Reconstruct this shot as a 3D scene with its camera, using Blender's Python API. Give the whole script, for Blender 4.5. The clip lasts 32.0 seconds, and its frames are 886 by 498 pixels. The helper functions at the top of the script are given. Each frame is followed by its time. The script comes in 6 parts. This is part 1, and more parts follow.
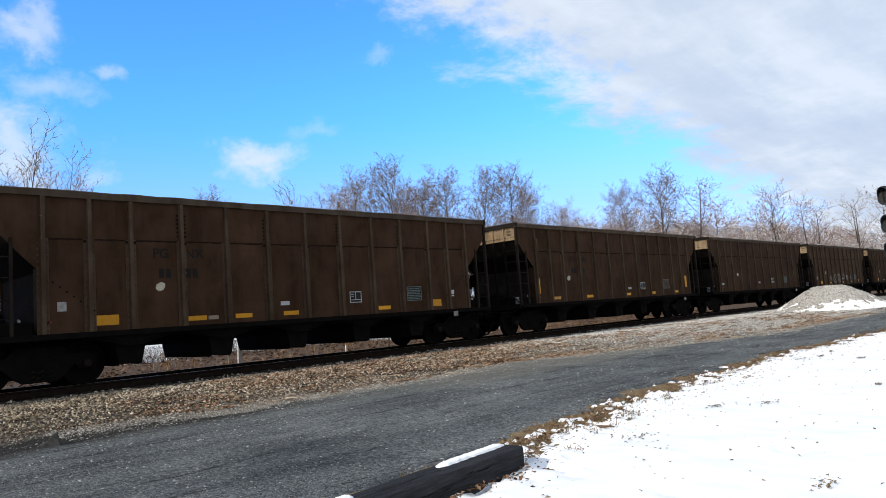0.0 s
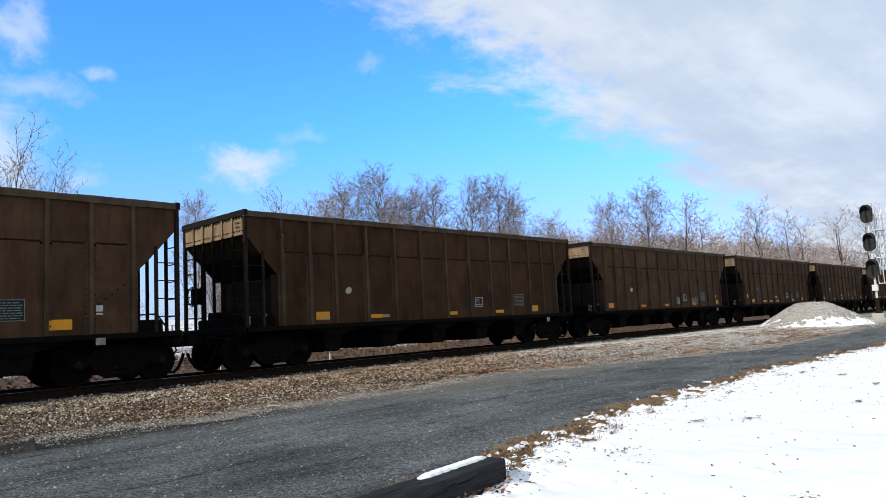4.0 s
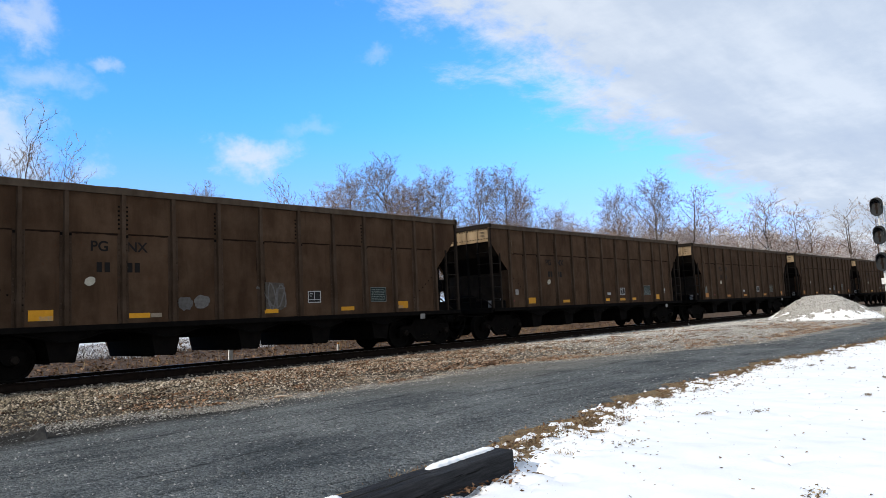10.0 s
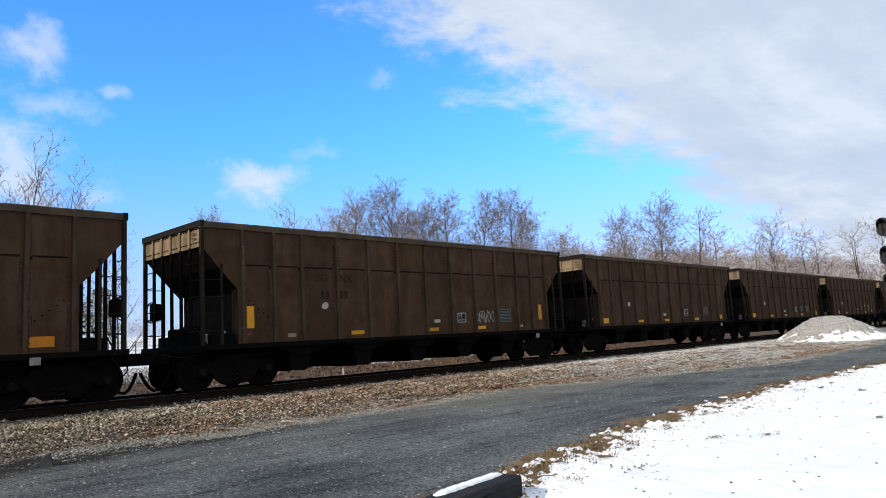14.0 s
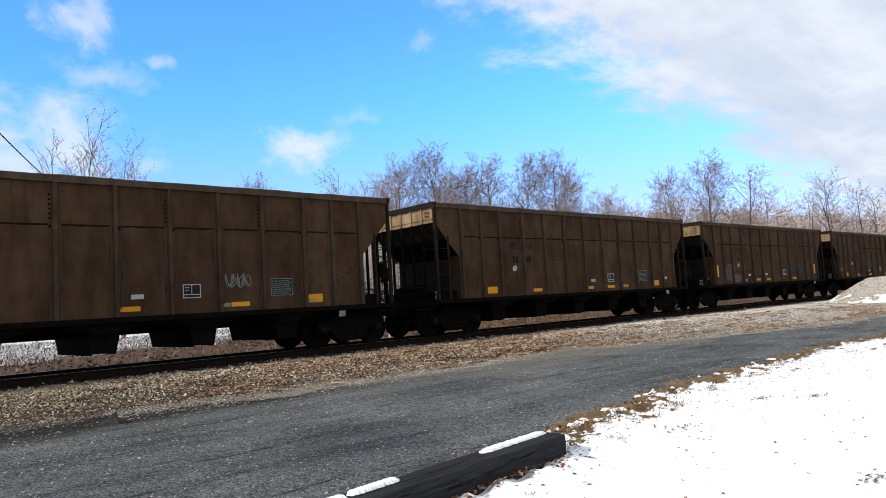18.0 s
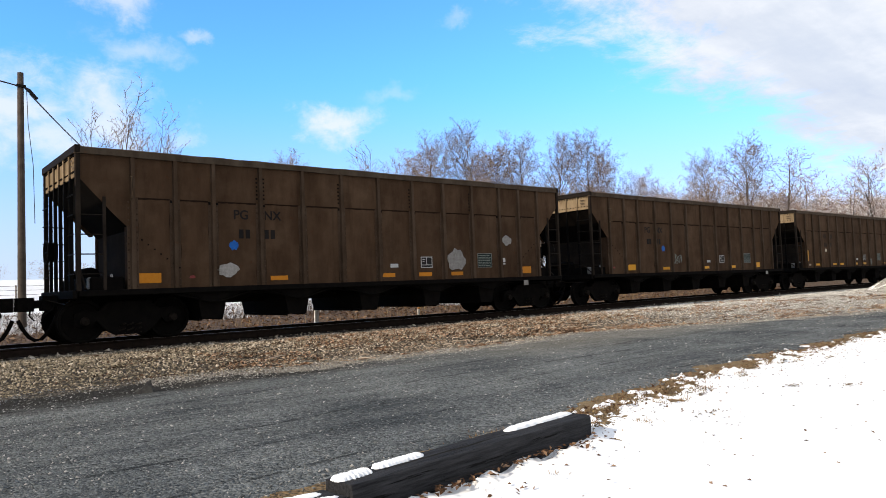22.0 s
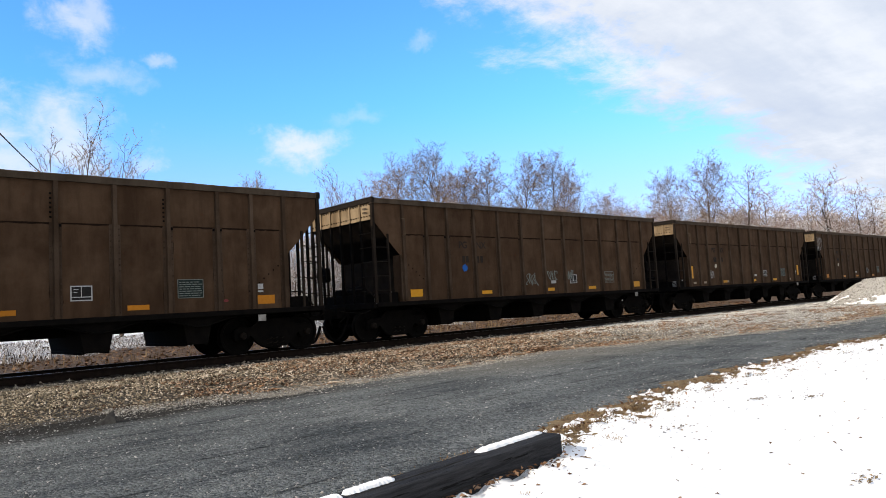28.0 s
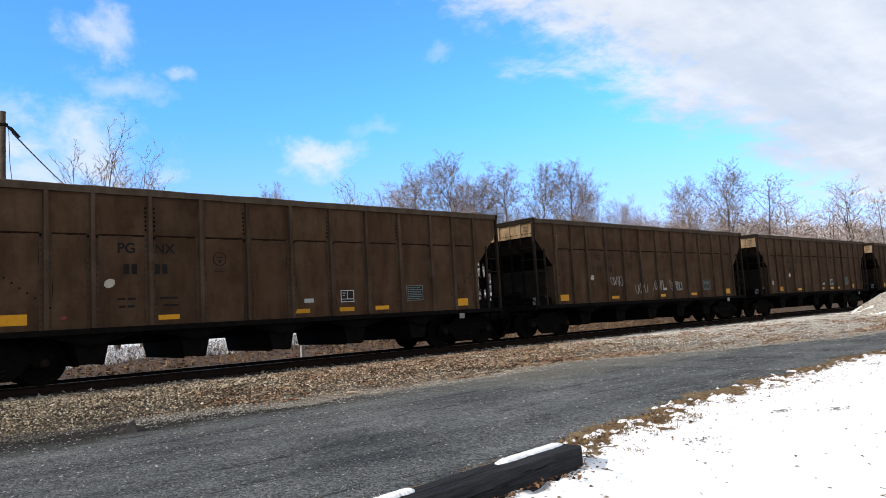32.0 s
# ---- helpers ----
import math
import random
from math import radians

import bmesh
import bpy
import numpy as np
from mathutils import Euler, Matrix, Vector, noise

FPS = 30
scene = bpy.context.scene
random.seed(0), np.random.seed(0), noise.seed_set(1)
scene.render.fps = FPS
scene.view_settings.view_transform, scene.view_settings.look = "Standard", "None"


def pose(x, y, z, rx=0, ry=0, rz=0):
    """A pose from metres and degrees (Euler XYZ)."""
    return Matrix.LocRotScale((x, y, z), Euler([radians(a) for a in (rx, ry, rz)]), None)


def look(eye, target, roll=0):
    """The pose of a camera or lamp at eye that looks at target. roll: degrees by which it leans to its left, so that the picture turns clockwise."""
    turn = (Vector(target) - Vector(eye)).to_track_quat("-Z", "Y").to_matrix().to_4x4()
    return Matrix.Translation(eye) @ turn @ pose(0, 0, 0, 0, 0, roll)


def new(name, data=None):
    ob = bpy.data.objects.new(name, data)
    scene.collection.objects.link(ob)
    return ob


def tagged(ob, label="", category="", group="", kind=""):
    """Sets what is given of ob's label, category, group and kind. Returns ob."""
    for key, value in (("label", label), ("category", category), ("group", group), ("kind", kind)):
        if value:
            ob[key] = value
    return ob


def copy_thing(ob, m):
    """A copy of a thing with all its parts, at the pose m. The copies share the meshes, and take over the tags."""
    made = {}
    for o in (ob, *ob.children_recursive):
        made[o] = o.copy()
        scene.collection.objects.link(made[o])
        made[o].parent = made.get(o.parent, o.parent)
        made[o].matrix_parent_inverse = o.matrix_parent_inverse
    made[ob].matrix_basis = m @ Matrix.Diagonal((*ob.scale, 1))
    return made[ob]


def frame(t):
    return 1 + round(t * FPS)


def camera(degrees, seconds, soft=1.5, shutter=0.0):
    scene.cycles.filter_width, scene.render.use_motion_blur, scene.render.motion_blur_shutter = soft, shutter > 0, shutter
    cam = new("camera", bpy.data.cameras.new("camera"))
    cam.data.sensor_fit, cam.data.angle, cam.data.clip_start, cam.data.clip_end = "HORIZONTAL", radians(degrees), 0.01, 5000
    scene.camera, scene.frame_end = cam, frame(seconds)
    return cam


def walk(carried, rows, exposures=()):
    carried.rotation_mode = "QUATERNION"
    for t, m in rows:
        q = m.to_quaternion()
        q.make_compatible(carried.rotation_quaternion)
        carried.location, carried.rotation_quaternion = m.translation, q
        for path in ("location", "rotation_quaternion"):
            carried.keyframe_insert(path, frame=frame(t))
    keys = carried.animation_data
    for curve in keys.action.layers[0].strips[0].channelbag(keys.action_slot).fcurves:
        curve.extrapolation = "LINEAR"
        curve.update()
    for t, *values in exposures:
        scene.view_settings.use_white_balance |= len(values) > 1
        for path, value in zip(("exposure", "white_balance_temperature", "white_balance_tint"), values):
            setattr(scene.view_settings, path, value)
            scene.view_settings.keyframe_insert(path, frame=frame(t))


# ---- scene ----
cam = camera(64.92, 32.0, 0.5)

# seconds, x, y, z, yaw, pitch, roll of the hand-held camera
PATH = [
    (0.0, 0.000, -0.000, 0.920, -46.16, 5.39, -4.09),
    (0.5, -0.006, 0.004, 0.919, -46.82, 5.36, -4.32),
    (1.0, -0.000, 0.003, 0.922, -46.98, 5.13, -4.54),
    (1.5, -0.008, 0.001, 0.927, -46.20, 5.96, -3.69),
    (2.0, -0.005, 0.007, 0.927, -46.23, 6.09, -3.07),
    (2.5, -0.012, 0.013, 0.928, -46.23, 6.48, -3.07),
    (3.0, 0.001, 0.015, 0.930, -46.00, 6.52, -3.09),
    (3.5, 0.018, 0.010, 0.929, -46.94, 5.90, -3.19),
    (5.5, -0.015, -0.008, 0.929, -47.72, 6.83, -3.21),
    (6.0, -0.006, 0.001, 0.929, -47.49, 6.75, -2.81),
    (6.5, -0.030, 0.021, 0.927, -45.78, 6.16, -1.58),
    (7.0, -0.026, 0.027, 0.929, -45.16, 7.13, -1.65),
    (7.5, -0.018, 0.028, 0.924, -43.63, 6.28, -1.84),
    (8.0, -0.008, 0.025, 0.921, -43.95, 5.90, -2.16),
    (8.5, -0.010, 0.023, 0.920, -44.42, 5.04, -2.69),
    (9.0, 0.003, 0.019, 0.922, -46.43, 5.29, -2.55),
    (9.5, 0.001, 0.020, 0.922, -46.44, 5.57, -2.55),
    (10.0, 0.011, 0.019, 0.924, -46.68, 5.45, -2.82),
    (10.5, 0.002, 0.020, 0.926, -46.81, 5.01, -3.09),
    (11.0, 0.018, 0.027, 0.926, -46.48, 5.20, -3.17),
    (11.5, -0.011, 0.012, 0.920, -45.31, 5.42, -3.48),
    (12.0, -0.010, 0.014, 0.920, -46.70, 5.42, -2.85),
    (12.5, -0.015, 0.027, 0.925, -45.40, 5.96, -3.36),
    (13.0, 0.006, 0.013, 0.928, -44.44, 7.34, -3.75),
    (13.5, -0.022, 0.017, 0.929, -45.97, 7.10, -2.56),
    (14.0, -0.008, 0.014, 0.936, -46.35, 7.35, -3.16),
    (14.5, -0.021, 0.006, 0.937, -46.62, 7.76, -2.87),
    (16.5, -0.080, -0.063, 0.932, -42.58, 4.78, -3.00),
    (17.0, -0.076, -0.072, 0.928, -42.18, 4.12, -3.10),
    (17.5, -0.089, -0.062, 0.931, -42.09, 3.36, -3.32),
    (18.0, -0.088, -0.066, 0.937, -42.60, 4.58, -3.50),
    (18.5, -0.086, -0.064, 0.940, -42.81, 4.89, -3.48),
    (19.0, -0.085, -0.061, 0.943, -42.62, 4.92, -3.16),
    (19.5, -0.091, -0.066, 0.943, -42.96, 5.74, -3.13),
    (20.0, -0.074, -0.071, 0.944, -42.76, 4.72, -2.77),
    (20.5, -0.077, -0.072, 0.942, -42.28, 3.94, -2.71),
    (21.0, -0.101, -0.078, 0.940, -42.27, 4.81, -2.37),
    (21.5, -0.098, -0.069, 0.935, -40.86, 4.76, -2.64),
    (22.0, -0.069, -0.067, 0.933, -40.01, 2.94, -2.18),
    (22.5, -0.067, -0.054, 0.936, -40.53, 2.71, -2.66),
    (23.0, -0.086, -0.078, 0.934, -39.76, 4.18, -2.19),
    (23.5, -0.084, -0.078, 0.941, -40.70, 4.05, -2.03),
    (24.0, -0.099, -0.075, 0.941, -42.46, 4.49, -2.20),
    (24.5, -0.090, -0.085, 0.939, -43.01, 4.37, -2.10),
    (25.0, -0.084, -0.094, 0.932, -42.82, 4.14, -2.27),
    (25.5, -0.086, -0.086, 0.935, -42.16, 4.18, -2.29),
    (27.5, -0.097, -0.079, 0.934, -41.51, 4.46, -2.77),
    (28.0, -0.078, -0.085, 0.937, -42.70, 4.55, -3.34),
    (28.5, -0.074, -0.089, 0.938, -43.00, 4.71, -3.27),
    (29.0, -0.084, -0.079, 0.940, -43.12, 4.69, -3.53),
    (29.5, -0.097, -0.075, 0.937, -43.09, 4.76, -3.32),
    (30.0, -0.100, -0.074, 0.935, -42.68, 4.37, -2.45),
    (30.5, -0.093, -0.071, 0.937, -42.47, 4.57, -2.77),
    (31.0, -0.099, -0.066, 0.941, -42.27, 5.17, -3.12),
    (31.5, -0.098, -0.071, 0.942, -41.85, 5.89, -3.17),
    (32.0, -0.090, -0.069, 0.940, -41.33, 5.45, -3.28),
]


def aim(x, y, z, yaw, pitch, roll):
    a, b = radians(yaw), radians(pitch)
    eye = Vector((x, y, z))
    return look(eye, eye + Vector((-math.sin(a) * math.cos(b), math.cos(a) * math.cos(b), math.sin(b))), roll)


walk(cam, [(t, aim(*p)) for t, *p in PATH], [(0.0, -0.06, 6150, 8), (6.0, -0.12, 6100, 8), (13.0, -0.12, 6100, 8), (17.0, 0.03, 6450, 10), (18.5, 0.03, 6470, 10), (20.0, -0.07, 6470, 10), (22.0, 0.12, 6680, 10), (28.0, 0.07, 6600, 10), (32.0, 0.03, 6450, 10)])

# ---- world and sun ----
SUN_EL, SUN_OFF = radians(26.0), radians(2.0)
SUN_DIR = Vector((-math.cos(SUN_EL) * math.cos(SUN_OFF), math.cos(SUN_EL) * math.sin(SUN_OFF), math.sin(SUN_EL)))
sun = new("sun", bpy.data.lights.new("sun", "SUN"))
sun.data.energy, sun.data.angle, sun.data.color = 4.3, radians(0.55), (1.0, 0.88, 0.72)
sun.matrix_basis = look(SUN_DIR * 100, (0, 0, 0))

world = bpy.data.worlds.new("sky")
world.use_nodes = True
scene.world = world


class Nodes:
    """Short hand for building node trees."""

    def __init__(self, tree):
        self.t = tree
        tree.nodes.clear()

    def add(self, kind, **inputs):
        n = self.t.nodes.new(kind)
        for k, v in inputs.items():
            self.set(n, k, v)
        return n

    def set(self, n, key, v):
        sock = n.inputs[int(key[1:])] if key[0] == "i" and key[1:].isdigit() else n.inputs[key.replace("_", " ")]
        if isinstance(v, bpy.types.NodeSocket):
            self.t.links.new(v, sock)
        else:
            sock.default_value = v

    def math(self, op, a, b=0.0, clamp=False):
        n = self.t.nodes.new("ShaderNodeMath")
        n.operation, n.use_clamp = op, clamp
        self.set(n, "i0", a)
        self.set(n, "i1", b)
        return n.outputs[0]

    def vmath(self, op, a, b=None, out=0):
        n = self.t.nodes.new("ShaderNodeVectorMath")
        n.operation = op
        self.set(n, "i0", a)
        if b is not None:
            self.set(n, "i1", b)
        return n.outputs[out]

    def noise(self, vec, scale, detail=4.0, rough=0.55, distort=0.0):
        n = self.add("ShaderNodeTexNoise", Vector=vec, Scale=scale, Detail=detail, Roughness=rough, Distortion=distort)
        return n.outputs[0]

    def ramp(self, fac, stops):
        n = self.t.nodes.new("ShaderNodeValToRGB")
        e = n.color_ramp.elements
        while len(e) < len(stops):
            e.new(0.5)
        for el, (p, c) in zip(e, stops):
            el.position = p
            el.color = (*c, 1) if isinstance(c, tuple) else (c, c, c, 1)
        self.set(n, "i0", fac)
        return n.outputs[0]

    def smooth(self, v, lo, hi):
        n = self.t.nodes.new("ShaderNodeMapRange")
        n.interpolation_type = "SMOOTHSTEP"
        self.set(n, "i0", v)
        self.set(n, "i1", lo)
        self.set(n, "i2", hi)
        return n.outputs[0]

    def mix(self, fac, a, b, blend="MIX"):
        n = self.t.nodes.new("ShaderNodeMix")
        n.data_type, n.blend_type = "RGBA", blend
        for key, v in ((0, fac), (6, a), (7, b)):
            if isinstance(v, bpy.types.NodeSocket):
                self.t.links.new(v, n.inputs[key])
            else:
                n.inputs[key].default_value = (*v, 1) if isinstance(v, tuple) and len(v) == 3 else v
        return n.outputs[2]


def build_sky():
    n = Nodes(world.node_tree)
    sky = n.add("ShaderNodeTexSky")
    sky.sky_type, sky.sun_disc = "NISHITA", False
    sky.sun_elevation, sky.sun_rotation = SUN_EL, radians(270 + 2)
    sky.air_density, sky.dust_density, sky.ozone_density = 1.0, 0.3, 3.0
    way = n.vmath("NORMALIZE", n.add("ShaderNodeTexCoord").outputs["Generated"])
    sep = n.add("ShaderNodeSeparateXYZ", Vector=way)
    x, y, z = sep.outputs
    balance = n.mix(n.smooth(z, 0.04, 0.32), (0.98, 1.24, 2.0), (0.84, 1.68, 2.30))
    hue = n.add("ShaderNodeHueSaturation", Saturation=1.0, Value=1.0, Color=n.mix(1.0, sky.outputs[0], balance, "MULTIPLY"))
    # pale haze low down
    haze = n.mix(n.math("MULTIPLY", n.smooth(z, 0.29, -0.04), 0.82), hue.outputs[0], (4.05, 4.72, 6.3))
    # the cloud deck, laid out on a flat layer over the place
    lift = n.math("ADD", n.math("MAXIMUM", z, 0.0), 0.12)
    px, py = n.math("DIVIDE", x, lift), n.math("DIVIDE", y, lift)
    flat = n.add("ShaderNodeCombineXYZ", X=px, Y=py, Z=0.0).outputs[0]
    big = n.noise(flat, 1.1, 8.0, 0.62, 0.3)
    fine = n.noise(flat, 4.6, 7.0, 0.68, 0.2)
    rough = n.math("ADD", n.math("MULTIPLY", n.math("SUBTRACT", big, 0.5), 0.6), n.math("MULTIPLY", n.math("SUBTRACT", fine, 0.5), 0.75))
    side = n.math("ADD", n.math("MULTIPLY", px, CLOUD[0]), n.math("MULTIPLY", py, CLOUD[1]))
    edge = n.math("ADD", n.math("SUBTRACT", side, CLOUD[2] - 0.07), rough)
    deck = n.smooth(edge, -0.04, 0.30)
    # a few small fair-weather puffs
    warp = n.vmath("ADD", way, n.vmath("SCALE", n.vmath("SUBTRACT", n.add("ShaderNodeTexNoise", Vector=way, Scale=9.0, Detail=6.0, Roughness=0.6).outputs[1], (0.5, 0.5, 0.5))))
    warp.node.inputs[1].links[0].from_node.inputs[3].default_value = 0.15
    torn = n.math("MULTIPLY", n.math("SUBTRACT", n.noise(n.vmath("MULTIPLY", way, (1.0, 1.0, 1.7)), 26.0, 6.0, 0.66, 0.4), 0.46), 1.7)
    puffs = None
    for (dx, dy, dz), wide, tall, dense in PUFFS:
        c = Vector((dx, dy, dz)).normalized()
        across = Vector((c.y, -c.x, 0)).normalized()
        up = across.cross(c)
        diff = n.vmath("SUBTRACT", warp, tuple(c))
        a = n.math("DIVIDE", n.vmath("DOT_PRODUCT", diff, tuple(across), 1), wide)
        b = n.math("DIVIDE", n.vmath("DOT_PRODUCT", diff, tuple(up), 1), tall)
        r = n.math("SQRT", n.math("ADD", n.math("MULTIPLY", a, a), n.math("MULTIPLY", b, b)))
        front = n.math("GREATER_THAN", n.vmath("DOT_PRODUCT", way, tuple(c), 1), 0.5)
        m = n.math("MULTIPLY", n.math("MULTIPLY", n.smooth(n.math("ADD", r, torn), 1.7, 0.1), dense * 0.85), front)
        puffs = m if puffs is None else n.math("MAXIMUM", puffs, m)
    shade = n.noise(n.vmath("MULTIPLY", flat, (0.55, 1.6, 1.0)), 1.6, 5.0, 0.55)
    colour = n.ramp(n.math("ADD", n.math("MULTIPLY", shade, 0.75), n.math("MULTIPLY", fine, 0.25)), [(0.30, (4.1, 4.6, 5.6)), (0.48, (5.0, 5.4, 6.1)), (0.60, (6.1, 6.35, 6.8))])
    both = n.mix(puffs, n.mix(n.math("MULTIPLY", deck, 0.96), haze, colour), (6.3, 6.5, 6.8))
    back = n.add("ShaderNodeBackground", Color=both, Strength=SKY)
    n.add("ShaderNodeOutputWorld", Surface=back.outputs[0])


SKY = 0.14
# the deck's edge: px * a + py * b = c, and the puffs: direction, half width, half height, thickness
CLOUD = (0.041, -0.999, -1.188)
PUFFS = [
    ((0.501, 0.835, 0.229), 0.042, 0.026, 0.95),
    ((0.329, 0.882, 0.338), 0.022, 0.012, 0.50),
    ((0.234, 0.902, 0.363), 0.030, 0.022, 0.70),
    ((0.267, 0.915, 0.304), 0.040, 0.022, 0.50),
    ((0.246, 0.941, 0.233), 0.050, 0.040, 0.85),
    ((0.332, 0.918, 0.216), 0.020, 0.012, 0.40),
    ((0.132, 0.962, 0.238), 0.060, 0.040, 0.90),
    ((0.175, 0.964, 0.201), 0.060, 0.035, 0.80),
    ((0.249, 0.892, 0.378), 0.030, 0.020, 0.60),
    ((0.621, 0.698, 0.357), 0.020, 0.012, 0.30),
    ((0.559, 0.787, 0.261), 0.030, 0.012, 0.25),
]
build_sky()

# ---- materials ----


def material(name, build, gloss=0.2):
    m = bpy.data.materials.new(name)
    m.use_nodes = True
    n = Nodes(m.node_tree)
    bsdf = n.add("ShaderNodeBsdfPrincipled")
    bsdf.inputs["Specular IOR Level"].default_value = gloss
    n.add("ShaderNodeOutputMaterial", Surface=bsdf.outputs[0])
    build(n, bsdf)
    return m


def bump(n, bsdf, height, strength, distance):
    b = n.add("ShaderNodeBump", Height=height, Strength=strength, Distance=distance)
    n.set(bsdf, "Normal", b.outputs[0])


def where(n):
    return n.add("ShaderNodeNewGeometry").outputs["Position"]


def local(n):
    return n.add("ShaderNodeTexCoord").outputs["Object"]


def plain(name, c1, c2, rough, metal=0.0, scale=8.0, bumps=0.2, vary=0.12, gloss=0.15):
    """Paint, iron or wood with two scales of variation and a slight difference from piece to piece."""

    def build(n, b):
        p = local(n)
        a = n.noise(p, scale, 5.0, 0.6)
        g = n.noise(p, scale * 9, 3.0, 0.6)
        r = n.add("ShaderNodeObjectInfo").outputs["Random"]
        mixed = n.mix(n.ramp(a, [(0.3, 0.0), (0.7, 1.0)]), c1, c2)
        v = n.math("ADD", n.math("MULTIPLY", n.math("SUBTRACT", r, 0.5), vary * 2), n.math("ADD", 0.8, n.math("MULTIPLY", g, 0.4)))
        hv = n.add("ShaderNodeHueSaturation", Value=v, Color=mixed)
        n.set(b, "Base Color", hv.outputs[0])
        n.set(b, "Roughness", n.math("ADD", rough - 0.1, n.math("MULTIPLY", a, 0.2)))
        n.set(b, "Metallic", metal)
        if bumps:
            bump(n, b, g, bumps, 0.01)

    return material(name, build, gloss)


def islands(name, stops, rough, snow=0.0):
    """For scattered pieces: one colour of the ramp for each piece, snow on what faces up."""

    def build(n, b):
        b.inputs["Specular IOR Level"].default_value = 0.1
        g = n.add("ShaderNodeNewGeometry")
        c = n.ramp(g.outputs["Random Per Island"], stops)
        f = n.noise(g.outputs["Position"], 30.0, 3.0)
        c = n.mix(0.5, c, n.mix(f, (0.6, 0.6, 0.6), (1.3, 1.3, 1.3)), "MULTIPLY")
        if snow:
            up = n.add("ShaderNodeSeparateXYZ", Vector=g.outputs["Normal"]).outputs[2]
            k = n.math("MULTIPLY", n.smooth(up, 0.25, 0.75), snow)
            c = n.mix(k, c, (0.8, 0.82, 0.86))
        n.set(b, "Base Color", c)
        n.set(b, "Roughness", rough)

    return material(name, build)


def car_paint(name, dark, mid, light):
    """Old brown hopper paint: rust streaks running down, coal dust, grime near the sill."""

    def build(n, b):
        p = local(n)
        r = n.add("ShaderNodeObjectInfo").outputs["Random"]
        off = n.add("ShaderNodeCombineXYZ", X=n.math("MULTIPLY", r, 37.0), Y=0.0, Z=0.0).outputs[0]
        q = n.vmath("ADD", p, off)
        streak = n.noise(n.vmath("MULTIPLY", q, (1.8, 1.8, 0.45)), 1.7, 6.0, 0.62)
        fall = n.noise(n.vmath("MULTIPLY", q, (3.6, 3.6, 0.35)), 1.5, 5.0, 0.6)
        blot = n.noise(q, 1.3, 6.0, 0.62)
        rust = n.noise(q, 5.5, 6.0, 0.72)
        grit = n.noise(q, 55.0, 2.0, 0.6)
        c = n.mix(n.ramp(streak, [(0.38, 0.0), (0.62, 1.0)]), dark, mid)
        c = n.mix(n.math("MULTIPLY", n.ramp(blot, [(0.45, 0.0), (0.70, 1.0)]), 0.6), c, light)
        c = n.mix(n.math("MULTIPLY", n.smooth(fall, 0.55, 0.75), 0.35), c, tuple(v * 0.45 for v in dark))
        c = n.mix(n.math("MULTIPLY", n.smooth(rust, 0.60, 0.74), 0.55), c, (mid[0] * 1.15, mid[1] * 0.72, mid[2] * 0.5))
        v = n.math("ADD", n.math("ADD", 0.82, n.math("MULTIPLY", r, 0.22)), n.math("MULTIPLY", n.math("SUBTRACT", grit, 0.5), 0.3))
        hv = n.add("ShaderNodeHueSaturation", Value=v, Color=c)
        n.set(b, "Base Color", hv.outputs[0])
        n.set(b, "Roughness", n.math("ADD", 0.7, n.math("MULTIPLY", blot, 0.2)))
        dents = n.noise(q, 1.1, 2.0, 0.4)
        bump(n, b, n.math("ADD", n.math("MULTIPLY", dents, 4.0), n.math("ADD", n.math("MULTIPLY", rust, 0.15), n.math("MULTIPLY", grit, 0.12))), 0.45, 0.02)

    return material(name, build, 0.04)


PAINT = car_paint("brown_car_paint", (0.046, 0.0256, 0.0139), (0.0715, 0.0410, 0.0230), (0.106, 0.0665, 0.0400))
MAROON = car_paint("maroon_car_paint", (0.034, 0.0176, 0.0094), (0.051, 0.0273, 0.0148), (0.076, 0.044, 0.026))
SEAM = plain("shadow_and_rust_seam", (0.012, 0.0075, 0.0052), (0.024, 0.0148, 0.0100), 0.9, 0.0, 5.0, gloss=0.02)
RIB = car_paint("brown_rib_paint", (0.045, 0.0280, 0.0170), (0.070, 0.0445, 0.0285), (0.105, 0.073, 0.050))
RIM = car_paint("rim_paint", (0.050, 0.035, 0.023), (0.080, 0.058, 0.040), (0.12, 0.092, 0.066))
# car paint on the ends, lightened for low sun as well as dust
SUNLIT_DUSTY = car_paint("sunlit_dusty_end_paint", (0.13, 0.090, 0.052), (0.25, 0.180, 0.108), (0.36, 0.277, 0.176))
# darker than black steel: the shade beneath the cars is in the colour
UNDER = plain("shade_black_underframe", (0.0038, 0.0035, 0.0032), (0.0085, 0.0072, 0.006), 0.85, 0.0, 5.0, gloss=0.02)
# slope and end steel: the shade of the car-end recess is in these colours
SLOPE = plain("shaded_coal_black_slope", (0.004, 0.0037, 0.0034), (0.009, 0.0073, 0.006), 0.9, 0.0, 2.0, gloss=0.02)
SHADED_STEEL = plain("shaded_brown_steel", (0.013, 0.0100, 0.0078), (0.030, 0.0225, 0.0170), 0.9, 0.0, 1.5, gloss=0.02)
IRON = plain("worn_iron", (0.009, 0.0075, 0.0065), (0.022, 0.017, 0.013), 0.7, 0.0, 12.0, gloss=0.02)
RAILTOP = plain("polished_rail", (0.10, 0.085, 0.07), (0.2, 0.18, 0.16), 0.35, 0.8, 6.0)
RAILSIDE = plain("rusty_rail_side", (0.012, 0.009, 0.007), (0.024, 0.016, 0.012), 0.9, 0.0, 9.0, gloss=0.02)
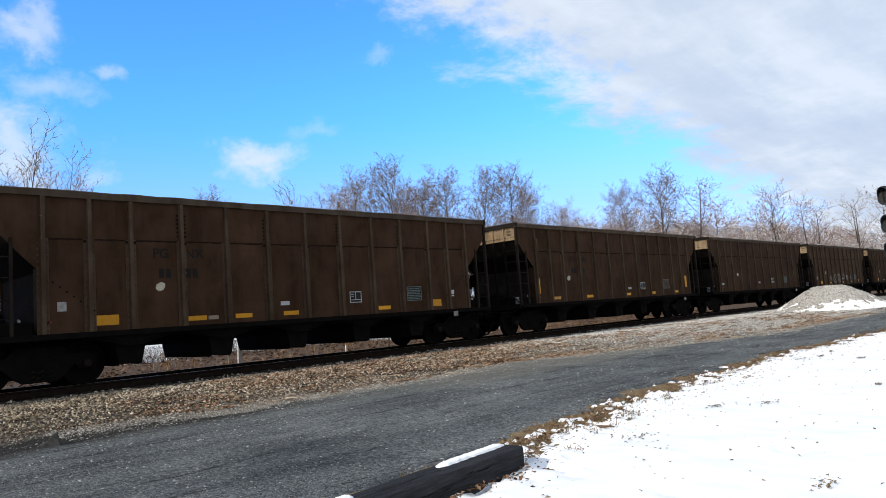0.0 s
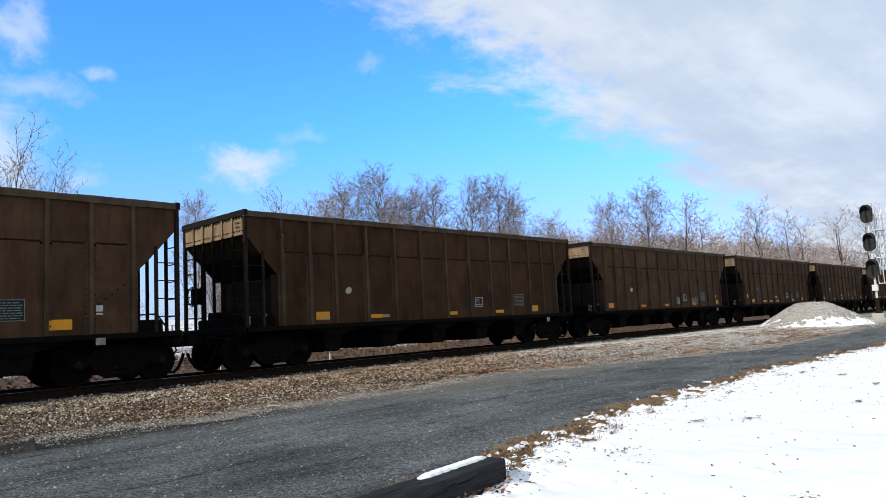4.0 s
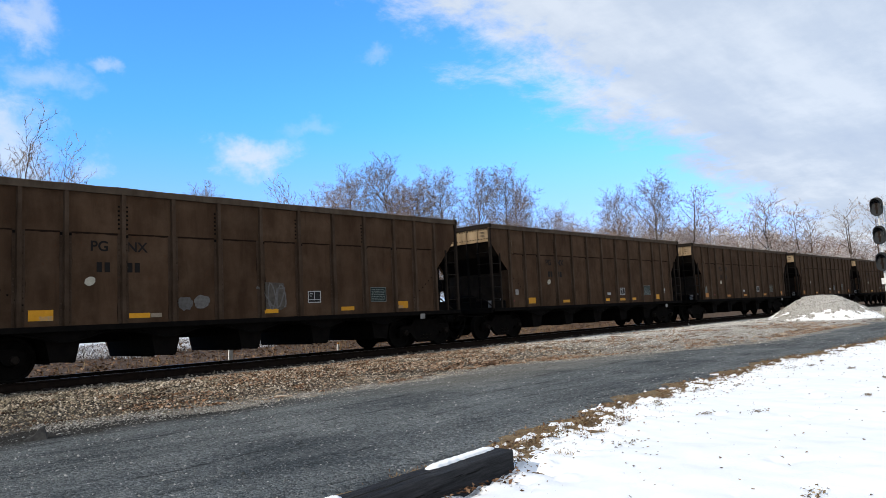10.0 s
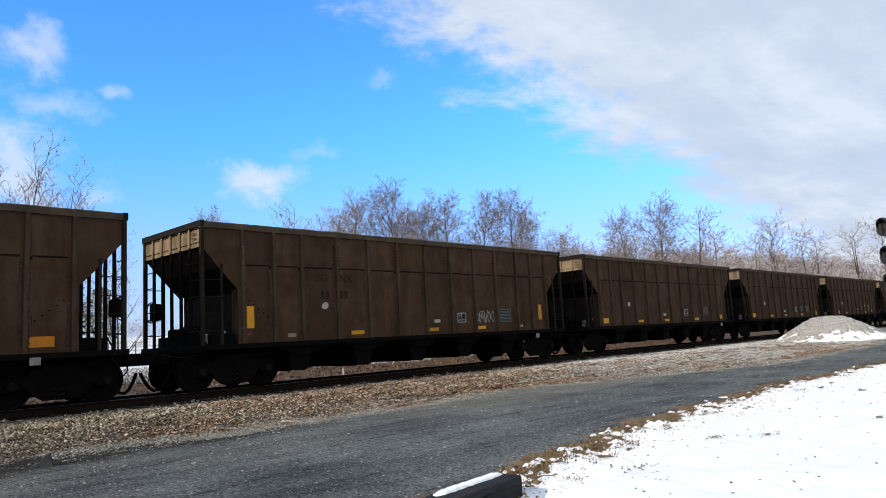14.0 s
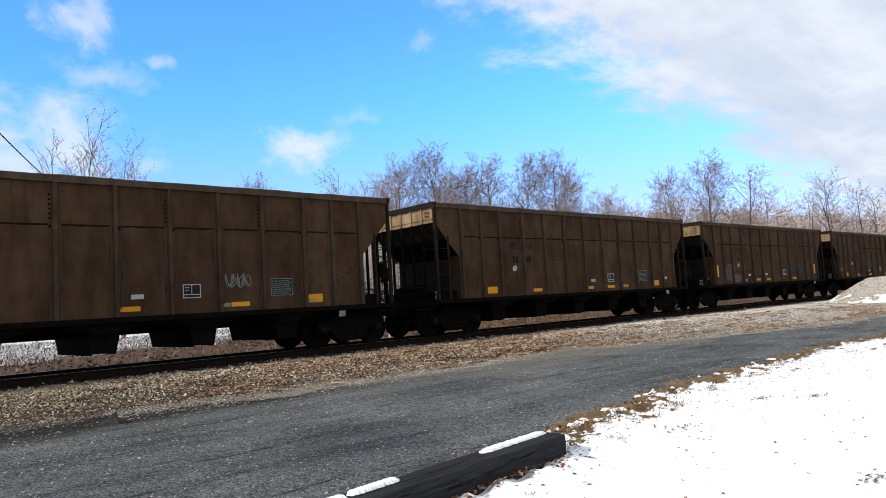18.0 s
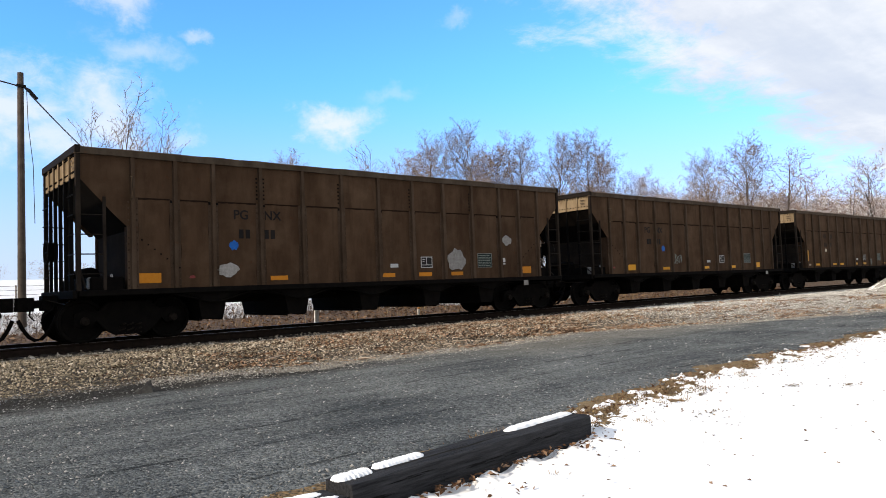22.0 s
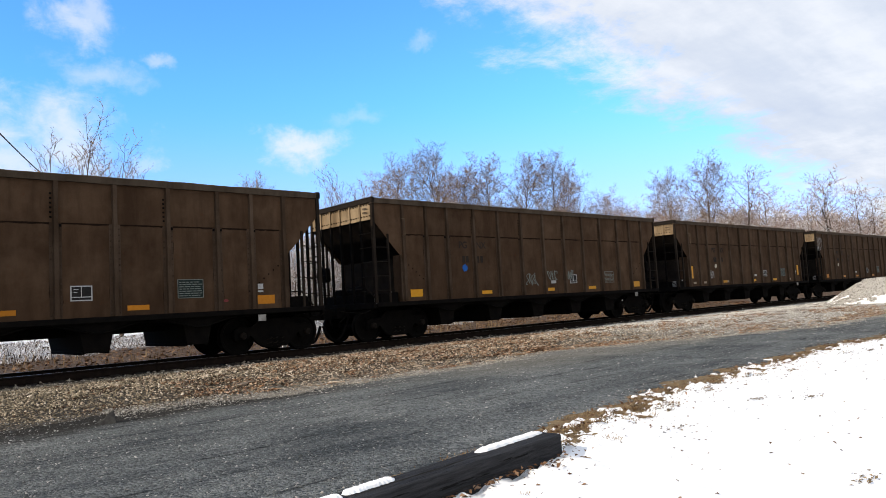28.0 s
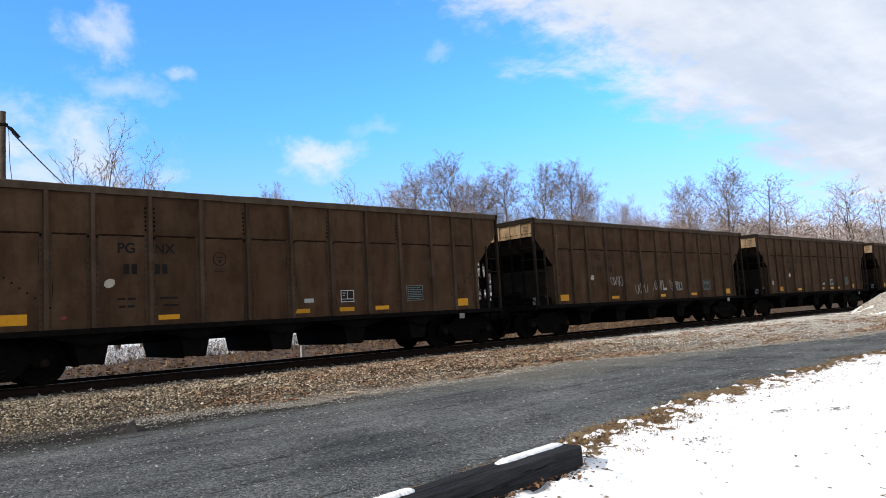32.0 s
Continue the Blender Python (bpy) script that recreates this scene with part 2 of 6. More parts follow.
TIE = plain("creosoted_tie", (0.02, 0.016, 0.013), (0.045, 0.036, 0.028), 0.95, 0.0, 7.0)


def timber_build(n, b):
    p = n.vmath("MULTIPLY", local(n), (0.6, 7.0, 7.0))
    grain = n.noise(p, 6.0, 6.0, 0.65)
    crack = n.smooth(n.noise(n.vmath("MULTIPLY", local(n), (0.5, 9.0, 9.0)), 3.0, 4.0, 0.6), 0.40, 0.33)
    c = n.mix(n.ramp(grain, [(0.3, 0.0), (0.75, 1.0)]), (0.007, 0.007, 0.008), (0.040, 0.040, 0.043))
    n.set(b, "Base Color", n.mix(crack, c, (0.003, 0.003, 0.003)))
    n.set(b, "Roughness", 0.8)
    bump(n, b, n.math("SUBTRACT", grain, crack), 0.8, 0.012)


TIMBER = material("black_timber", timber_build, 0.12)
YELLOW = plain("yellow_reflector", (0.50, 0.215, 0.007), (0.58, 0.275, 0.012), 0.45, 0.0, 14.0, 0.05, 0.2)
TAN = plain("faded_tan_strip", (0.22, 0.17, 0.11), (0.30, 0.24, 0.17), 0.6, 0.0, 14.0, 0.05, 0.2)
ORANGE = plain("orange_reflector", (0.42, 0.145, 0.006), (0.48, 0.18, 0.01), 0.45, 0.0, 14.0, 0.05, 0.15)
WHITE = plain("white_stencil", (0.33, 0.32, 0.30), (0.45, 0.44, 0.42), 0.6, 0.0, 20.0, 0.0, 0.1)
BLACK = plain("black_stencil", (0.010, 0.009, 0.008), (0.02, 0.018, 0.016), 0.65, 0.0, 20.0, 0.0, 0.1)
FADED = plain("faded_black_lettering", (0.007, 0.0058, 0.005), (0.013, 0.0105, 0.0085), 0.8, 0.0, 25.0, 0.0, 0.2)
FAINT = plain("worn_lettering", (0.018, 0.0125, 0.0085), (0.027, 0.0185, 0.0125), 0.8, 0.0, 25.0, 0.0, 0.2)
GREY = plain("grey_stencil", (0.115, 0.128, 0.114), (0.18, 0.195, 0.172), 0.6, 0.0, 20.0, 0.0, 0.1)
GREEN = plain("dull_green_plate", (0.008, 0.014, 0.012), (0.013, 0.024, 0.020), 0.6, 0.0, 20.0, 0.0, 0.1)
CREAM = plain("cream_disc", (0.36, 0.32, 0.24), (0.45, 0.41, 0.32), 0.6, 0.0, 20.0, 0.0, 0.2)
BLUE = plain("blue_disc", (0.004, 0.07, 0.27), (0.008, 0.10, 0.36), 0.5, 0.0, 20.0, 0.0, 0.1)
RED = plain("red_mark", (0.13, 0.024, 0.022), (0.20, 0.04, 0.036), 0.6, 0.0, 20.0, 0.0, 0.1)
DULL = plain("rubbed_spray_paint", (0.075, 0.068, 0.060), (0.13, 0.12, 0.108), 0.75, 0.0, 12.0, 0.0, 0.2)
RUBBED = plain("thin_rubbed_paint", (0.060, 0.047, 0.036), (0.115, 0.098, 0.080), 0.8, 0.0, 7.0, 0.0, 0.2)
CHALK = plain("pale_spray_paint", (0.19, 0.175, 0.155), (0.32, 0.30, 0.275), 0.7, 0.0, 12.0, 0.0, 0.2)
SIGNALBLACK = plain("signal_black", (0.008, 0.009, 0.010), (0.016, 0.017, 0.019), 0.5, 0.0, 10.0)
ALUMINIUM = plain("aluminium_paint", (0.55, 0.55, 0.53), (0.7, 0.7, 0.68), 0.45, 0.2, 10.0)
SUNLIT_STEEL = plain("sunlit_pale_steel", (0.16, 0.155, 0.145), (0.30, 0.29, 0.275), 0.6, 0.1, 12.0)
CONCRETE = plain("grey_concrete", (0.30, 0.29, 0.27), (0.42, 0.41, 0.38), 0.9, 0.0, 6.0)
POLEWOOD = plain("weathered_pole", (0.045, 0.035, 0.028), (0.085, 0.068, 0.055), 0.9, 0.0, 5.0)
WIRE = plain("black_cable", (0.012, 0.012, 0.013), (0.02, 0.02, 0.021), 0.6, 0.0, 5.0, 0.0)
STAKE = plain("white_stake", (0.66, 0.64, 0.6), (0.78, 0.76, 0.72), 0.7, 0.0, 10.0)
LENS = plain("dark_lens", (0.02, 0.015, 0.015), (0.03, 0.02, 0.02), 0.15, 0.0, 10.0, 0.0)
FENCE = plain("fence_wood", (0.16, 0.13, 0.11), (0.24, 0.2, 0.17), 0.9, 0.0, 5.0)
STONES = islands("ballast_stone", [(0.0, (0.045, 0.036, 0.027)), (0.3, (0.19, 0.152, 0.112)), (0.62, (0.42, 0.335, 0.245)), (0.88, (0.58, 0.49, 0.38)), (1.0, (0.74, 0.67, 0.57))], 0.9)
DARKSTONES = islands("dark_ballast_stone", [(0.0, (0.05, 0.041, 0.030)), (0.4, (0.19, 0.158, 0.112)), (0.85, (0.36, 0.30, 0.215)), (1.0, (0.56, 0.49, 0.385))], 0.9)
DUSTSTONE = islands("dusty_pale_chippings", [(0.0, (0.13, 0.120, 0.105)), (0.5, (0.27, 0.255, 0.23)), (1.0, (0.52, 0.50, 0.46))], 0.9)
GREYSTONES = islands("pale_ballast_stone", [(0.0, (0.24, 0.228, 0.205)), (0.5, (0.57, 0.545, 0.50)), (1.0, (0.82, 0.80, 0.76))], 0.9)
PALE = islands("pale_crushed_stone", [(0.0, (0.16, 0.150, 0.132)), (0.5, (0.36, 0.34, 0.305)), (1.0, (0.60, 0.575, 0.53))], 0.9, 0.15)
CHIPS = islands("road_chippings", [(0.0, (0.07, 0.074, 0.075)), (0.6, (0.18, 0.183, 0.18)), (1.0, (0.46, 0.45, 0.43))], 0.9)
LEAVES = islands("dead_leaves", [(0.0, (0.05, 0.025, 0.014)), (0.5, (0.125, 0.066, 0.036)), (1.0, (0.29, 0.185, 0.115))], 0.8)
GRASS = islands("dead_grass", [(0.0, (0.10, 0.055, 0.025)), (0.5, (0.20, 0.125, 0.06)), (1.0, (0.36, 0.26, 0.14))], 0.85)
CLUMPS = islands("damp_matted_grass", [(0.0, (0.07, 0.050, 0.030)), (0.5, (0.17, 0.125, 0.075)), (1.0, (0.33, 0.25, 0.155))], 0.9)
DRIFT = islands("shade_dark_leaf_and_bark", [(0.0, (0.028, 0.018, 0.012)), (0.6, (0.085, 0.050, 0.031)), (1.0, (0.20, 0.125, 0.08))], 0.9)
HUSKS = islands("tan_dead_leaves", [(0.0, (0.12, 0.060, 0.032)), (0.5, (0.30, 0.175, 0.105)), (1.0, (0.56, 0.41, 0.29))], 0.85)
STICKS = islands("dry_sticks", [(0.0, (0.16, 0.10, 0.06)), (0.6, (0.32, 0.23, 0.15)), (1.0, (0.55, 0.46, 0.36))], 0.85)
BARK = islands("grey_bark", [(0.0, (0.045, 0.033, 0.025)), (0.5, (0.085, 0.064, 0.049)), (1.0, (0.15, 0.117, 0.09))], 0.9, 0.35)
TWIGS = islands("winter_twigs", [(0.0, (0.055, 0.034, 0.022)), (0.5, (0.15, 0.096, 0.064)), (1.0, (0.46, 0.35, 0.27))], 0.9, 0.3)
RUSSET = islands("russet_twigs", [(0.0, (0.12, 0.068, 0.048)), (0.5, (0.25, 0.155, 0.112)), (1.0, (0.44, 0.33, 0.27))], 0.9, 0.5)
FROSTED = islands("snow_covered_twigs", [(0.0, (0.08, 0.055, 0.043)), (0.4, (0.22, 0.155, 0.122)), (0.65, (0.46, 0.37, 0.325)), (1.0, (0.80, 0.77, 0.76))], 0.9, 0.75)
STALKS = islands("frosted_stalks", [(0.0, (0.025, 0.018, 0.014)), (0.45, (0.09, 0.066, 0.05)), (0.6, (0.35, 0.32, 0.30)), (1.0, (0.78, 0.77, 0.78))], 0.9, 0.4)
NEEDLES = islands("pine_needles", [(0.0, (0.03, 0.042, 0.022)), (0.5, (0.06, 0.075, 0.04)), (1.0, (0.10, 0.11, 0.065))], 0.85, 0.7)


def snow_build(n, b):
    p = where(n)
    a = n.noise(p, 2.2, 5.0, 0.6)
    g = n.noise(p, 38.0, 3.0, 0.65)
    n.set(b, "Base Color", n.mix(n.ramp(a, [(0.3, 0.0), (0.7, 1.0)]), (0.86, 0.87, 0.885), (0.92, 0.92, 0.92)))
    n.set(b, "Roughness", 0.75)
    bump(n, b, n.math("ADD", n.math("MULTIPLY", a, 2.0), n.math("MULTIPLY", g, 0.35)), 0.22, 0.03)


SNOW = material("snow", snow_build)


def road_build(n, b):
    p = where(n)
    sep = n.add("ShaderNodeSeparateXYZ", Vector=p)
    wob = n.noise(n.vmath("MULTIPLY", p, (0.35, 1.0, 1.0)), 0.8, 3.0)
    lane = n.math("ADD", sep.outputs[1], n.math("MULTIPLY", wob, 0.9))
    # wheel tracks along the drive
    rut = n.math("ABSOLUTE", n.math("SINE", n.math("MULTIPLY", lane, 2.9)))
    line = n.math("MULTIPLY", n.smooth(rut, 0.15, 0.0), n.smooth(n.noise(n.vmath("MULTIPLY", p, (1.4, 3.0, 1.0)), 1.6, 4.0), 0.47, 0.58))
    patch = n.noise(p, 0.55, 5.0, 0.6)
    streak = n.noise(n.vmath("MULTIPLY", p, (0.25, 1.6, 1.0)), 1.3, 5.0, 0.65)
    grit = n.noise(p, 26.0, 5.0, 0.75)
    vor = n.add("ShaderNodeTexVoronoi", Vector=p, Scale=34.0)
    shade = n.add("ShaderNodeSeparateColor", Color=vor.outputs["Color"])
    cell = n.math("MULTIPLY", n.smooth(shade.outputs[0], 0.72, 0.95), n.smooth(vor.outputs["Distance"], 0.45, 0.2))
    c = n.mix(n.ramp(n.math("ADD", n.math("MULTIPLY", patch, 0.5), n.math("MULTIPLY", streak, 0.5)), [(0.36, 0.0), (0.62, 1.0)]), (0.054, 0.061, 0.067), (0.155, 0.165, 0.168))
    c = n.mix(0.75, c, n.mix(n.ramp(shade.outputs[1], [(0.0, 0.0), (1.0, 1.0)]), (0.40, 0.42, 0.44), (1.9, 1.9, 1.85)), "MULTIPLY")
    c = n.mix(n.math("MULTIPLY", n.smooth(grit, 0.44, 0.34), 0.85), c, (0.012, 0.014, 0.016))
    c = n.mix(n.math("MULTIPLY", cell, 0.8), c, (0.34, 0.345, 0.335))
    c = n.mix(n.math("MULTIPLY", line, 0.75), c, (0.02, 0.022, 0.024))
    # dark margin on the ballast side, fading out along the drive
    inner = n.math("ADD", sep.outputs[1], n.math("MULTIPLY", n.math("SUBTRACT", patch, 0.5), 2.2))
    far = n.math("MULTIPLY", n.smooth(inner, 10.0, 10.9), n.smooth(sep.outputs[0], 9.5, 6.0))
    c = n.mix(n.math("MULTIPLY", far, 0.85), c, (0.022, 0.019, 0.016))
    # pale stone dust trodden in from the ballast further on
    dust = n.math("MULTIPLY", n.smooth(inner, 8.6, 10.6), n.smooth(sep.outputs[0], 7.0, 12.0))
    c = n.mix(n.math("MULTIPLY", dust, 0.35), c, (0.27, 0.24, 0.19))
    n.set(b, "Base Color", c)
    n.set(b, "Roughness", 0.95)
    b.inputs["Specular IOR Level"].default_value = 0.08
    height = n.math("ADD", n.math("MULTIPLY", n.smooth(vor.outputs["Distance"], 0.6, 0.1), 0.7), n.math("ADD", n.math("MULTIPLY", grit, 1.2), n.math("MULTIPLY", line, -1.0)))
    bump(n, b, height, 1.0, 0.03)


ROAD = material("dark_gravel_road", road_build)


def ground_build(n, b):
    p = where(n)
    sep = n.add("ShaderNodeSeparateXYZ", Vector=p)
    x, y = sep.outputs[0], sep.outputs[1]
    big = n.noise(p, 0.35, 5.0, 0.6)
    mid = n.noise(p, 3.0, 5.0, 0.65)
    grit = n.noise(p, 45.0, 3.0, 0.7)
    vor = n.add("ShaderNodeTexVoronoi", Vector=p, Scale=17.0)
    cell = n.add("ShaderNodeSeparateColor", Color=vor.outputs["Color"]).outputs[0]
    stone = n.mix(cell, (0.050, 0.043, 0.034), (0.34, 0.295, 0.232))
    stone = n.mix(n.smooth(vor.outputs["Distance"], 0.35, 0.6), stone, (0.025, 0.021, 0.018))
    stone = n.mix(n.smooth(n.math("ADD", x, n.math("MULTIPLY", n.math("SUBTRACT", big, 0.5), 12.0)), 8.5, 3.5), stone, n.mix(0.5, stone, (0.05, 0.045, 0.04)))
    stone = n.mix(n.math("MULTIPLY", n.smooth(n.math("ADD", x, n.math("MULTIPLY", n.math("SUBTRACT", big, 0.5), 14.0)), 13.0, 27.0), 0.7), stone, n.mix(cell, (0.18, 0.168, 0.15), (0.55, 0.53, 0.49)))
    fine = n.noise(p, 70.0, 3.0, 0.7)
    dusty = n.math("MULTIPLY", n.smooth(n.math("ADD", y, n.math("MULTIPLY", n.math("SUBTRACT", mid, 0.5), 1.6)), 12.6, 11.4), n.math("MULTIPLY", n.smooth(x, 4.0, 6.5), n.smooth(x, 22.0, 15.0)))
    stone = n.mix(n.math("MULTIPLY", dusty, 0.55), stone, n.mix(fine, (0.20, 0.18, 0.15), (0.58, 0.54, 0.47)))
    leaf = n.mix(n.ramp(mid, [(0.35, 0.0), (0.65, 1.0)]), (0.060, 0.035, 0.022), (0.155, 0.103, 0.065))
    leaf = n.mix(n.math("MULTIPLY", n.smooth(n.noise(p, 14.0, 5.0, 0.7), 0.5, 0.38), 0.9), leaf, (0.02, 0.013, 0.009))
    grass = n.mix(n.ramp(mid, [(0.35, 0.0), (0.65, 1.0)]), (0.13, 0.085, 0.045), (0.26, 0.185, 0.10))
    white = n.mix(mid, (0.74, 0.75, 0.78), (0.85, 0.85, 0.86))
    wobble = n.math("MULTIPLY", n.math("SUBTRACT", mid, 0.5), 2.4)
    yy = n.math("ADD", y, wobble)
    # leaf litter lies in the stones in places
    litter = n.math("MULTIPLY", n.smooth(big, 0.48, 0.62), n.smooth(n.math("ADD", mid, big), 0.95, 1.2))
    c = n.mix(n.math("MULTIPLY", litter, 0.6), stone, leaf)
    c = n.mix(n.smooth(yy, 8.2, 7.2), c, grass)
    c = n.mix(n.smooth(yy, 19.2, 20.6), c, leaf)
    fielded = n.smooth(n.math("SUBTRACT", yy, n.math("MINIMUM", n.math("MULTIPLY", x, 0.25), 12.0)), 27.0, 31.0)
    c = n.mix(fielded, c, white)
    c = n.mix(n.smooth(yy, -6.0, -8.0), c, white)
    n.set(b, "Base Color", c)
    n.set(b, "Roughness", 0.92)
    h = n.math("ADD", n.math("MULTIPLY", n.smooth(vor.outputs["Distance"], 0.6, 0.1), 1.0), n.math("MULTIPLY", grit, 0.5))
    bump(n, b, h, 0.9, 0.04)


GROUND = material("trackside_ground", ground_build)

# ---- building helpers ----


class Geo:
    """Collects the corners and faces of one mesh."""

    def __init__(self):
        self.v, self.f = [], []

    def box(self, x0, x1, y0, y1, z0, z1, c=0.0):
        if c <= 0:
            o = len(self.v)
            self.v += [(x, y, z) for x in (x0, x1) for y in (y0, y1) for z in (z0, z1)]
            self.f += [tuple(o + i for i in q) for q in ((0, 1, 3, 2), (4, 6, 7, 5), (0, 4, 5, 1), (2, 3, 7, 6), (0, 2, 6, 4), (1, 5, 7, 3))]
            return self
        # chamfered along all edges
        xs, ys, zs = (x0, x1), (y0, y1), (z0, z1)
        o = len(self.v)
        idx = {}
        for i in (0, 1):
            for j in (0, 1):
                for k in (0, 1):
                    sx, sy, sz = (c if i == 0 else -c), (c if j == 0 else -c), (c if k == 0 else -c)
                    for a, p in enumerate(((xs[i], ys[j] + sy, zs[k] + sz), (xs[i] + sx, ys[j], zs[k] + sz), (xs[i] + sx, ys[j] + sy, zs[k]))):
                        idx[i, j, k, a] = len(self.v)
                        self.v.append(p)
        for s in (0, 1):
            self.face([idx[s, 0, 0, 0], idx[s, 0, 1, 0], idx[s, 1, 1, 0], idx[s, 1, 0, 0]], s == 1)
            self.face([idx[0, s, 0, 1], idx[1, s, 0, 1], idx[1, s, 1, 1], idx[0, s, 1, 1]], s == 1)
            self.face([idx[0, 0, s, 2], idx[0, 1, s, 2], idx[1, 1, s, 2], idx[1, 0, s, 2]], s == 1)
        for a in (0, 1):
            for b in (0, 1):
                self.f.append((idx[a, b, 0, 0], idx[a, b, 1, 0], idx[a, b, 1, 1], idx[a, b, 0, 1]))
                self.f.append((idx[a, 0, b, 0], idx[a, 1, b, 0], idx[a, 1, b, 2], idx[a, 0, b, 2]))
                self.f.append((idx[0, a, b, 1], idx[1, a, b, 1], idx[1, a, b, 2], idx[0, a, b, 2]))
                for k in (0, 1):
                    self.f.append((idx[a, b, k, 0], idx[a, b, k, 1], idx[a, b, k, 2]))
        return self

    def face(self, ids, flip=False):
        self.f.append(tuple(reversed(ids)) if flip else tuple(ids))

    def prism(self, profile, lo, hi, axis="y"):
        """A closed outline in two axes, drawn out along the third."""
        o, k = len(self.v), len(profile)
        for s in (lo, hi):
            for a, b in profile:
                self.v.append({"y": (a, s, b), "x": (s, a, b), "z": (a, b, s)}[axis])
        self.f.append(tuple(o + i for i in range(k)))
        self.f.append(tuple(o + k + i for i in reversed(range(k))))
        for i in range(k):
            j = (i + 1) % k
            self.f.append((o + i, o + k + i, o + k + j, o + j))
        return self

    def tube(self, pts, radii, sides=6, caps=True):
        pts = [Vector(p) for p in pts]
        if not isinstance(radii, (list, tuple)):
            radii = [radii] * len(pts)
        o = len(self.v)
        d0 = (pts[1] - pts[0]).normalized()
        ref = Vector((0, 0, 1)) if abs(d0.z) < 0.9 else Vector((1, 0, 0))
        for i, (p, r) in enumerate(zip(pts, radii)):
            d = (pts[min(i + 1, len(pts) - 1)] - pts[max(i - 1, 0)]).normalized()
            u = d.cross(ref).normalized()
            w = d.cross(u)
            for s in range(sides):
                a = 2 * math.pi * s / sides
                self.v.append(tuple(p + u * (r * math.cos(a)) + w * (r * math.sin(a))))
        for i in range(len(pts) - 1):
            for s in range(sides):
                t = (s + 1) % sides
                self.f.append((o + i * sides + s, o + i * sides + t, o + (i + 1) * sides + t, o + (i + 1) * sides + s))
        if caps:
            self.f.append(tuple(o + s for s in reversed(range(sides))))
            e = o + (len(pts) - 1) * sides
            self.f.append(tuple(e + s for s in range(sides)))
        return self

    def lathe(self, profile, centre, sides=20, axis="y"):
        """Turns an outline of (radius, along) round an axis through centre."""
        o, k = len(self.v), len(profile)
        cx, cy, cz = centre
        for s in range(sides):
            a = 2 * math.pi * s / sides
            for r, h in profile:
                c, d = r * math.cos(a), r * math.sin(a)
                self.v.append({"y": (cx + c, cy + h, cz + d), "z": (cx + c, cy + d, cz + h), "x": (cx + h, cy + c, cz + d)}[axis])
        for s in range(sides):
            t = (s + 1) % sides
            for i in range(k - 1):
                self.f.append((o + s * k + i, o + s * k + i + 1, o + t * k + i + 1, o + t * k + i))
        return self

    def mesh(self, name, mat, smooth=False):
        m = bpy.data.meshes.new(name)
        m.from_pydata(self.v, [], self.f)
        bm = bmesh.new()
        bm.from_mesh(m)
        bmesh.ops.recalc_face_normals(bm, faces=bm.faces)
        bm.to_mesh(m)
        bm.free()
        m.materials.append(mat)
        if smooth:
            m.shade_smooth()
        return m


def part(name, geo, mat, parent, label="", at=None, smooth=False):
    me = geo.mesh(name, mat, smooth) if isinstance(geo, Geo) else geo
    ob = new(name, me)
    ob.parent = parent
    if at:
        ob.location = at
    if label:
        tagged(ob, label)
    return ob


def thing(name, m, label, category, group="", kind=""):
    ob = new(name)
    ob.matrix_basis = m
    return tagged(ob, label, category, group, kind)


def solid(name, geo, mat, label, category="", kind="", m=None, smooth=False):
    ob = new(name, geo.mesh(name, mat, smooth) if isinstance(geo, Geo) else geo)
    if m:
        ob.matrix_basis = m
    return tagged(ob, label, category, "", kind)


def fast_mesh(name, verts, faces, mat):
    """A mesh from arrays; all faces have as many corners."""
    verts, faces = np.asarray(verts, np.float32), np.asarray(faces, np.int32)
    m = bpy.data.meshes.new(name)
    k = faces.shape[1]
    m.vertices.add(len(verts))
    m.vertices.foreach_set("co", verts.ravel())
    m.loops.add(faces.size)
    m.loops.foreach_set("vertex_index", faces.ravel())
    m.polygons.add(len(faces))
    m.polygons.foreach_set("loop_start", np.arange(0, faces.size, k, dtype=np.int32))
    m.update(calc_edges=True)
    m.materials.append(mat)
    return m


def hash_noise(x, y, seed=0):
    """Smooth value noise on arrays, 0 to 1."""
    xi, yi = np.floor(x).astype(np.int64), np.floor(y).astype(np.int64)
    xf, yf = x - xi, y - yi
    u, v = xf * xf * (3 - 2 * xf), yf * yf * (3 - 2 * yf)

    def h(a, b):
        n = (a * 374761393 + b * 668265263 + seed * 974711) & 0xFFFFFFFF
        n = ((n ^ (n >> 13)) * 1274126177) & 0xFFFFFFFF
        return ((n ^ (n >> 16)) & 0xFFFF) / 65535.0

    return (h(xi, yi) * (1 - u) + h(xi + 1, yi) * u) * (1 - v) + (h(xi, yi + 1) * (1 - u) + h(xi + 1, yi + 1) * u) * v


def fractal(x, y, seed=0, octaves=4):
    s, a, tot = 0.0, 1.0, 0.0
    for o in range(octaves):
        s = s + a * hash_noise(x * 2 ** o + 17.3 * o, y * 2 ** o - 9.1 * o, seed + o)
        tot += a
        a *= 0.5
    return s / tot


def step(v, lo, hi):
    t = np.clip((v - lo) / (hi - lo), 0, 1)
    return t * t * (3 - 2 * t)


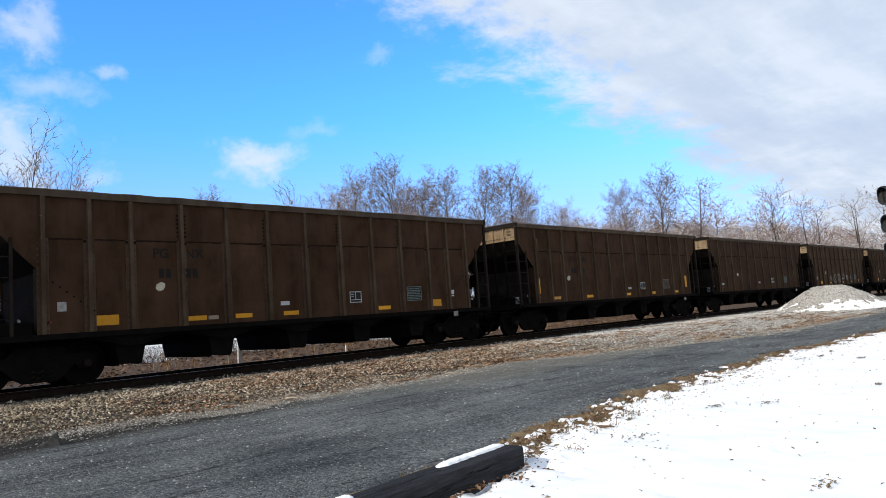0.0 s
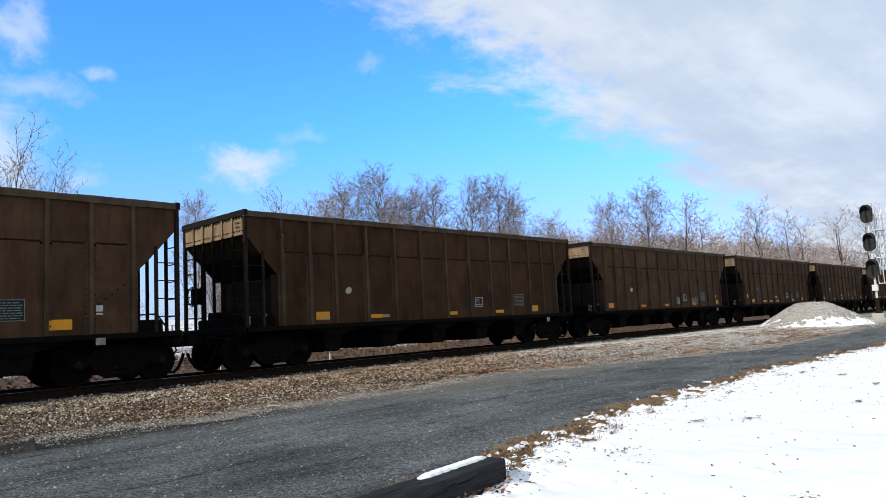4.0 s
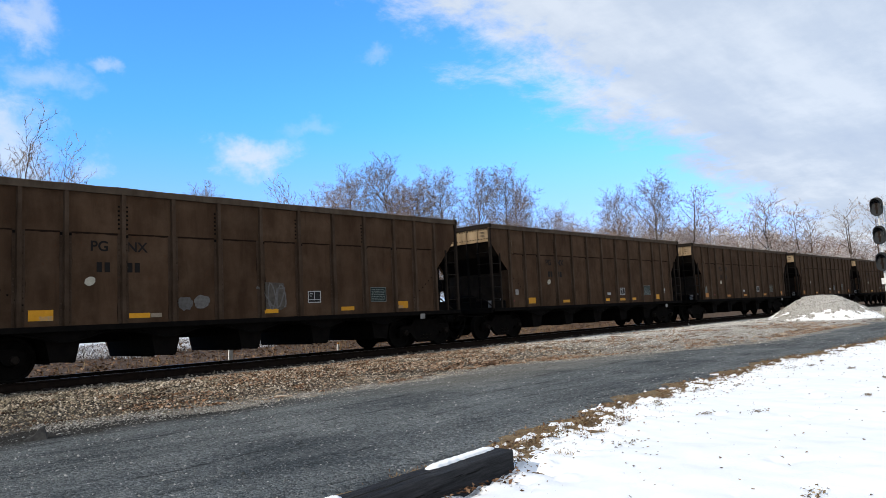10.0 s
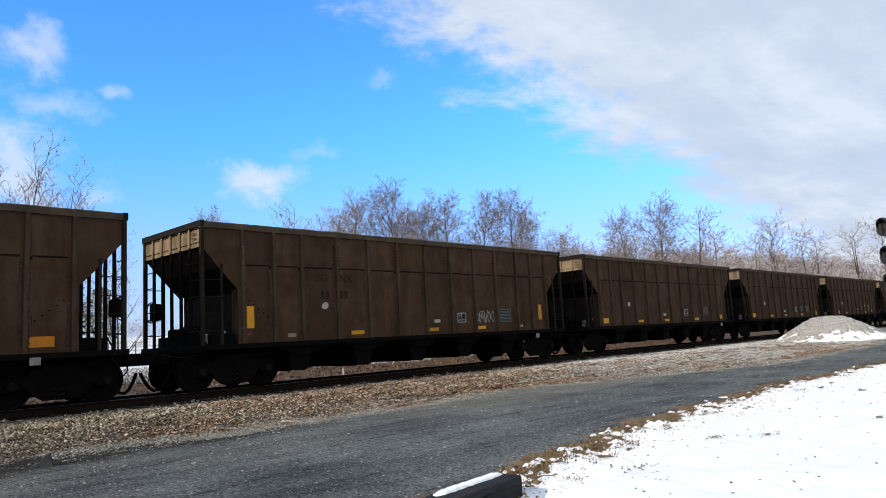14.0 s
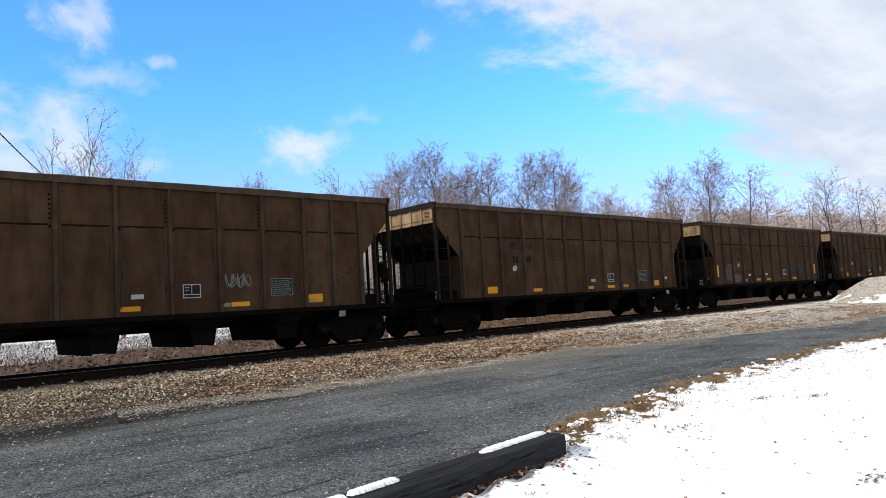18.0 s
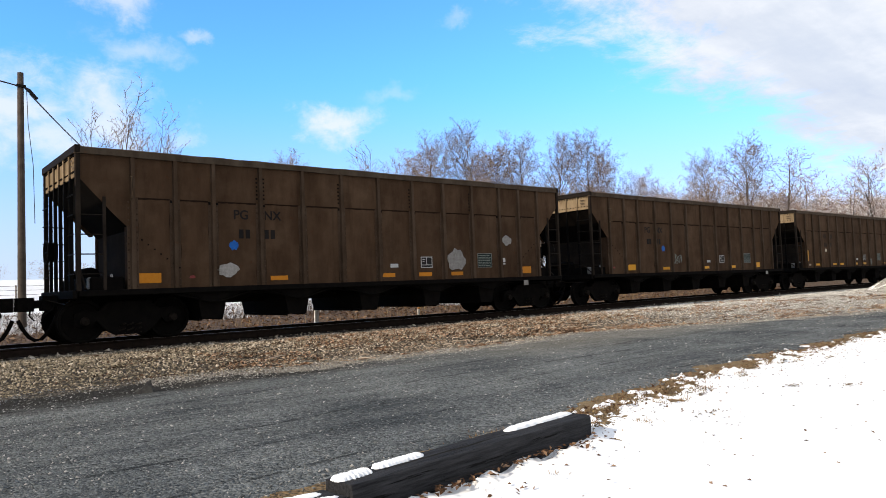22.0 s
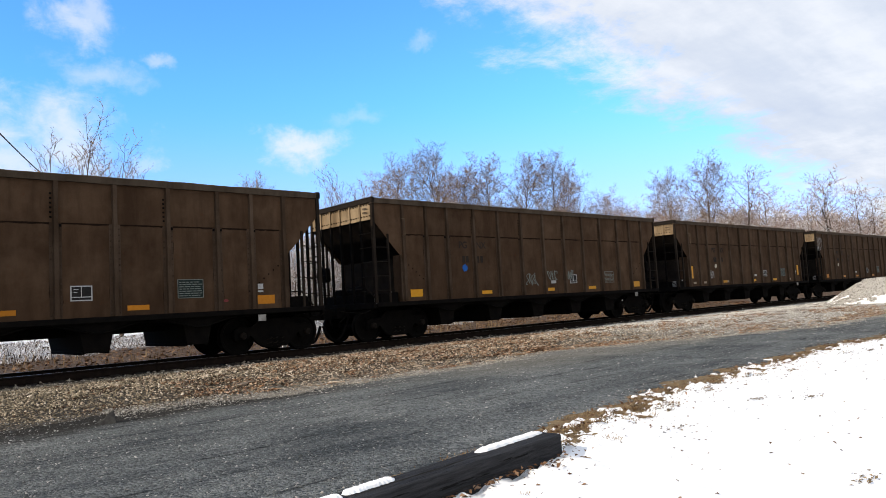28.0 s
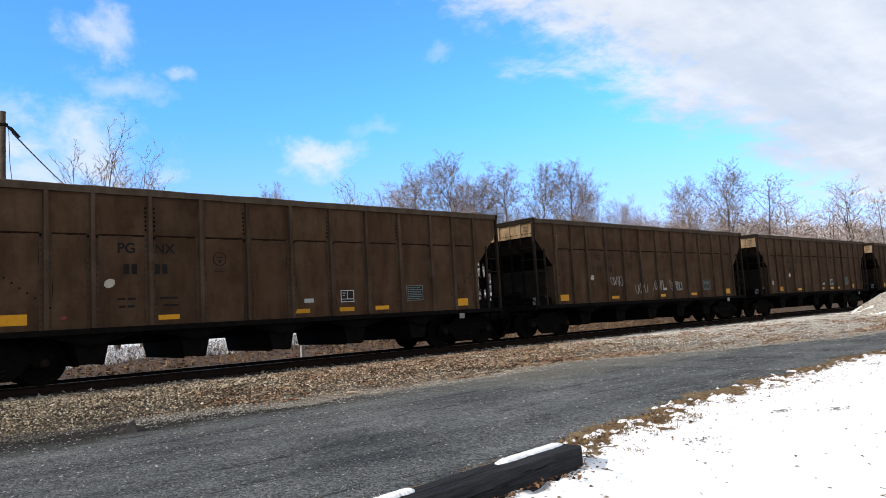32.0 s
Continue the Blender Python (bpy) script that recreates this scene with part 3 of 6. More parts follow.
# ---- the lie of the land (track along x, rail tops at height 0) ----
TRACK_Y, RAIL = 16.77, 0.75
SNOW_X = [-30, 0, 4.5, 6.4, 8.8, 11.9, 16.8, 25.6, 40, 80, 160]
SNOW_Y = [3.3, 3.5, 4.2, 4.65, 5.05, 5.3, 5.5, 4.9, 4.6, 4.2, 4.0]
EDGE_X = [-40, 1.3, 4.8, 6.8, 10.3, 14.0, 19.2, 24.0, 40, 90, 160]
EDGE_Y = [12.2, 12.2, 12.0, 11.5, 11.4, 12.0, 10.3, 8.4, 7.4, 7.0, 7.0]


def snow_edge(x):
    return np.interp(x, SNOW_X, SNOW_Y)


def ballast_edge(x):
    return np.interp(x, EDGE_X, EDGE_Y)


def land(x, y):
    x, y = np.asarray(x, float), np.asarray(y, float)
    base = -0.5 + 0.22 * step(x, 20, 42)
    e = ballast_edge(x)
    z = base + (-0.2 - base) * step(y, e, 14.7)
    z = np.where(y > 18.8, -0.2 - 0.25 * step(y, 18.8, 20.5) + 0.7 * step(y, 22, 40), z)
    z = z + np.where(y > 40, np.minimum((y - 40) * 0.033, 9.0) * step(y, 40, 60), 0)
    z = z + (fractal(x * 0.9, y * 0.9, 3) - 0.5) * 0.06
    return z


def build_ground():
    def lines(lo, hi, s):
        core = list(np.arange(lo, hi + 1e-6, s))
        out, g, st = core[-1], [], s
        while out < 3000:
            st *= 1.18
            out += st
            g.append(out)
        back, b, st = core[0], [], s
        while back > -3000:
            st *= 1.18
            back -= st
            b.append(back)
        return np.array(b[::-1] + core + g)

    xs, ys = lines(-4, 56, 0.3), lines(-4, 40, 0.3)
    gx, gy = np.meshgrid(xs, ys)
    gz = land(gx, gy)
    v = np.stack([gx.ravel(), gy.ravel(), gz.ravel()], 1)
    i = np.arange(len(xs) - 1)[None, :] + len(xs) * np.arange(len(ys) - 1)[:, None]
    f = np.stack([i, i + 1, i + 1 + len(xs), i + len(xs)], 2).reshape(-1, 4)
    m = fast_mesh("ground", v, f, GROUND)
    m.shade_smooth()
    solid("ground", m, GROUND, "stony trackside ground with leaf litter and snowy field beyond", kind="structure")


def build_road():
    xs = np.concatenate([np.arange(-30, 0, 0.5), np.arange(0, 45, 0.15), np.arange(45, 160, 1.0)])
    k = 40
    e = ballast_edge(xs) + (fractal(xs * 1.3, xs * 0 + 2, 11) - 0.5) * 1.1
    lo = snow_edge(xs) + (fractal(xs * 1.5, xs * 0 + 7, 12) - 0.5) * 0.7 + 0.35
    s = np.linspace(0, 1, k)
    gy = lo[:, None] + (e - lo)[:, None] * s[None]
    gx = np.repeat(xs[:, None], k, 1)
    gz = land(gx, gy) + 0.022 * np.minimum(1, np.minimum(s, 1 - s) * 12)[None] + (fractal(gx * 3, gy * 3, 5) - 0.5) * 0.018 - 0.006
    v = np.stack([gx.ravel(), gy.ravel(), gz.ravel()], 1)
    i = np.arange(k - 1)[None] + k * np.arange(len(xs) - 1)[:, None]
    f = np.stack([i, i + k, i + k + 1, i + 1], 2).reshape(-1, 4)
    m = fast_mesh("road", v, f, ROAD)
    m.shade_smooth()
    solid("road", m, ROAD, "dark blue-grey gravel access road with wheel tracks", kind="structure")


def build_snow():
    """Snow cover on the lawn, thin and torn open along the road."""
    xs = np.concatenate([np.arange(-25, 1.5, 0.6), np.arange(1.5, 22, 0.07), np.arange(22, 45, 0.3), np.arange(45, 160, 1.5)])
    s = np.concatenate([np.arange(-14, -1.5, 0.5), np.arange(-1.5, 5.9, 0.07)])
    gx, gy = np.meshgrid(xs, s)
    gy = gy + 0.0
    edge = snow_edge(gx)
    depth = edge - gy
    bumps = fractal(gx * 2.2, gy * 2.2, 21)
    fine = fractal(gx * 7, gy * 7, 23)
    cover = depth + (fractal(gx * 1.6, gy * 2.4, 31) - 0.5) * 1.0 + (fine - 0.5) * 1.5
    dips = step(fractal(gx * 1.9, gy * 3.4, 41), 0.70, 0.78)
    h = 0.055 * step(cover, 0, 0.8) + (bumps - 0.5) * 0.035 + (fine - 0.5) * (0.02 + 0.035 * step(depth, 1.2, 0.2)) - 0.03 * dips
    gz = land(gx, gy) + 0.012 + h
    gz = np.where(cover < 0.05, land(gx, gy) - 0.02, gz)
    v = np.stack([gx.ravel(), gy.ravel(), gz.ravel()], 1)
    i = np.arange(len(xs) - 1)[None, :] + len(xs) * np.arange(len(s) - 1)[:, None]
    f = np.stack([i, i + 1, i + 1 + len(xs), i + len(xs)], 2).reshape(-1, 4)
    keep = (cover.ravel()[f] > 0.0).any(1)
    m = fast_mesh("snow", v, f[keep], SNOW)
    m.shade_smooth()
    solid("snow", m, SNOW, "thin crusted white snow cover on the lawn", kind="structure")


OCTA_V = np.array([(1, 0, 0), (-1, 0, 0), (0, 1, 0), (0, -1, 0), (0, 0, 1), (0, 0, -1)], float)
OCTA_F = np.array([(0, 2, 4), (2, 1, 4), (1, 3, 4), (3, 0, 4), (2, 0, 5), (1, 2, 5), (3, 1, 5), (0, 3, 5)])


def rubble(name, px, py, pz, size, mat, label, rng, flat=0.7, category="gravel", parent=None):
    """Angular stones as one heap of pieces."""
    k = len(px)
    V = OCTA_V[None] + rng.normal(0, 0.25, (k, 6, 3))
    V = V * rng.uniform(0.65, 1.25, (k, 1, 3)) * np.array([1, 1, flat])
    a = rng.uniform(0, 2 * np.pi, k)
    c, s = np.cos(a)[:, None], np.sin(a)[:, None]
    tilt = rng.normal(0, 0.35, (k, 2, 1))
    x, y, z = V[:, :, 0], V[:, :, 1], V[:, :, 2]
    z = z + x * tilt[:, 0] + y * tilt[:, 1]
    V = np.stack([x * c - y * s, x * s + y * c, z], 2) * size[:, None, None] * 1.15
    V += np.stack([px, py, pz + size * 0.25], 1)[:, None]
    F = OCTA_F[None] + 6 * np.arange(k)[:, None, None]
    m = fast_mesh(name, V.reshape(-1, 3), F.reshape(-1, 3), mat)
    if parent is not None:
        ob = new(name, m)
        ob.parent = parent
        return tagged(ob, label, kind="stuff")
    return solid(name, m, mat, label, category, "stuff")


def blades(name, bx, by, bz, height, lean, width, mat, label, rng, category):
    """Thin bent blades: two quads each."""
    k = len(bx)
    a = rng.uniform(0, 2 * np.pi, k)
    l = lean * rng.uniform(0.2, 1.0, k) * height
    dx, dy = np.cos(a) * l, np.sin(a) * l
    wx, wy = -np.sin(a) * width, np.cos(a) * width
    P = []
    for f, g, w in ((0, 0, 1), (0.45, 0.6, 0.8), (1, 1, 0.15)):
        for sgn in (-1, 1):
            P.append(np.stack([bx + dx * f + sgn * wx * w, by + dy * f + sgn * wy * w, bz + height * g], 1))
    V = np.stack(P, 1)
    F = np.array([(0, 1, 3, 2), (2, 3, 5, 4)])[None] + 6 * np.arange(k)[:, None, None]
    return solid(name, fast_mesh(name, V.reshape(-1, 3), F.reshape(-1, 4), mat), mat, label, category, "stuff")


def flakes(name, bx, by, bz, size, mat, label, rng, category):
    """Curled dead leaves: two triangles folded along the rib."""
    k = len(bx)
    A = rng.normal(0, 1, (k, 3)) * np.array([1, 1, 0.35])
    A /= np.linalg.norm(A, axis=1)[:, None]
    B = np.cross(A, rng.normal(0, 0.35, (k, 3)) + np.array([0, 0, 1]))
    B /= np.linalg.norm(B, axis=1)[:, None]
    N = np.cross(A, B)
    N *= np.sign(N[:, 2:3])
    C = np.stack([bx, by, bz], 1)
    s = size[:, None]
    V = np.stack([C - A * s, C + B * s * 0.6 + N * s * 0.35, C + A * s, C - B * s * 0.6 + N * s * 0.35], 1)
    V[:, :, 2] += 0.012
    F = np.array([(0, 2, 1), (0, 3, 2)])[None] + 4 * np.arange(k)[:, None, None]
    return solid(name, fast_mesh(name, V.reshape(-1, 3), F.reshape(-1, 3), mat), mat, label, category, "stuff")


# ---- railway track ----
RAIL_PROFILE = [(-0.07, -0.18), (0.07, -0.18), (0.07, -0.165), (0.012, -0.15), (0.012, -0.045), (0.036, -0.03), (0.036, -0.006), (0.028, 0.0), (-0.028, 0.0), (-0.036, -0.006), (-0.036, -0.03), (-0.012, -0.045), (-0.012, -0.15), (-0.07, -0.165)]


def build_track():
    track = thing("railway_track", pose(0, TRACK_Y, 0), "straight railway track on dark ties in stone ballast", "railway track", kind="structure")
    for s in (-1, 1):
        web = part("rail", Geo().prism([(a + s * RAIL, b) for a, b in RAIL_PROFILE], -150, 420, "x"), RAILSIDE, track)
        part("running_surface", Geo().box(-150, 420, s * RAIL - 0.026, s * RAIL + 0.026, 0.0, 0.002), RAILTOP, web, "polished running surface")
    tie = Geo().box(-0.115, 0.115, -1.3, 1.3, -0.36, -0.172, 0.012)
    for s in (-1, 1):
        tie.box(-0.09, 0.09, s * RAIL - 0.17, s * RAIL + 0.17, -0.174, -0.162)
    tie = tie.mesh("tie", TIE)
    rng = random.Random(4)
    for i in range(110):
        x = -2 + i * 0.53
        t = part("tie", tie, TIE, track, at=(x + rng.uniform(-0.03, 0.03), rng.uniform(-0.05, 0.05), rng.uniform(-0.01, 0.004)))
        t.rotation_euler.z = rng.uniform(-0.02, 0.02)
    rest = Geo()
    for i in range(240):
        x = -2 + (110 + i) * 0.53
        rest.box(x - 0.115, x + 0.115, -1.3, 1.3, -0.36, -0.172)
    for i in range(180):
        x = -2.53 - i * 0.53
        rest.box(x - 0.115, x + 0.115, -1.3, 1.3, -0.36, -0.172)
    tagged(part("far_ties", rest, TIE, track), kind="stuff")


# ---- hopper cars ----
LENGTH, PITCH = 14.553, 16.291
RIBS = [1.04, 1.92, 2.77, 3.91, 5.02, 6.14, 7.28, 8.42, 9.54, 10.65, 11.79, 12.64, 13.51]
SPEED, START = 14.8213, 19.606
WHEEL_R = 0.457


def rib_geo():
    g = Geo()
    g.prism([(-0.115, -1.537), (-0.055, -1.537), (-0.040, -1.605), (0.040, -1.605), (0.055, -1.537), (0.115, -1.537), (0.115, -1.52), (-0.115, -1.52)], 1.09, 3.87, "z")
    return g


def panel_geo(a, b):
    """One sheet between two ribs; the upper half laps over the lower."""
    g = Geo()
    g.box(a, b, -1.530, -1.518, 1.08, 3.0)
    g.box(a, b, -1.542, -1.520, 3.01, 3.88, 0.006)
    return g


def chute_geo():
    g = Geo()
    o = len(g.v)
    top, bot = [(-1.0, -1.42), (1.0, -1.42), (1.0, 1.42), (-1.0, 1.42)], [(-0.24, -1.3), (0.24, -1.3), (0.24, 1.28), (-0.24, 1.28)]
    for z, ring in ((1.06, top), (0.96, [(-0.95, -1.40), (0.95, -1.40), (0.95, 1.4), (-0.95, 1.4)]), (0.86, [(-0.34, -1.32), (0.34, -1.32), (0.34, 1.3), (-0.34, 1.3)]), (0.36, bot)):
        g.v += [(a, b, z) for a, b in ring]
    for k in (0, 4, 8):
        for i in range(4):
            j = (i + 1) % 4
            g.f.append((k + i, k + j, k + 4 + j, k + 4 + i))
    g.f.append((12, 13, 14, 15))
    g.f.append((3, 2, 1, 0))
    # door hinge bars across the bottom
    for s in (-1, 1):
        g.box(s * 0.24 - 0.03, s * 0.24 + 0.03, -1.2, 1.2, 0.33, 0.39)
    return g


def truck(car, x):
    """A two-axle truck: frames, bolster, springs and two turning wheelsets."""
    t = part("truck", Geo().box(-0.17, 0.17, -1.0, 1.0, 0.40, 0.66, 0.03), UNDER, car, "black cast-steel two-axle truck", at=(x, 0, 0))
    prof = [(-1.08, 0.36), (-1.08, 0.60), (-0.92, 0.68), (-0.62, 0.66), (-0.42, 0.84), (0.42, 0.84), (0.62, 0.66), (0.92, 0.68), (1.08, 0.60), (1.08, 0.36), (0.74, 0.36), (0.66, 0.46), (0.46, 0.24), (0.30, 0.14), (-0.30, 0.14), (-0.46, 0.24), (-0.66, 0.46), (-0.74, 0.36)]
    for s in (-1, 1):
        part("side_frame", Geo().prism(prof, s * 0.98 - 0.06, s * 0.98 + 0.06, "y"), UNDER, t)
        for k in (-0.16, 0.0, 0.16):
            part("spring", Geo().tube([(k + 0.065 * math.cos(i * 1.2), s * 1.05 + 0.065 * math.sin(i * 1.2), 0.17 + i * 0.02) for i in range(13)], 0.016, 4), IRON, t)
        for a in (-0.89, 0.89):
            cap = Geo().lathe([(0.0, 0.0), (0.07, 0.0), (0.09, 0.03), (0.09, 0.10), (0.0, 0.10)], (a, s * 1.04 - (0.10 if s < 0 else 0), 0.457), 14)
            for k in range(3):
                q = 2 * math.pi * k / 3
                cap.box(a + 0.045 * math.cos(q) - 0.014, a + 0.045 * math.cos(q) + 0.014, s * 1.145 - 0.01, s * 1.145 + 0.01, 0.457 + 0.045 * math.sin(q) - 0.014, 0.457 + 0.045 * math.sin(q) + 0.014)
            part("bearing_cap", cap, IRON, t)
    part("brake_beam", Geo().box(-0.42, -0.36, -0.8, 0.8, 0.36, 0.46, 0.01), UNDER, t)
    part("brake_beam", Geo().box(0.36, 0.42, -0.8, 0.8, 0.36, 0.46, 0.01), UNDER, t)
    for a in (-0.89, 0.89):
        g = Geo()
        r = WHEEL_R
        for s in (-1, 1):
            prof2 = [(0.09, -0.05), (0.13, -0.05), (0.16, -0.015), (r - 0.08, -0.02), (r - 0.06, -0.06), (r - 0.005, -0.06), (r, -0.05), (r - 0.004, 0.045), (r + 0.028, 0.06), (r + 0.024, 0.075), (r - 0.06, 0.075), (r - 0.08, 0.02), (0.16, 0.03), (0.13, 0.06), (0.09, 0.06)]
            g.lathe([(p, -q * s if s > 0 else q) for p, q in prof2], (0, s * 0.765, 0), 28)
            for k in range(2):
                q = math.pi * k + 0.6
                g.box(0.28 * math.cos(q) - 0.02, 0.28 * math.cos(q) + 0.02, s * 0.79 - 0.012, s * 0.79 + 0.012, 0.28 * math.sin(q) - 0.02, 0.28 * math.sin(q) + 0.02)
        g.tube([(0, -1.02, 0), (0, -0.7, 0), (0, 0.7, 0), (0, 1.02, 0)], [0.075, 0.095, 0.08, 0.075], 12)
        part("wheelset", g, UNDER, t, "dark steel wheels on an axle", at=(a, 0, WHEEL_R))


def build_car():
    car = thing("hopper_car", pose(START, TRACK_Y, 0), "weathered brown steel coal hopper car in a moving train", "railcar", "cars of the coal train")
    for a, b in zip(RIBS[:-1], RIBS[1:]):
        part("side_panel", panel_geo(a + 0.04, b - 0.04), PAINT, car)
    rib = rib_geo().mesh("rib", RIB)
    for x in RIBS:
        part("rib", rib, RIB, car, at=(x, 0, 0))
    # triangular sheets that carry the side out to the ends
    for s, x0 in ((1, -0.045), (-1, LENGTH)):
        def ex(u):
            return x0 + s * u
        part("end_gusset", Geo().prism([(ex(0.04), 3.88), (ex(1.04), 3.88), (ex(1.04), 2.42), (ex(0.96), 2.40), (ex(0.70), 2.66), (ex(0.10), 3.33), (ex(0.04), 3.42)], -1.545, -1.525, "y"), PAINT, car)
        part("end_gusset", Geo().prism([(ex(0.04), 3.88), (ex(1.04), 3.88), (ex(1.04), 2.42), (ex(0.96), 2.40), (ex(0.10), 3.33), (ex(0.04), 3.42)], 1.525, 1.545, "y"), PAINT, car)
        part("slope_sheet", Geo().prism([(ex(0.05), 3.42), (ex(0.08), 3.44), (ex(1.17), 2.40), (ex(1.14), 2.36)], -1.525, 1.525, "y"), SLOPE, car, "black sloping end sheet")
        part("end_bulkhead", Geo().box(*sorted((ex(1.14), ex(1.17))), -1.525, 1.525, 1.07, 2.38), SHADED_STEEL, car, "dim upright bulkhead under the slope, its shade in the colour")
        part("end_sheet", Geo().box(*sorted((ex(0.03), ex(0.06))), -1.53, 1.53, 3.40, 3.90), SUNLIT_DUSTY, car, "dusty tan upper end sheet, low sunlight in its colour")
        for k in range(7):
            y = -1.5 + k * 0.5
            if k not in (0, 6):
                part("end_stiffener", Geo().box(*sorted((ex(-0.012), ex(0.03))), y - 0.03, y + 0.03, 3.41, 3.88, 0.006), SUNLIT_DUSTY, car)
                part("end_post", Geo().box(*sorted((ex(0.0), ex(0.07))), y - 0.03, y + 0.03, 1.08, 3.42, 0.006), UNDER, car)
        # posts coloured dark for the shade between the cars
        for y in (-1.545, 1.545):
            part("corner_post", Geo().box(*sorted((ex(-0.005), ex(0.085))), y - 0.045, y + 0.045, 1.08, 3.88, 0.008), SHADED_STEEL, car)
            part("ladder_stile", Geo().box(*sorted((ex(0.50), ex(0.56))), y - 0.03, y + 0.03, 1.08, 3.0, 0.006), SHADED_STEEL, car)
        for z in (1.42, 1.82, 2.22, 2.62):
            part("rung", Geo().tube([(ex(0.04), -1.56, z), (ex(0.53), -1.56, z)], 0.014, 6), IRON, car)
        for z in (1.42, 1.82, 2.22, 2.62, 3.02):
            part("rung", Geo().tube([(ex(-0.03), -1.52, z), (ex(-0.03), -0.98, z)], 0.014, 6), IRON, car)
        far = Geo()
        for z in (1.42, 1.82, 2.22, 2.62):
            far.tube([(ex(0.04), 1.56, z), (ex(0.53), 1.56, z)], 0.014, 6)
        for z in (1.42, 1.82, 2.22, 2.62, 3.02):
            far.tube([(ex(-0.03), 0.98, z), (ex(-0.03), 1.52, z)], 0.014, 6)
        tagged(part("far_ladder", far, IRON, car), kind="stuff")
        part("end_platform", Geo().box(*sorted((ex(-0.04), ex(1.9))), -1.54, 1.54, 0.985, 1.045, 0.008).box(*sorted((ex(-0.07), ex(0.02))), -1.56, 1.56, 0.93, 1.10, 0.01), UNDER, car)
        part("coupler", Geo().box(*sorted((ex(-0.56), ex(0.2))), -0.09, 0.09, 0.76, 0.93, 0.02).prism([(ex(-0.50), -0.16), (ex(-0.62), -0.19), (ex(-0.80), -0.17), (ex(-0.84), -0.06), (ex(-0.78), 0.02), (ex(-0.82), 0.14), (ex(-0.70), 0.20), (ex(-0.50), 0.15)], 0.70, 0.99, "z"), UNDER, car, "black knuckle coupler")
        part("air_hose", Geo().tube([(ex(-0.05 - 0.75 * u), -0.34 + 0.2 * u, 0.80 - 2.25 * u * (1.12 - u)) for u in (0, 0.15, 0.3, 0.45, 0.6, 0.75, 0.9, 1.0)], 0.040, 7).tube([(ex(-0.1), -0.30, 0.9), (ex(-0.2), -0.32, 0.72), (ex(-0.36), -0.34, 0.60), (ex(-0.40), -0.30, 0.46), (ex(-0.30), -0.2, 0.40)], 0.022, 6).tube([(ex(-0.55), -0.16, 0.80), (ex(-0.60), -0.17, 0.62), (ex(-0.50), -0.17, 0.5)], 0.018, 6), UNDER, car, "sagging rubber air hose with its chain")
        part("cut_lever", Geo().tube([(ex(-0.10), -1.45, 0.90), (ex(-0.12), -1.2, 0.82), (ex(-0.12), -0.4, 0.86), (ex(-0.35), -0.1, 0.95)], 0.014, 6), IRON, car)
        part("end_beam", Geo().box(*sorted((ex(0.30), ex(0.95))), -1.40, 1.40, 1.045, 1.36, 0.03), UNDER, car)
        part("pipe_run", Geo().tube([(ex(0.2), -1.42, 1.12), (ex(0.22), -0.9, 1.5), (ex(0.26), 0.2, 1.52), (ex(0.6), 0.5, 1.3)], 0.022, 6), IRON, car)
        part("vertical_gusset", Geo().prism([(ex(1.04), 1.09), (ex(1.07), 1.09), (ex(1.07), 2.42), (ex(1.04), 2.42)], -1.52, -1.1, "y"), PAINT, car)
    part("grab_iron", Geo().tube([(0.99, -1.60, 2.95), (0.99, -1.72, 2.97), (0.99, -1.72, 3.42), (0.99, -1.60, 3.44)], 0.018, 6), RIM, car, "pale vertical grab iron")
    # gear on the brake end
    part("brake_wheel", Geo().tube([(-0.12, 0.95 + 0.26 * math.cos(i * math.pi / 10), 2.0 + 0.26 * math.sin(i * math.pi / 10)) for i in range(21)], 0.016, 6, False).tube([(-0.12, 0.69, 2.0), (-0.10, 0.95, 2.0), (-0.12, 1.21, 2.0)], 0.012, 5).tube([(-0.12, 0.95, 1.74), (-0.10, 0.95, 2.0), (-0.12, 0.95, 2.26)], 0.012, 5), IRON, car, "round iron hand-brake wheel")
    part("brake_gearbox", Geo().box(-0.09, 0.10, 0.78, 1.12, 1.80, 2.22, 0.03), UNDER, car)
    part("brake_cylinder", Geo().lathe([(0.0, 0.0), (0.17, 0.0), (0.19, 0.03), (0.19, 0.55), (0.15, 0.6), (0.0, 0.6)], (0.55, -0.15, 1.42), 16), UNDER, car)
    part("air_reservoir", Geo().lathe([(0.0, -0.62), (0.10, -0.6), (0.17, -0.5), (0.17, 0.5), (0.10, 0.6), (0.0, 0.62)], (LENGTH - 0.75, 0.1, 1.36), 16), UNDER, car)
    part("control_valve", Geo().box(0.3, 0.62, 0.55, 0.95, 1.05, 1.55, 0.04).tube([(0.45, 0.5, 1.3), (0.45, 0.1, 1.3), (0.52, -0.1, 1.42)], 0.025, 6), UNDER, car)
    # top frame, sills, inside and underside
    for y in (-1.565, 1.565):
        chord = Geo()
        k = 30
        r = random.Random(7)
        for i in range(k + 1):
            x = -0.065 + (LENGTH + 0.085) * i / k
            u, v = r.uniform(-0.006, 0.006), r.uniform(-0.010, 0.010)
            chord.v += [(x, y - 0.045, 3.85 + u), (x, y + 0.05, 3.85 + u), (x, y + 0.05, 4.0 + v), (x, y - 0.03, 4.003 + v), (x, y - 0.045, 3.985 + v)]
        for i in range(k):
            for j in range(5):
                l = (j + 1) % 5
                chord.f.append((i * 5 + j, i * 5 + l, i * 5 + 5 + l, i * 5 + 5 + j))
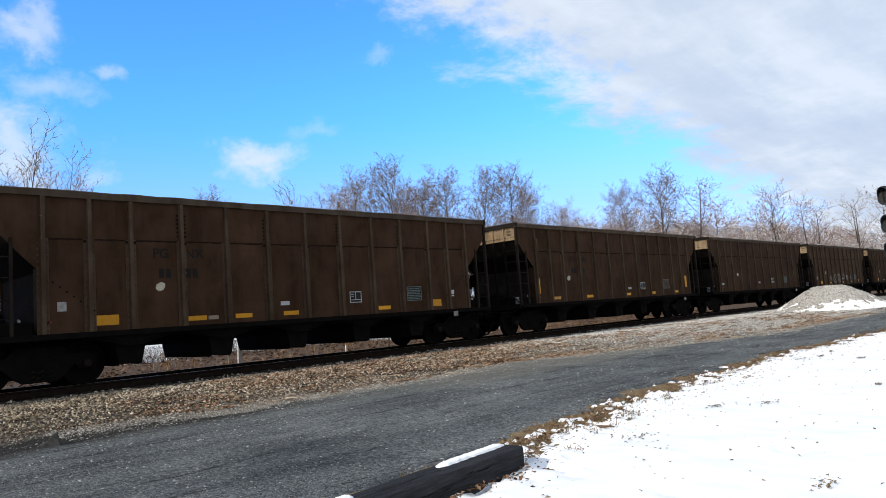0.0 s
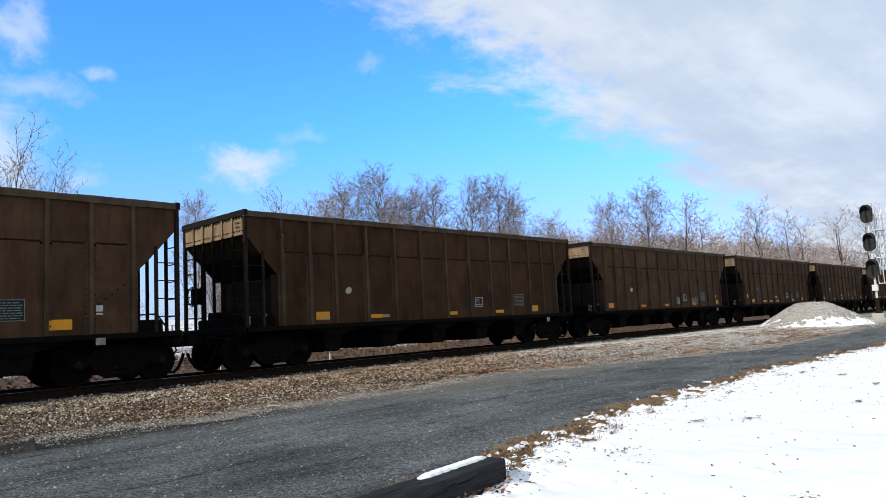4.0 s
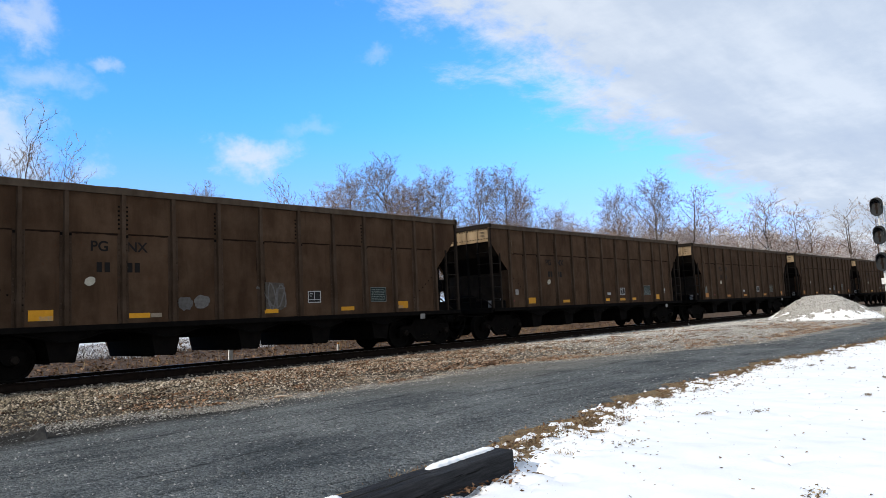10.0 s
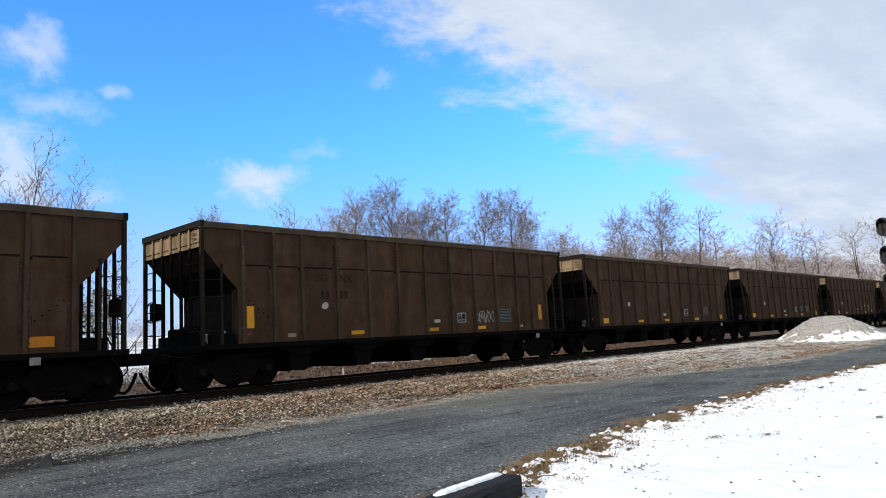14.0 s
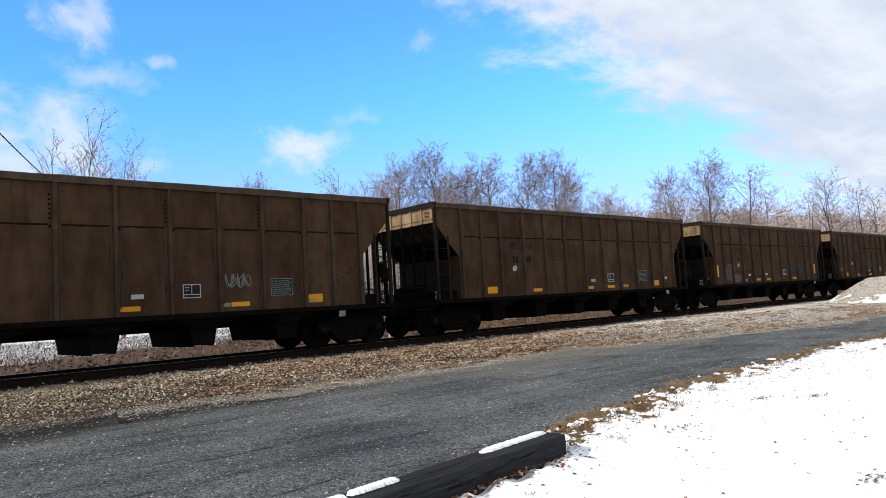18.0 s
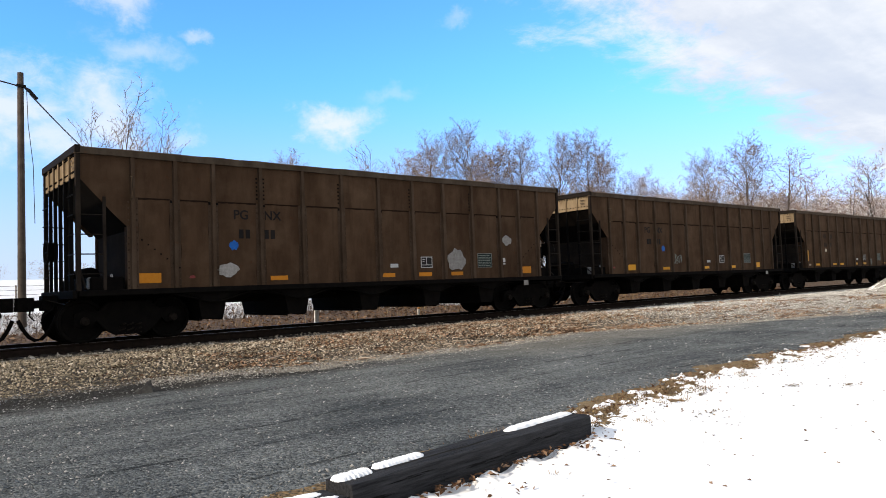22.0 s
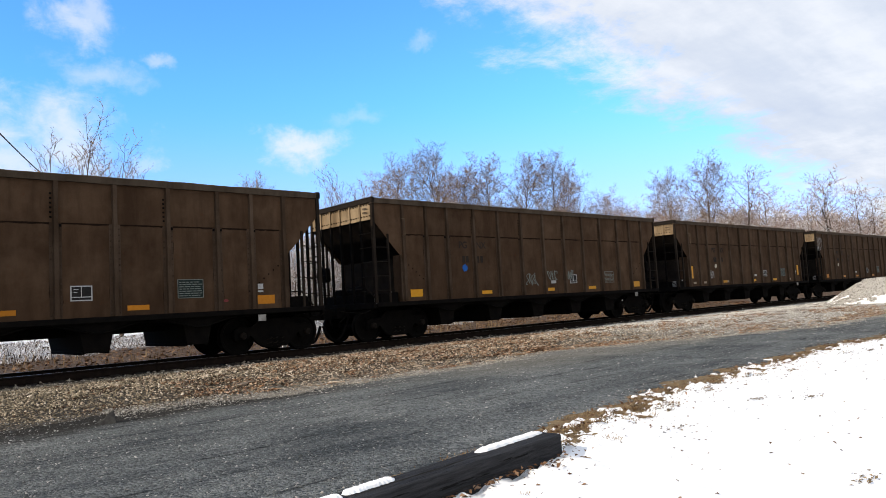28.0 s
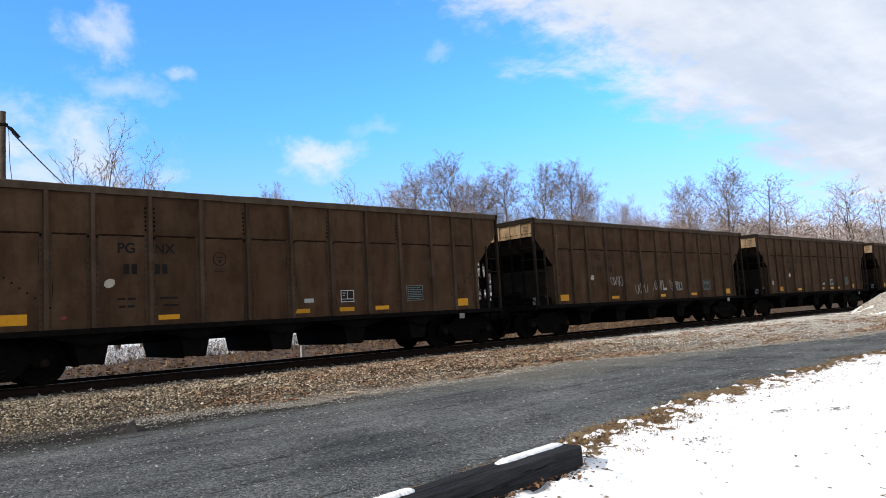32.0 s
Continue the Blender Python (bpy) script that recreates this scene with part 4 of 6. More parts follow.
        chord.f += [(0, 1, 2, 3, 4), tuple(k * 5 + j for j in (4, 3, 2, 1, 0))]
        part("top_chord", chord, RIM, car, "dull tan dented top chord")
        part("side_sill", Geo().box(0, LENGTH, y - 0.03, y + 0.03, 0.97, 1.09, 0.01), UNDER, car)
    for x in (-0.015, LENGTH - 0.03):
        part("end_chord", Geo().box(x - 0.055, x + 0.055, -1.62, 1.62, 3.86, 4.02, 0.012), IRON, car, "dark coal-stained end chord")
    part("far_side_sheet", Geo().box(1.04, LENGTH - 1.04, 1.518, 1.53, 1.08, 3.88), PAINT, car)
    # unseen flat plate added to keep light from passing through the body
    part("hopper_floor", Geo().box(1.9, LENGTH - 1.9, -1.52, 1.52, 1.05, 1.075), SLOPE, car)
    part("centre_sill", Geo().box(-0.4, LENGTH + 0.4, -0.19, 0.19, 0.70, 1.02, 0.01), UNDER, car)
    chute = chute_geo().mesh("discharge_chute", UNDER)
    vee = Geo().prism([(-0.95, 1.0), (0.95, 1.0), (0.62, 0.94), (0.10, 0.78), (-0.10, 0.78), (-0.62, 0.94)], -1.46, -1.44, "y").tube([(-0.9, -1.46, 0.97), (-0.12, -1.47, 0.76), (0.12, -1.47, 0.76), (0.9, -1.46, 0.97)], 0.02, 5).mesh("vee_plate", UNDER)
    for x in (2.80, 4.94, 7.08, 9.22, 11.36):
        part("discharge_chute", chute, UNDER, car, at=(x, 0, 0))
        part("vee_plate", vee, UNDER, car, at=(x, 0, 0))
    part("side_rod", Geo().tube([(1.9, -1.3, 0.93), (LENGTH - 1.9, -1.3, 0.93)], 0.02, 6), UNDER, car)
    rivets, holes = Geo(), Geo()
    rr = random.Random(3)
    for i, x in enumerate(RIBS):
        for s in (-1, 1):
            z = 1.16
            while z < 2.96:
                if rr.random() < 0.9:
                    b = rr.uniform(0.013, 0.019)
                    rivets.box(x + s * 0.088 - b, x + s * 0.088 + b, -1.552, -1.535, z - b, z + b, 0.006)
                z += 0.125
            if rr.random() < 0.5:
                holes.box(x + s * 0.088 - 0.02, x + s * 0.088 + 0.02, -1.556, -1.535, 2.93, 2.985)
            if i in (3, 5, 7, 9) and s < 0 or i == 3:
                for k in range(6):
                    z = 3.12 + k * 0.095
                    holes.box(x + s * 0.088 - 0.02, x + s * 0.088 + 0.02, -1.551, -1.54, z - 0.02, z + 0.02)
    for k in range(7):
        for s, x0 in ((1, 1.22), (-1, LENGTH - 1.22)):
            u = k * 0.13
            holes.box(x0 + s * u - 0.016, x0 + s * u + 0.016, -1.538, -1.528, 2.12 - k * 0.10 - 0.016, 2.12 - k * 0.10 + 0.016)
    for k in range(24):
        y = -1.45 + k * 0.126
        for z in (3.50, 3.82):
            holes.box(-0.047, -0.013, y - 0.014, y + 0.014, z - 0.014, z + 0.014)
    tagged(part("riveting", rivets, RIB, car), "rows of painted rivets", kind="stuff")
    tagged(part("dark_riveting", holes, UNDER, car), "rows of dark rivets", kind="stuff")
    # lap shadow drawn as a dark strip, and short shadow-and-rust runs beside the ribs
    seam = Geo()
    for a, b in zip(RIBS[:-1], RIBS[1:]):
        k = 9
        o = len(seam.v)
        for i in range(k + 1):
            x = a + 0.11 + (b - a - 0.22) * i / k
            seam.v += [(x, -1.5455, 3.010 + rr.uniform(0, 0.004)), (x, -1.5335, 2.988 - rr.uniform(0, 0.020))]
        for i in range(k):
            seam.f.append((o + 2 * i, o + 2 * i + 1, o + 2 * i + 3, o + 2 * i + 2))
    for x in RIBS:
        for s in (-1, 1):
            z0 = rr.uniform(1.1, 2.4)
            z1 = z0 + rr.uniform(0.2, 0.55)
            o, k = len(seam.v), 7
            for i in range(k + 1):
                z = z0 + (z1 - z0) * i / k
                w = 0.012 * math.sin(math.pi * i / k) * rr.uniform(0.4, 1.3)
                seam.v += [(x + s * 0.116, -1.5325, z), (x + s * (0.118 + w), -1.5325, z)]
            for i in range(k):
                seam.f.append((o + 2 * i, o + 2 * i + 1, o + 2 * i + 3, o + 2 * i + 2))
    tagged(part("rust_stain", seam, SEAM, car), "dark seams, lap shadow and rust in one colour", kind="stuff")
    # brake gear standing on the end platform, its sunlit look put into pale steel
    part("relay_valve", Geo().box(0.24, 0.40, -1.30, -1.08, 1.10, 1.36, 0.03).tube([(0.40, -1.2, 1.28), (0.52, -1.2, 1.30), (0.58, -1.1, 1.16)], 0.022, 6), SUNLIT_STEEL, car, "grey sunlit brake valve")
    part("retainer_pipe", Geo().tube([(0.66, -1.35, 1.05), (0.66, -1.35, 1.36)], 0.014, 6).lathe([(0.0, 1.34), (0.03, 1.35), (0.03, 1.40), (0.0, 1.42)], (0.66, -1.35, 0), 8, "z").box(0.62, 0.74, -1.32, -1.22, 1.08, 1.22, 0.02), SUNLIT_STEEL, car, "small retaining valve with sunlight in its pale colour")
    part("platform_step", Geo().box(0.12, 0.42, -1.56, -1.36, 1.05, 1.075, 0.005), SUNLIT_STEEL, car, "steel tread with sunlight in its pale colour")
    truck(car, 1.10)
    truck(car, LENGTH - 1.10)
    return car


def flat_plate(x0, x1, z0, z1, y=-1.532, t=0.006):
    return Geo().box(x0, x1, y - t, y, z0, z1)


def scrawl(seed, w, h, thick=0.022, strokes=4):
    """One long looping spray line within a field w by h."""
    r = random.Random(seed)
    pts = []
    for k in range(strokes):
        cx = w * (k + 0.5) / strokes
        ax, az = w / strokes * r.uniform(0.5, 0.8), h * r.uniform(0.32, 0.5)
        p, q, f1, f2 = r.uniform(0, 6), r.uniform(0, 6), r.choice((1, 1.5, 2)), r.choice((1, 2, 2.5, 3))
        pts += [(cx + ax * math.sin(f1 * u + p), h / 2 + az * math.sin(f2 * u + q)) for u in [i * 0.32 for i in range(15)]]
    g = Geo()
    for i, (a, b) in enumerate(pts):
        c, d = pts[min(i + 1, len(pts) - 1)]
        e, f = pts[max(i - 1, 0)]
        l = math.hypot(c - e, d - f) or 1
        nx, nz = -(d - f) / l * thick / 2, (c - e) / l * thick / 2
        g.v += [(a + nx, -0.004 - 0.00005 * i, b + nz), (a - nx, -0.004 - 0.00005 * i, b - nz)]
        if i:
            g.f.append((2 * i - 2, 2 * i - 1, 2 * i + 1, 2 * i))
    return g


def blotch(seed, w, h, square=1.0):
    """A ragged painted patch."""
    r = random.Random(seed)
    n = 18
    g = Geo()
    prof = []
    for i in range(n):
        a = 2 * math.pi * i / n
        k = r.uniform(0.7, 1.0) if square == 1.0 else r.uniform(0.93, 1.0)
        c, d = (math.copysign(abs(v) ** square, v) for v in (math.cos(a), math.sin(a)))
        prof.append((w / 2 + w / 2 * k * c, h / 2 + h / 2 * k * d))
    g.prism(prof, -0.004, 0.0, "y")
    return g


def lettering(text, size, mat):
    cu = bpy.data.curves.new("lettering", "FONT")
    cu.body, cu.size, cu.extrude, cu.offset = text, size, 0.002, 0.006
    ob = new("lettering", cu)
    me = bpy.data.meshes.new_from_object(ob.evaluated_get(bpy.context.evaluated_depsgraph_get()))
    bpy.data.objects.remove(ob)
    me.materials.clear()
    me.materials.append(mat)
    me.transform(Matrix.Rotation(radians(90), 4, "X"))
    return me


# by car: the disc, where it sits, and the plates and marks: kind, middle along the car, and for sprayed marks height and width
CARS = {}
CARS[-2] = "cream", 3.40, [("red", 1.16), ("paper", 1.38), ("patch", 2.25), ("strip", 4.5), ("strip", 7.53), ("white", 7.73), ("strip", 8.85), ("strip", 9.81), ("patch", 12.05), ("tall", 12.81)]
CARS[-1] = "cream", 3.40, [("red", 1.13), ("paper", 1.38), ("patch", 2.26), ("strip", 4.24), ("tan", 4.63), ("strip", 5.42), ("white", 6.59), ("strip", 6.76), ("strip", 9.92), ("patch", 12.04), ("tall", 12.8)]
CARS[0] = "cream", 3.12, [("upright", 1.12), ("red", 1.14), ("strip", 2.26), ("tan", 2.34), ("strip", 4.52), ("strip", 7.54), ("white", 7.73), ("strip", 9.78), ("strip", 12.07), ("upright", 13.2)]
CARS[1] = "cream", 3.51, [("white", 1.4), ("red", 1.42), ("white", 6.65), ("tall", 12.8)]
CARS[2] = "cream", 3.56, [("paper", 1.44), ("patch", 2.34), ("strip", 4.58), ("pale", 4.7, 1.58, 0.35), ("big", 5.6, 1.54, 0.95), ("big", 6.6, 1.54, 0.74), ("strip", 7.55), ("white", 7.77), ("pale", 7.8, 1.69, 1.04), ("strip", 9.84), ("pale", 9.9, 1.57, 0.4), ("patch", 12.06), ("tall", 12.82)]
CARS[3] = "cream", 3.24, [("patch", 2.32), ("tan", 2.41), ("strip", 4.26), ("tan", 4.62), ("strip", 7.53), ("strip", 9.99), ("tan", 11.96), ("patch", 12.06)]
CARS[4] = "cream", 3.35, [("patch", 1.45), ("strip", 4.4), ("strip", 6.8), ("pale", 8.1, 1.44, 0.3), ("pale", 10.0, 1.43, 0.78), ("strip", 10.01), ("red", 11.93), ("tall", 12.85), ("patch", 12.94)]
CARS[5] = "blue", 3.30, [("tall", 1.48), ("patch", 2.4), ("tan", 2.47), ("strip", 4.35), ("tan", 4.69), ("strip", 5.58), ("white", 6.63), ("strip", 6.85), ("tan", 9.71), ("faint", 9.9, 1.47, 0.31), ("strip", 10.09), ("tan", 11.97), ("patch", 12.07), ("tall", 12.85)]
CARS[6] = "cream", 3.25, [("patch", 1.45), ("strip", 4.37), ("white", 6.61), ("strip", 6.79), ("strip", 9.99), ("red", 11.95), ("patch", 12.96)]
CARS[7] = "cream", 3.51, [("paper", 1.44), ("patch", 2.32), ("strip", 4.51), ("black", 5.4, 1.35, 0.5), ("black", 6.7, 1.6, 0.56), ("strip", 6.76), ("black", 7.5, 1.46, 0.64), ("strip", 9.78), ("patch", 12.05), ("tall", 12.82)]
CARS[8] = "cream", 3.24, [("patch", 2.32), ("tan", 2.41), ("strip", 4.26), ("tan", 4.62), ("chalk", 5.3, 1.48, 0.45), ("chalk", 5.7, 1.52, 0.48), ("strip", 7.53), ("hatch", 7.6, 1.62, 0.75), ("strip", 9.99), ("tan", 11.96), ("patch", 12.06)]
CARS[9] = "cream", 3.40, [("red", 1.16), ("paper", 1.38), ("patch", 2.25), ("strip", 4.5), ("strip", 7.53), ("white", 7.73), ("strip", 8.85), ("strip", 9.81), ("patch", 12.05), ("tall", 12.81)]
CARS[10] = "cream", 3.39, [("faint", 1.3, 1.61, 0.3), ("patch", 1.38), ("red", 2.41), ("strip", 4.34), ("white", 6.63), ("strip", 6.8), ("strip", 10.01), ("patch", 12.92)]
CARS[11] = "cream", 3.05, [("patch", 1.42), ("strip", 4.37), ("strip", 7.56), ("white", 7.78), ("strip", 10.01), ("patch", 12.95)]
CARS[12] = "cream", 3.50, [("red", 1.22), ("upright", 1.25), ("tan", 2.43), ("strip", 4.58), ("strip", 7.57), ("white", 7.75), ("strip", 9.81), ("pale", 10.0, 1.6, 0.89), ("tan", 11.93), ("upright", 13.13)]
CARS[13] = "cream", 3.39, [("patch", 1.38), ("red", 2.41), ("strip", 4.34), ("white", 6.63), ("strip", 6.8), ("strip", 10.01), ("patch", 12.92)]
CARS[14] = "cream", 3.35, [("patch", 1.46), ("strip", 4.4), ("white", 6.7), ("strip", 6.84), ("faint", 9.9, 1.65, 0.5), ("strip", 10.0), ("red", 12.03), ("tall", 12.86), ("patch", 13.0)]
CARS[15] = "cream", 3.50, [("patch", 2.36), ("tan", 2.45), ("strip", 4.4), ("strip", 7.53), ("white", 7.7), ("tan", 9.68), ("faint", 10.0, 1.8, 0.59), ("strip", 10.04), ("tan", 11.96), ("patch", 12.06)]
CARS[16] = "cream", 3.44, [("patch", 2.32), ("strip", 4.54), ("ring", 5.5), ("strip", 7.51), ("white", 7.74), ("strip", 8.86), ("strip", 9.81), ("patch", 12.08), ("white", 12.84)]
CARS[17] = "cream", 3.46, [("upright", 1.25), ("hatch", 2.3, 1.62, 0.51), ("hatch", 2.6, 1.72, 0.73), ("hatch", 3.1, 1.36, 1.01), ("strip", 4.08), ("white", 4.58), ("ring", 5.46), ("strip", 5.58), ("white", 6.56), ("strip", 6.76), ("dark", 8.9, 1.72, 0.83), ("tan", 9.69), ("dark", 10.0, 1.72, 0.9), ("strip", 10.18), ("dark", 11.1, 1.66, 0.86), ("tan", 11.94), ("upright", 13.14), ("red", 13.16)]
CARS[18] = "cream", 3.38, [("red", 1.07), ("paper", 1.37), ("patch", 2.23), ("strip", 4.23), ("tan", 4.59), ("black", 5.6, 1.76, 0.68), ("white", 6.6), ("strip", 6.77), ("strip", 9.95), ("patch", 12.06), ("tall", 12.81)]
CARS[19] = "blue", 3.24, [("patch", 1.38), ("red", 2.27), ("chalk", 3.1, 1.46, 0.6), ("strip", 4.36), ("strip", 7.55), ("white", 7.76), ("strip", 8.83), ("chalk", 10.0, 1.66, 0.77), ("strip", 10.01), ("tall", 11.93), ("chalk", 12.1, 2.24, 0.43), ("patch", 12.92)]
CARS[20] = "blue", 4.44, [("red", 1.23), ("patch", 2.32), ("strip", 4.6), ("faint", 5.4, 1.6, 0.57), ("strip", 7.58), ("white", 7.79), ("strip", 9.81), ("patch", 12.07)]
CARS[21] = "cream", 3.52, [("upright", 1.22), ("tan", 1.44), ("strip", 2.42), ("strip", 4.57), ("strip", 5.56), ("strip", 7.56), ("white", 7.76), ("strip", 8.86), ("faint", 9.8, 1.33, 0.41), ("strip", 11.94), ("upright", 13.13)]
CARS[22] = "blue", 3.32, [("red", 1.26), ("upright", 1.28), ("white", 2.46), ("strip", 4.63), ("faint", 6.7, 1.71, 0.56), ("strip", 6.86), ("tan", 7.48), ("white", 7.77), ("strip", 9.8), ("tan", 11.94)]
CARS[23] = "cream", 3.44, [("patch", 2.32), ("strip", 4.54), ("ring", 5.5), ("strip", 7.51), ("white", 7.74), ("strip", 8.86), ("strip", 9.81), ("patch", 12.08), ("white", 12.84)]
CARS[24] = "cream", 3.35, [("patch", 1.46), ("strip", 4.4), ("strip", 7.5), ("strip", 9.99), ("red", 11.95), ("tall", 12.84), ("patch", 12.98)]
CARS[25] = "blue", 3.46, [("patch", 1.46), ("strip", 4.38), ("faint", 6.6, 1.61, 0.56), ("strip", 7.54), ("faint", 7.7, 1.72, 0.51), ("white", 7.74), ("faint", 8.7, 1.72, 0.34), ("strip", 10.0), ("patch", 12.98)]
CARS[26] = "cream", 3.53, [("upright", 1.24), ("tan", 1.44), ("tan", 2.4), ("pale", 3.1, 1.6, 0.31), ("strip", 4.4), ("tan", 4.63), ("strip", 7.5), ("white", 7.72), ("tan", 9.66), ("strip", 10.04), ("tan", 11.97), ("tall", 12.84), ("upright", 13.18)]
CARS[27] = "cream", 3.45, [("patch", 1.42), ("strip", 4.32), ("ring", 5.47), ("white", 6.59), ("strip", 6.77), ("strip", 10.01), ("red", 11.99), ("patch", 12.99), ("loops", 0.55, 3.2, 0.85)]
CARS[28] = "cream", 3.09, [("patch", 1.38), ("red", 2.23), ("strip", 4.29), ("ring", 5.46), ("strip", 7.53), ("white", 7.74), ("strip", 8.85), ("strip", 9.98), ("patch", 12.93)]
CARS[29] = "cream", 3.05, [("patch", 1.42), ("strip", 4.37), ("strip", 7.56), ("white", 7.78), ("strip", 10.01), ("patch", 12.95), ("pale", 4.5, 1.85, 0.7), ("pale", 6.1, 1.55, 0.8), ("pale", 7.3, 1.65, 0.7), ("pale", 8.5, 1.65, 0.7)]
CARS[30] = "cream", 3.40, [("red", 1.16), ("paper", 1.38), ("patch", 2.25), ("strip", 4.5), ("strip", 7.53), ("white", 7.73), ("strip", 8.85), ("strip", 9.81), ("patch", 12.05), ("tall", 12.81)]
CARS[31] = "blue", 3.24, [("patch", 1.38), ("red", 2.27), ("strip", 4.36), ("strip", 7.55), ("white", 7.76), ("strip", 8.83), ("strip", 10.01), ("tall", 11.93), ("patch", 12.92)]
CARS[32] = "cream", 3.50, [("red", 1.22), ("upright", 1.25), ("tan", 2.43), ("strip", 4.58), ("strip", 7.57), ("white", 7.75), ("strip", 9.81), ("tan", 11.93), ("upright", 13.13)]
CARS[33] = "blue", 4.44, [("red", 1.23), ("patch", 2.32), ("strip", 4.6), ("strip", 7.58), ("white", 7.79), ("strip", 9.81), ("patch", 12.07)]
CARS[34] = "cream", 3.25, [("patch", 1.45), ("strip", 4.37), ("white", 6.61), ("strip", 6.79), ("strip", 9.99), ("red", 11.95), ("patch", 12.96)]
TRAIN = {}


def dress(car, n, shared):
    """The plates, stripes, discs and spray marks on one car."""
    disc, disc_x, marks = CARS[n]

    def plate(name, key, geo, mat, at, label=""):
        if key not in shared:
            shared[key] = geo().mesh(name, mat)
        return part(name, shared[key], mat, car, label, at)

    sheet = ORANGE if n in (4, 6, 10, 11, 19, 24, 27) else YELLOW
    tone = sheet.name
    if n % 2:
        gb = "right_box"
        if gb not in shared:
            shared[gb] = Geo().box(LENGTH - 0.08, LENGTH + 0.10, -1.15, -0.80, 1.80, 2.2, 0.03).mesh("brake_gearbox", UNDER)
            shared["right_wheel"] = Geo().tube([(LENGTH + 0.13, -0.95 + 0.26 * math.cos(i * math.pi / 10), 2.0 + 0.26 * math.sin(i * math.pi / 10)) for i in range(21)], 0.016, 6, False).tube([(LENGTH + 0.13, -1.21, 2.0), (LENGTH + 0.10, -0.95, 2.0), (LENGTH + 0.13, -0.69, 2.0)], 0.012, 5).mesh("brake_wheel", IRON)
        part("brake_gearbox", shared[gb], UNDER, car)
        part("brake_wheel", shared["right_wheel"], IRON, car, "round iron hand-brake wheel")
    # the stencilled box with its small squares, and the data panel
    plate("stencil_frame", "frame", lambda: flat_plate(0, 0.41, 0, 0.022).box(0, 0.41, -1.538, -1.532, 0.288, 0.31).box(0, 0.022, -1.538, -1.532, 0.022, 0.288).box(0.388, 0.41, -1.538, -1.532, 0.022, 0.288).box(0.195, 0.21, -1.538, -1.532, 0.07, 0.288).box(0.022, 0.388, -1.538, -1.532, 0.07, 0.088).box(0.06, 0.15, -1.538, -1.532, 0.225, 0.245).box(0.06, 0.13, -1.538, -1.532, 0.17, 0.185), WHITE, (8.675, 0, 1.43), "white stencilled box")
    plate("stencil_ground", "ground", lambda: flat_plate(0.0, 0.41, 0.0, 0.31, -1.531, 0.003), BLACK, (8.675, 0, 1.43))

    def lines():
        g = Geo()
        w = random.Random(9)
        for k in range(7):
            z, x = 0.045 + k * 0.05, 0.04
            while x < 0.5:
                l = w.uniform(0.04, 0.14)
                g.box(x, min(x + l, 0.55), -1.538, -1.533, z, z + 0.02)
                x += l + 0.022
        for a, b, c, d in ((0, 0.59, 0, 0.014), (0, 0.59, 0.405, 0.42), (0, 0.014, 0.014, 0.405), (0.576, 0.59, 0.014, 0.405)):
            g.box(a, b, -1.538, -1.533, c, d)
        return g

    if n != 17:
        tagged(plate("data_plate", "rows", lines, GREY, (10.835, 0, 1.41)), "pale green-grey stencilled data panel", kind="stuff")
        if n not in (0, 3, 6, 10, 11, 13, 25):
            plate("data_ground", "dg", lambda: flat_plate(0, 0.59, 0, 0.42, -1.531, 0.002), GREEN, (10.835, 0, 1.41))
    if n in (17, 28):
        tagged(plate("weight_line", "wl", lambda: flat_plate(0, 0.15, 0, 0.045).box(0.2, 0.36, -1.538, -1.532, 0, 0.045).box(0.03, 0.15, -1.538, -1.532, -0.16, -0.115).box(0.2, 0.34, -1.538, -1.532, -0.16, -0.115).box(0.86, 1.24, -1.538, -1.532, 0, 0.045).box(0.92, 1.24, -1.538, -1.532, -0.16, -0.115), FADED, (3.24, 0, 1.64)), kind="stuff")
    plate("end_tag", "tag", lambda: Geo().box(0, 0.20, -1.61, -1.595, 0, 0.15, 0.004), CHALK, (12.72, 0, 0.80 + 0.03 * (n % 3)), "pale metal tag below the sill")
    # disc and lettering beside the fourth rib
    if disc == "blue":
        plate("disc", "blue", lambda: Geo().prism([(0.11 * math.cos(i * math.pi / 10), (0.085 + 0.02 * (i % 3)) * math.sin(i * math.pi / 10)) for i in range(20)], -1.538, -1.531, "y"), BLUE, (disc_x, 0, 2.02), "bright blue painted disc")
    else:
        plate("disc", "cream", lambda: Geo().prism([((0.10 + 0.008 * (i % 3)) * math.cos(i * math.pi / 10), 0.095 * math.sin(i * math.pi / 10 + 0.2)) for i in range(20)], -1.538, -1.531, "y"), CREAM, (disc_x, 0, 1.99), "cream painted disc")
    if n not in (1, 3, 5, 6, 11, 13, 14, 15, 23, 24):
        ink = "faint" if n in (2, 4, 10, 12, 25, 29) else "clear"
        for text, x in (("PG", 3.24), ("NX", 3.99)):
            part("lettering", shared[text, ink], FAINT if ink == "faint" else FADED, car, "faded black letters", (x, -1.533, 2.63))
        for x in (3.37, 4.00):
            plate("number_bar", "nb" + ink, lambda: flat_plate(0, 0.11, 0, 0.21).box(0.16, 0.27, -1.538, -1.532, 0, 0.21), FAINT if ink == "faint" else FADED, (x, 0, 2.18))
    for k in range(2):
        if ("eb", k) not in shared:
            shared["eb", k] = Geo().box(-0.063, -0.057, -1.36, -1.16, 3.705 - k * 0.11, 3.735 - k * 0.11).mesh("end_mark", RIM)
        part("end_mark", shared["eb", k], RIM, car)
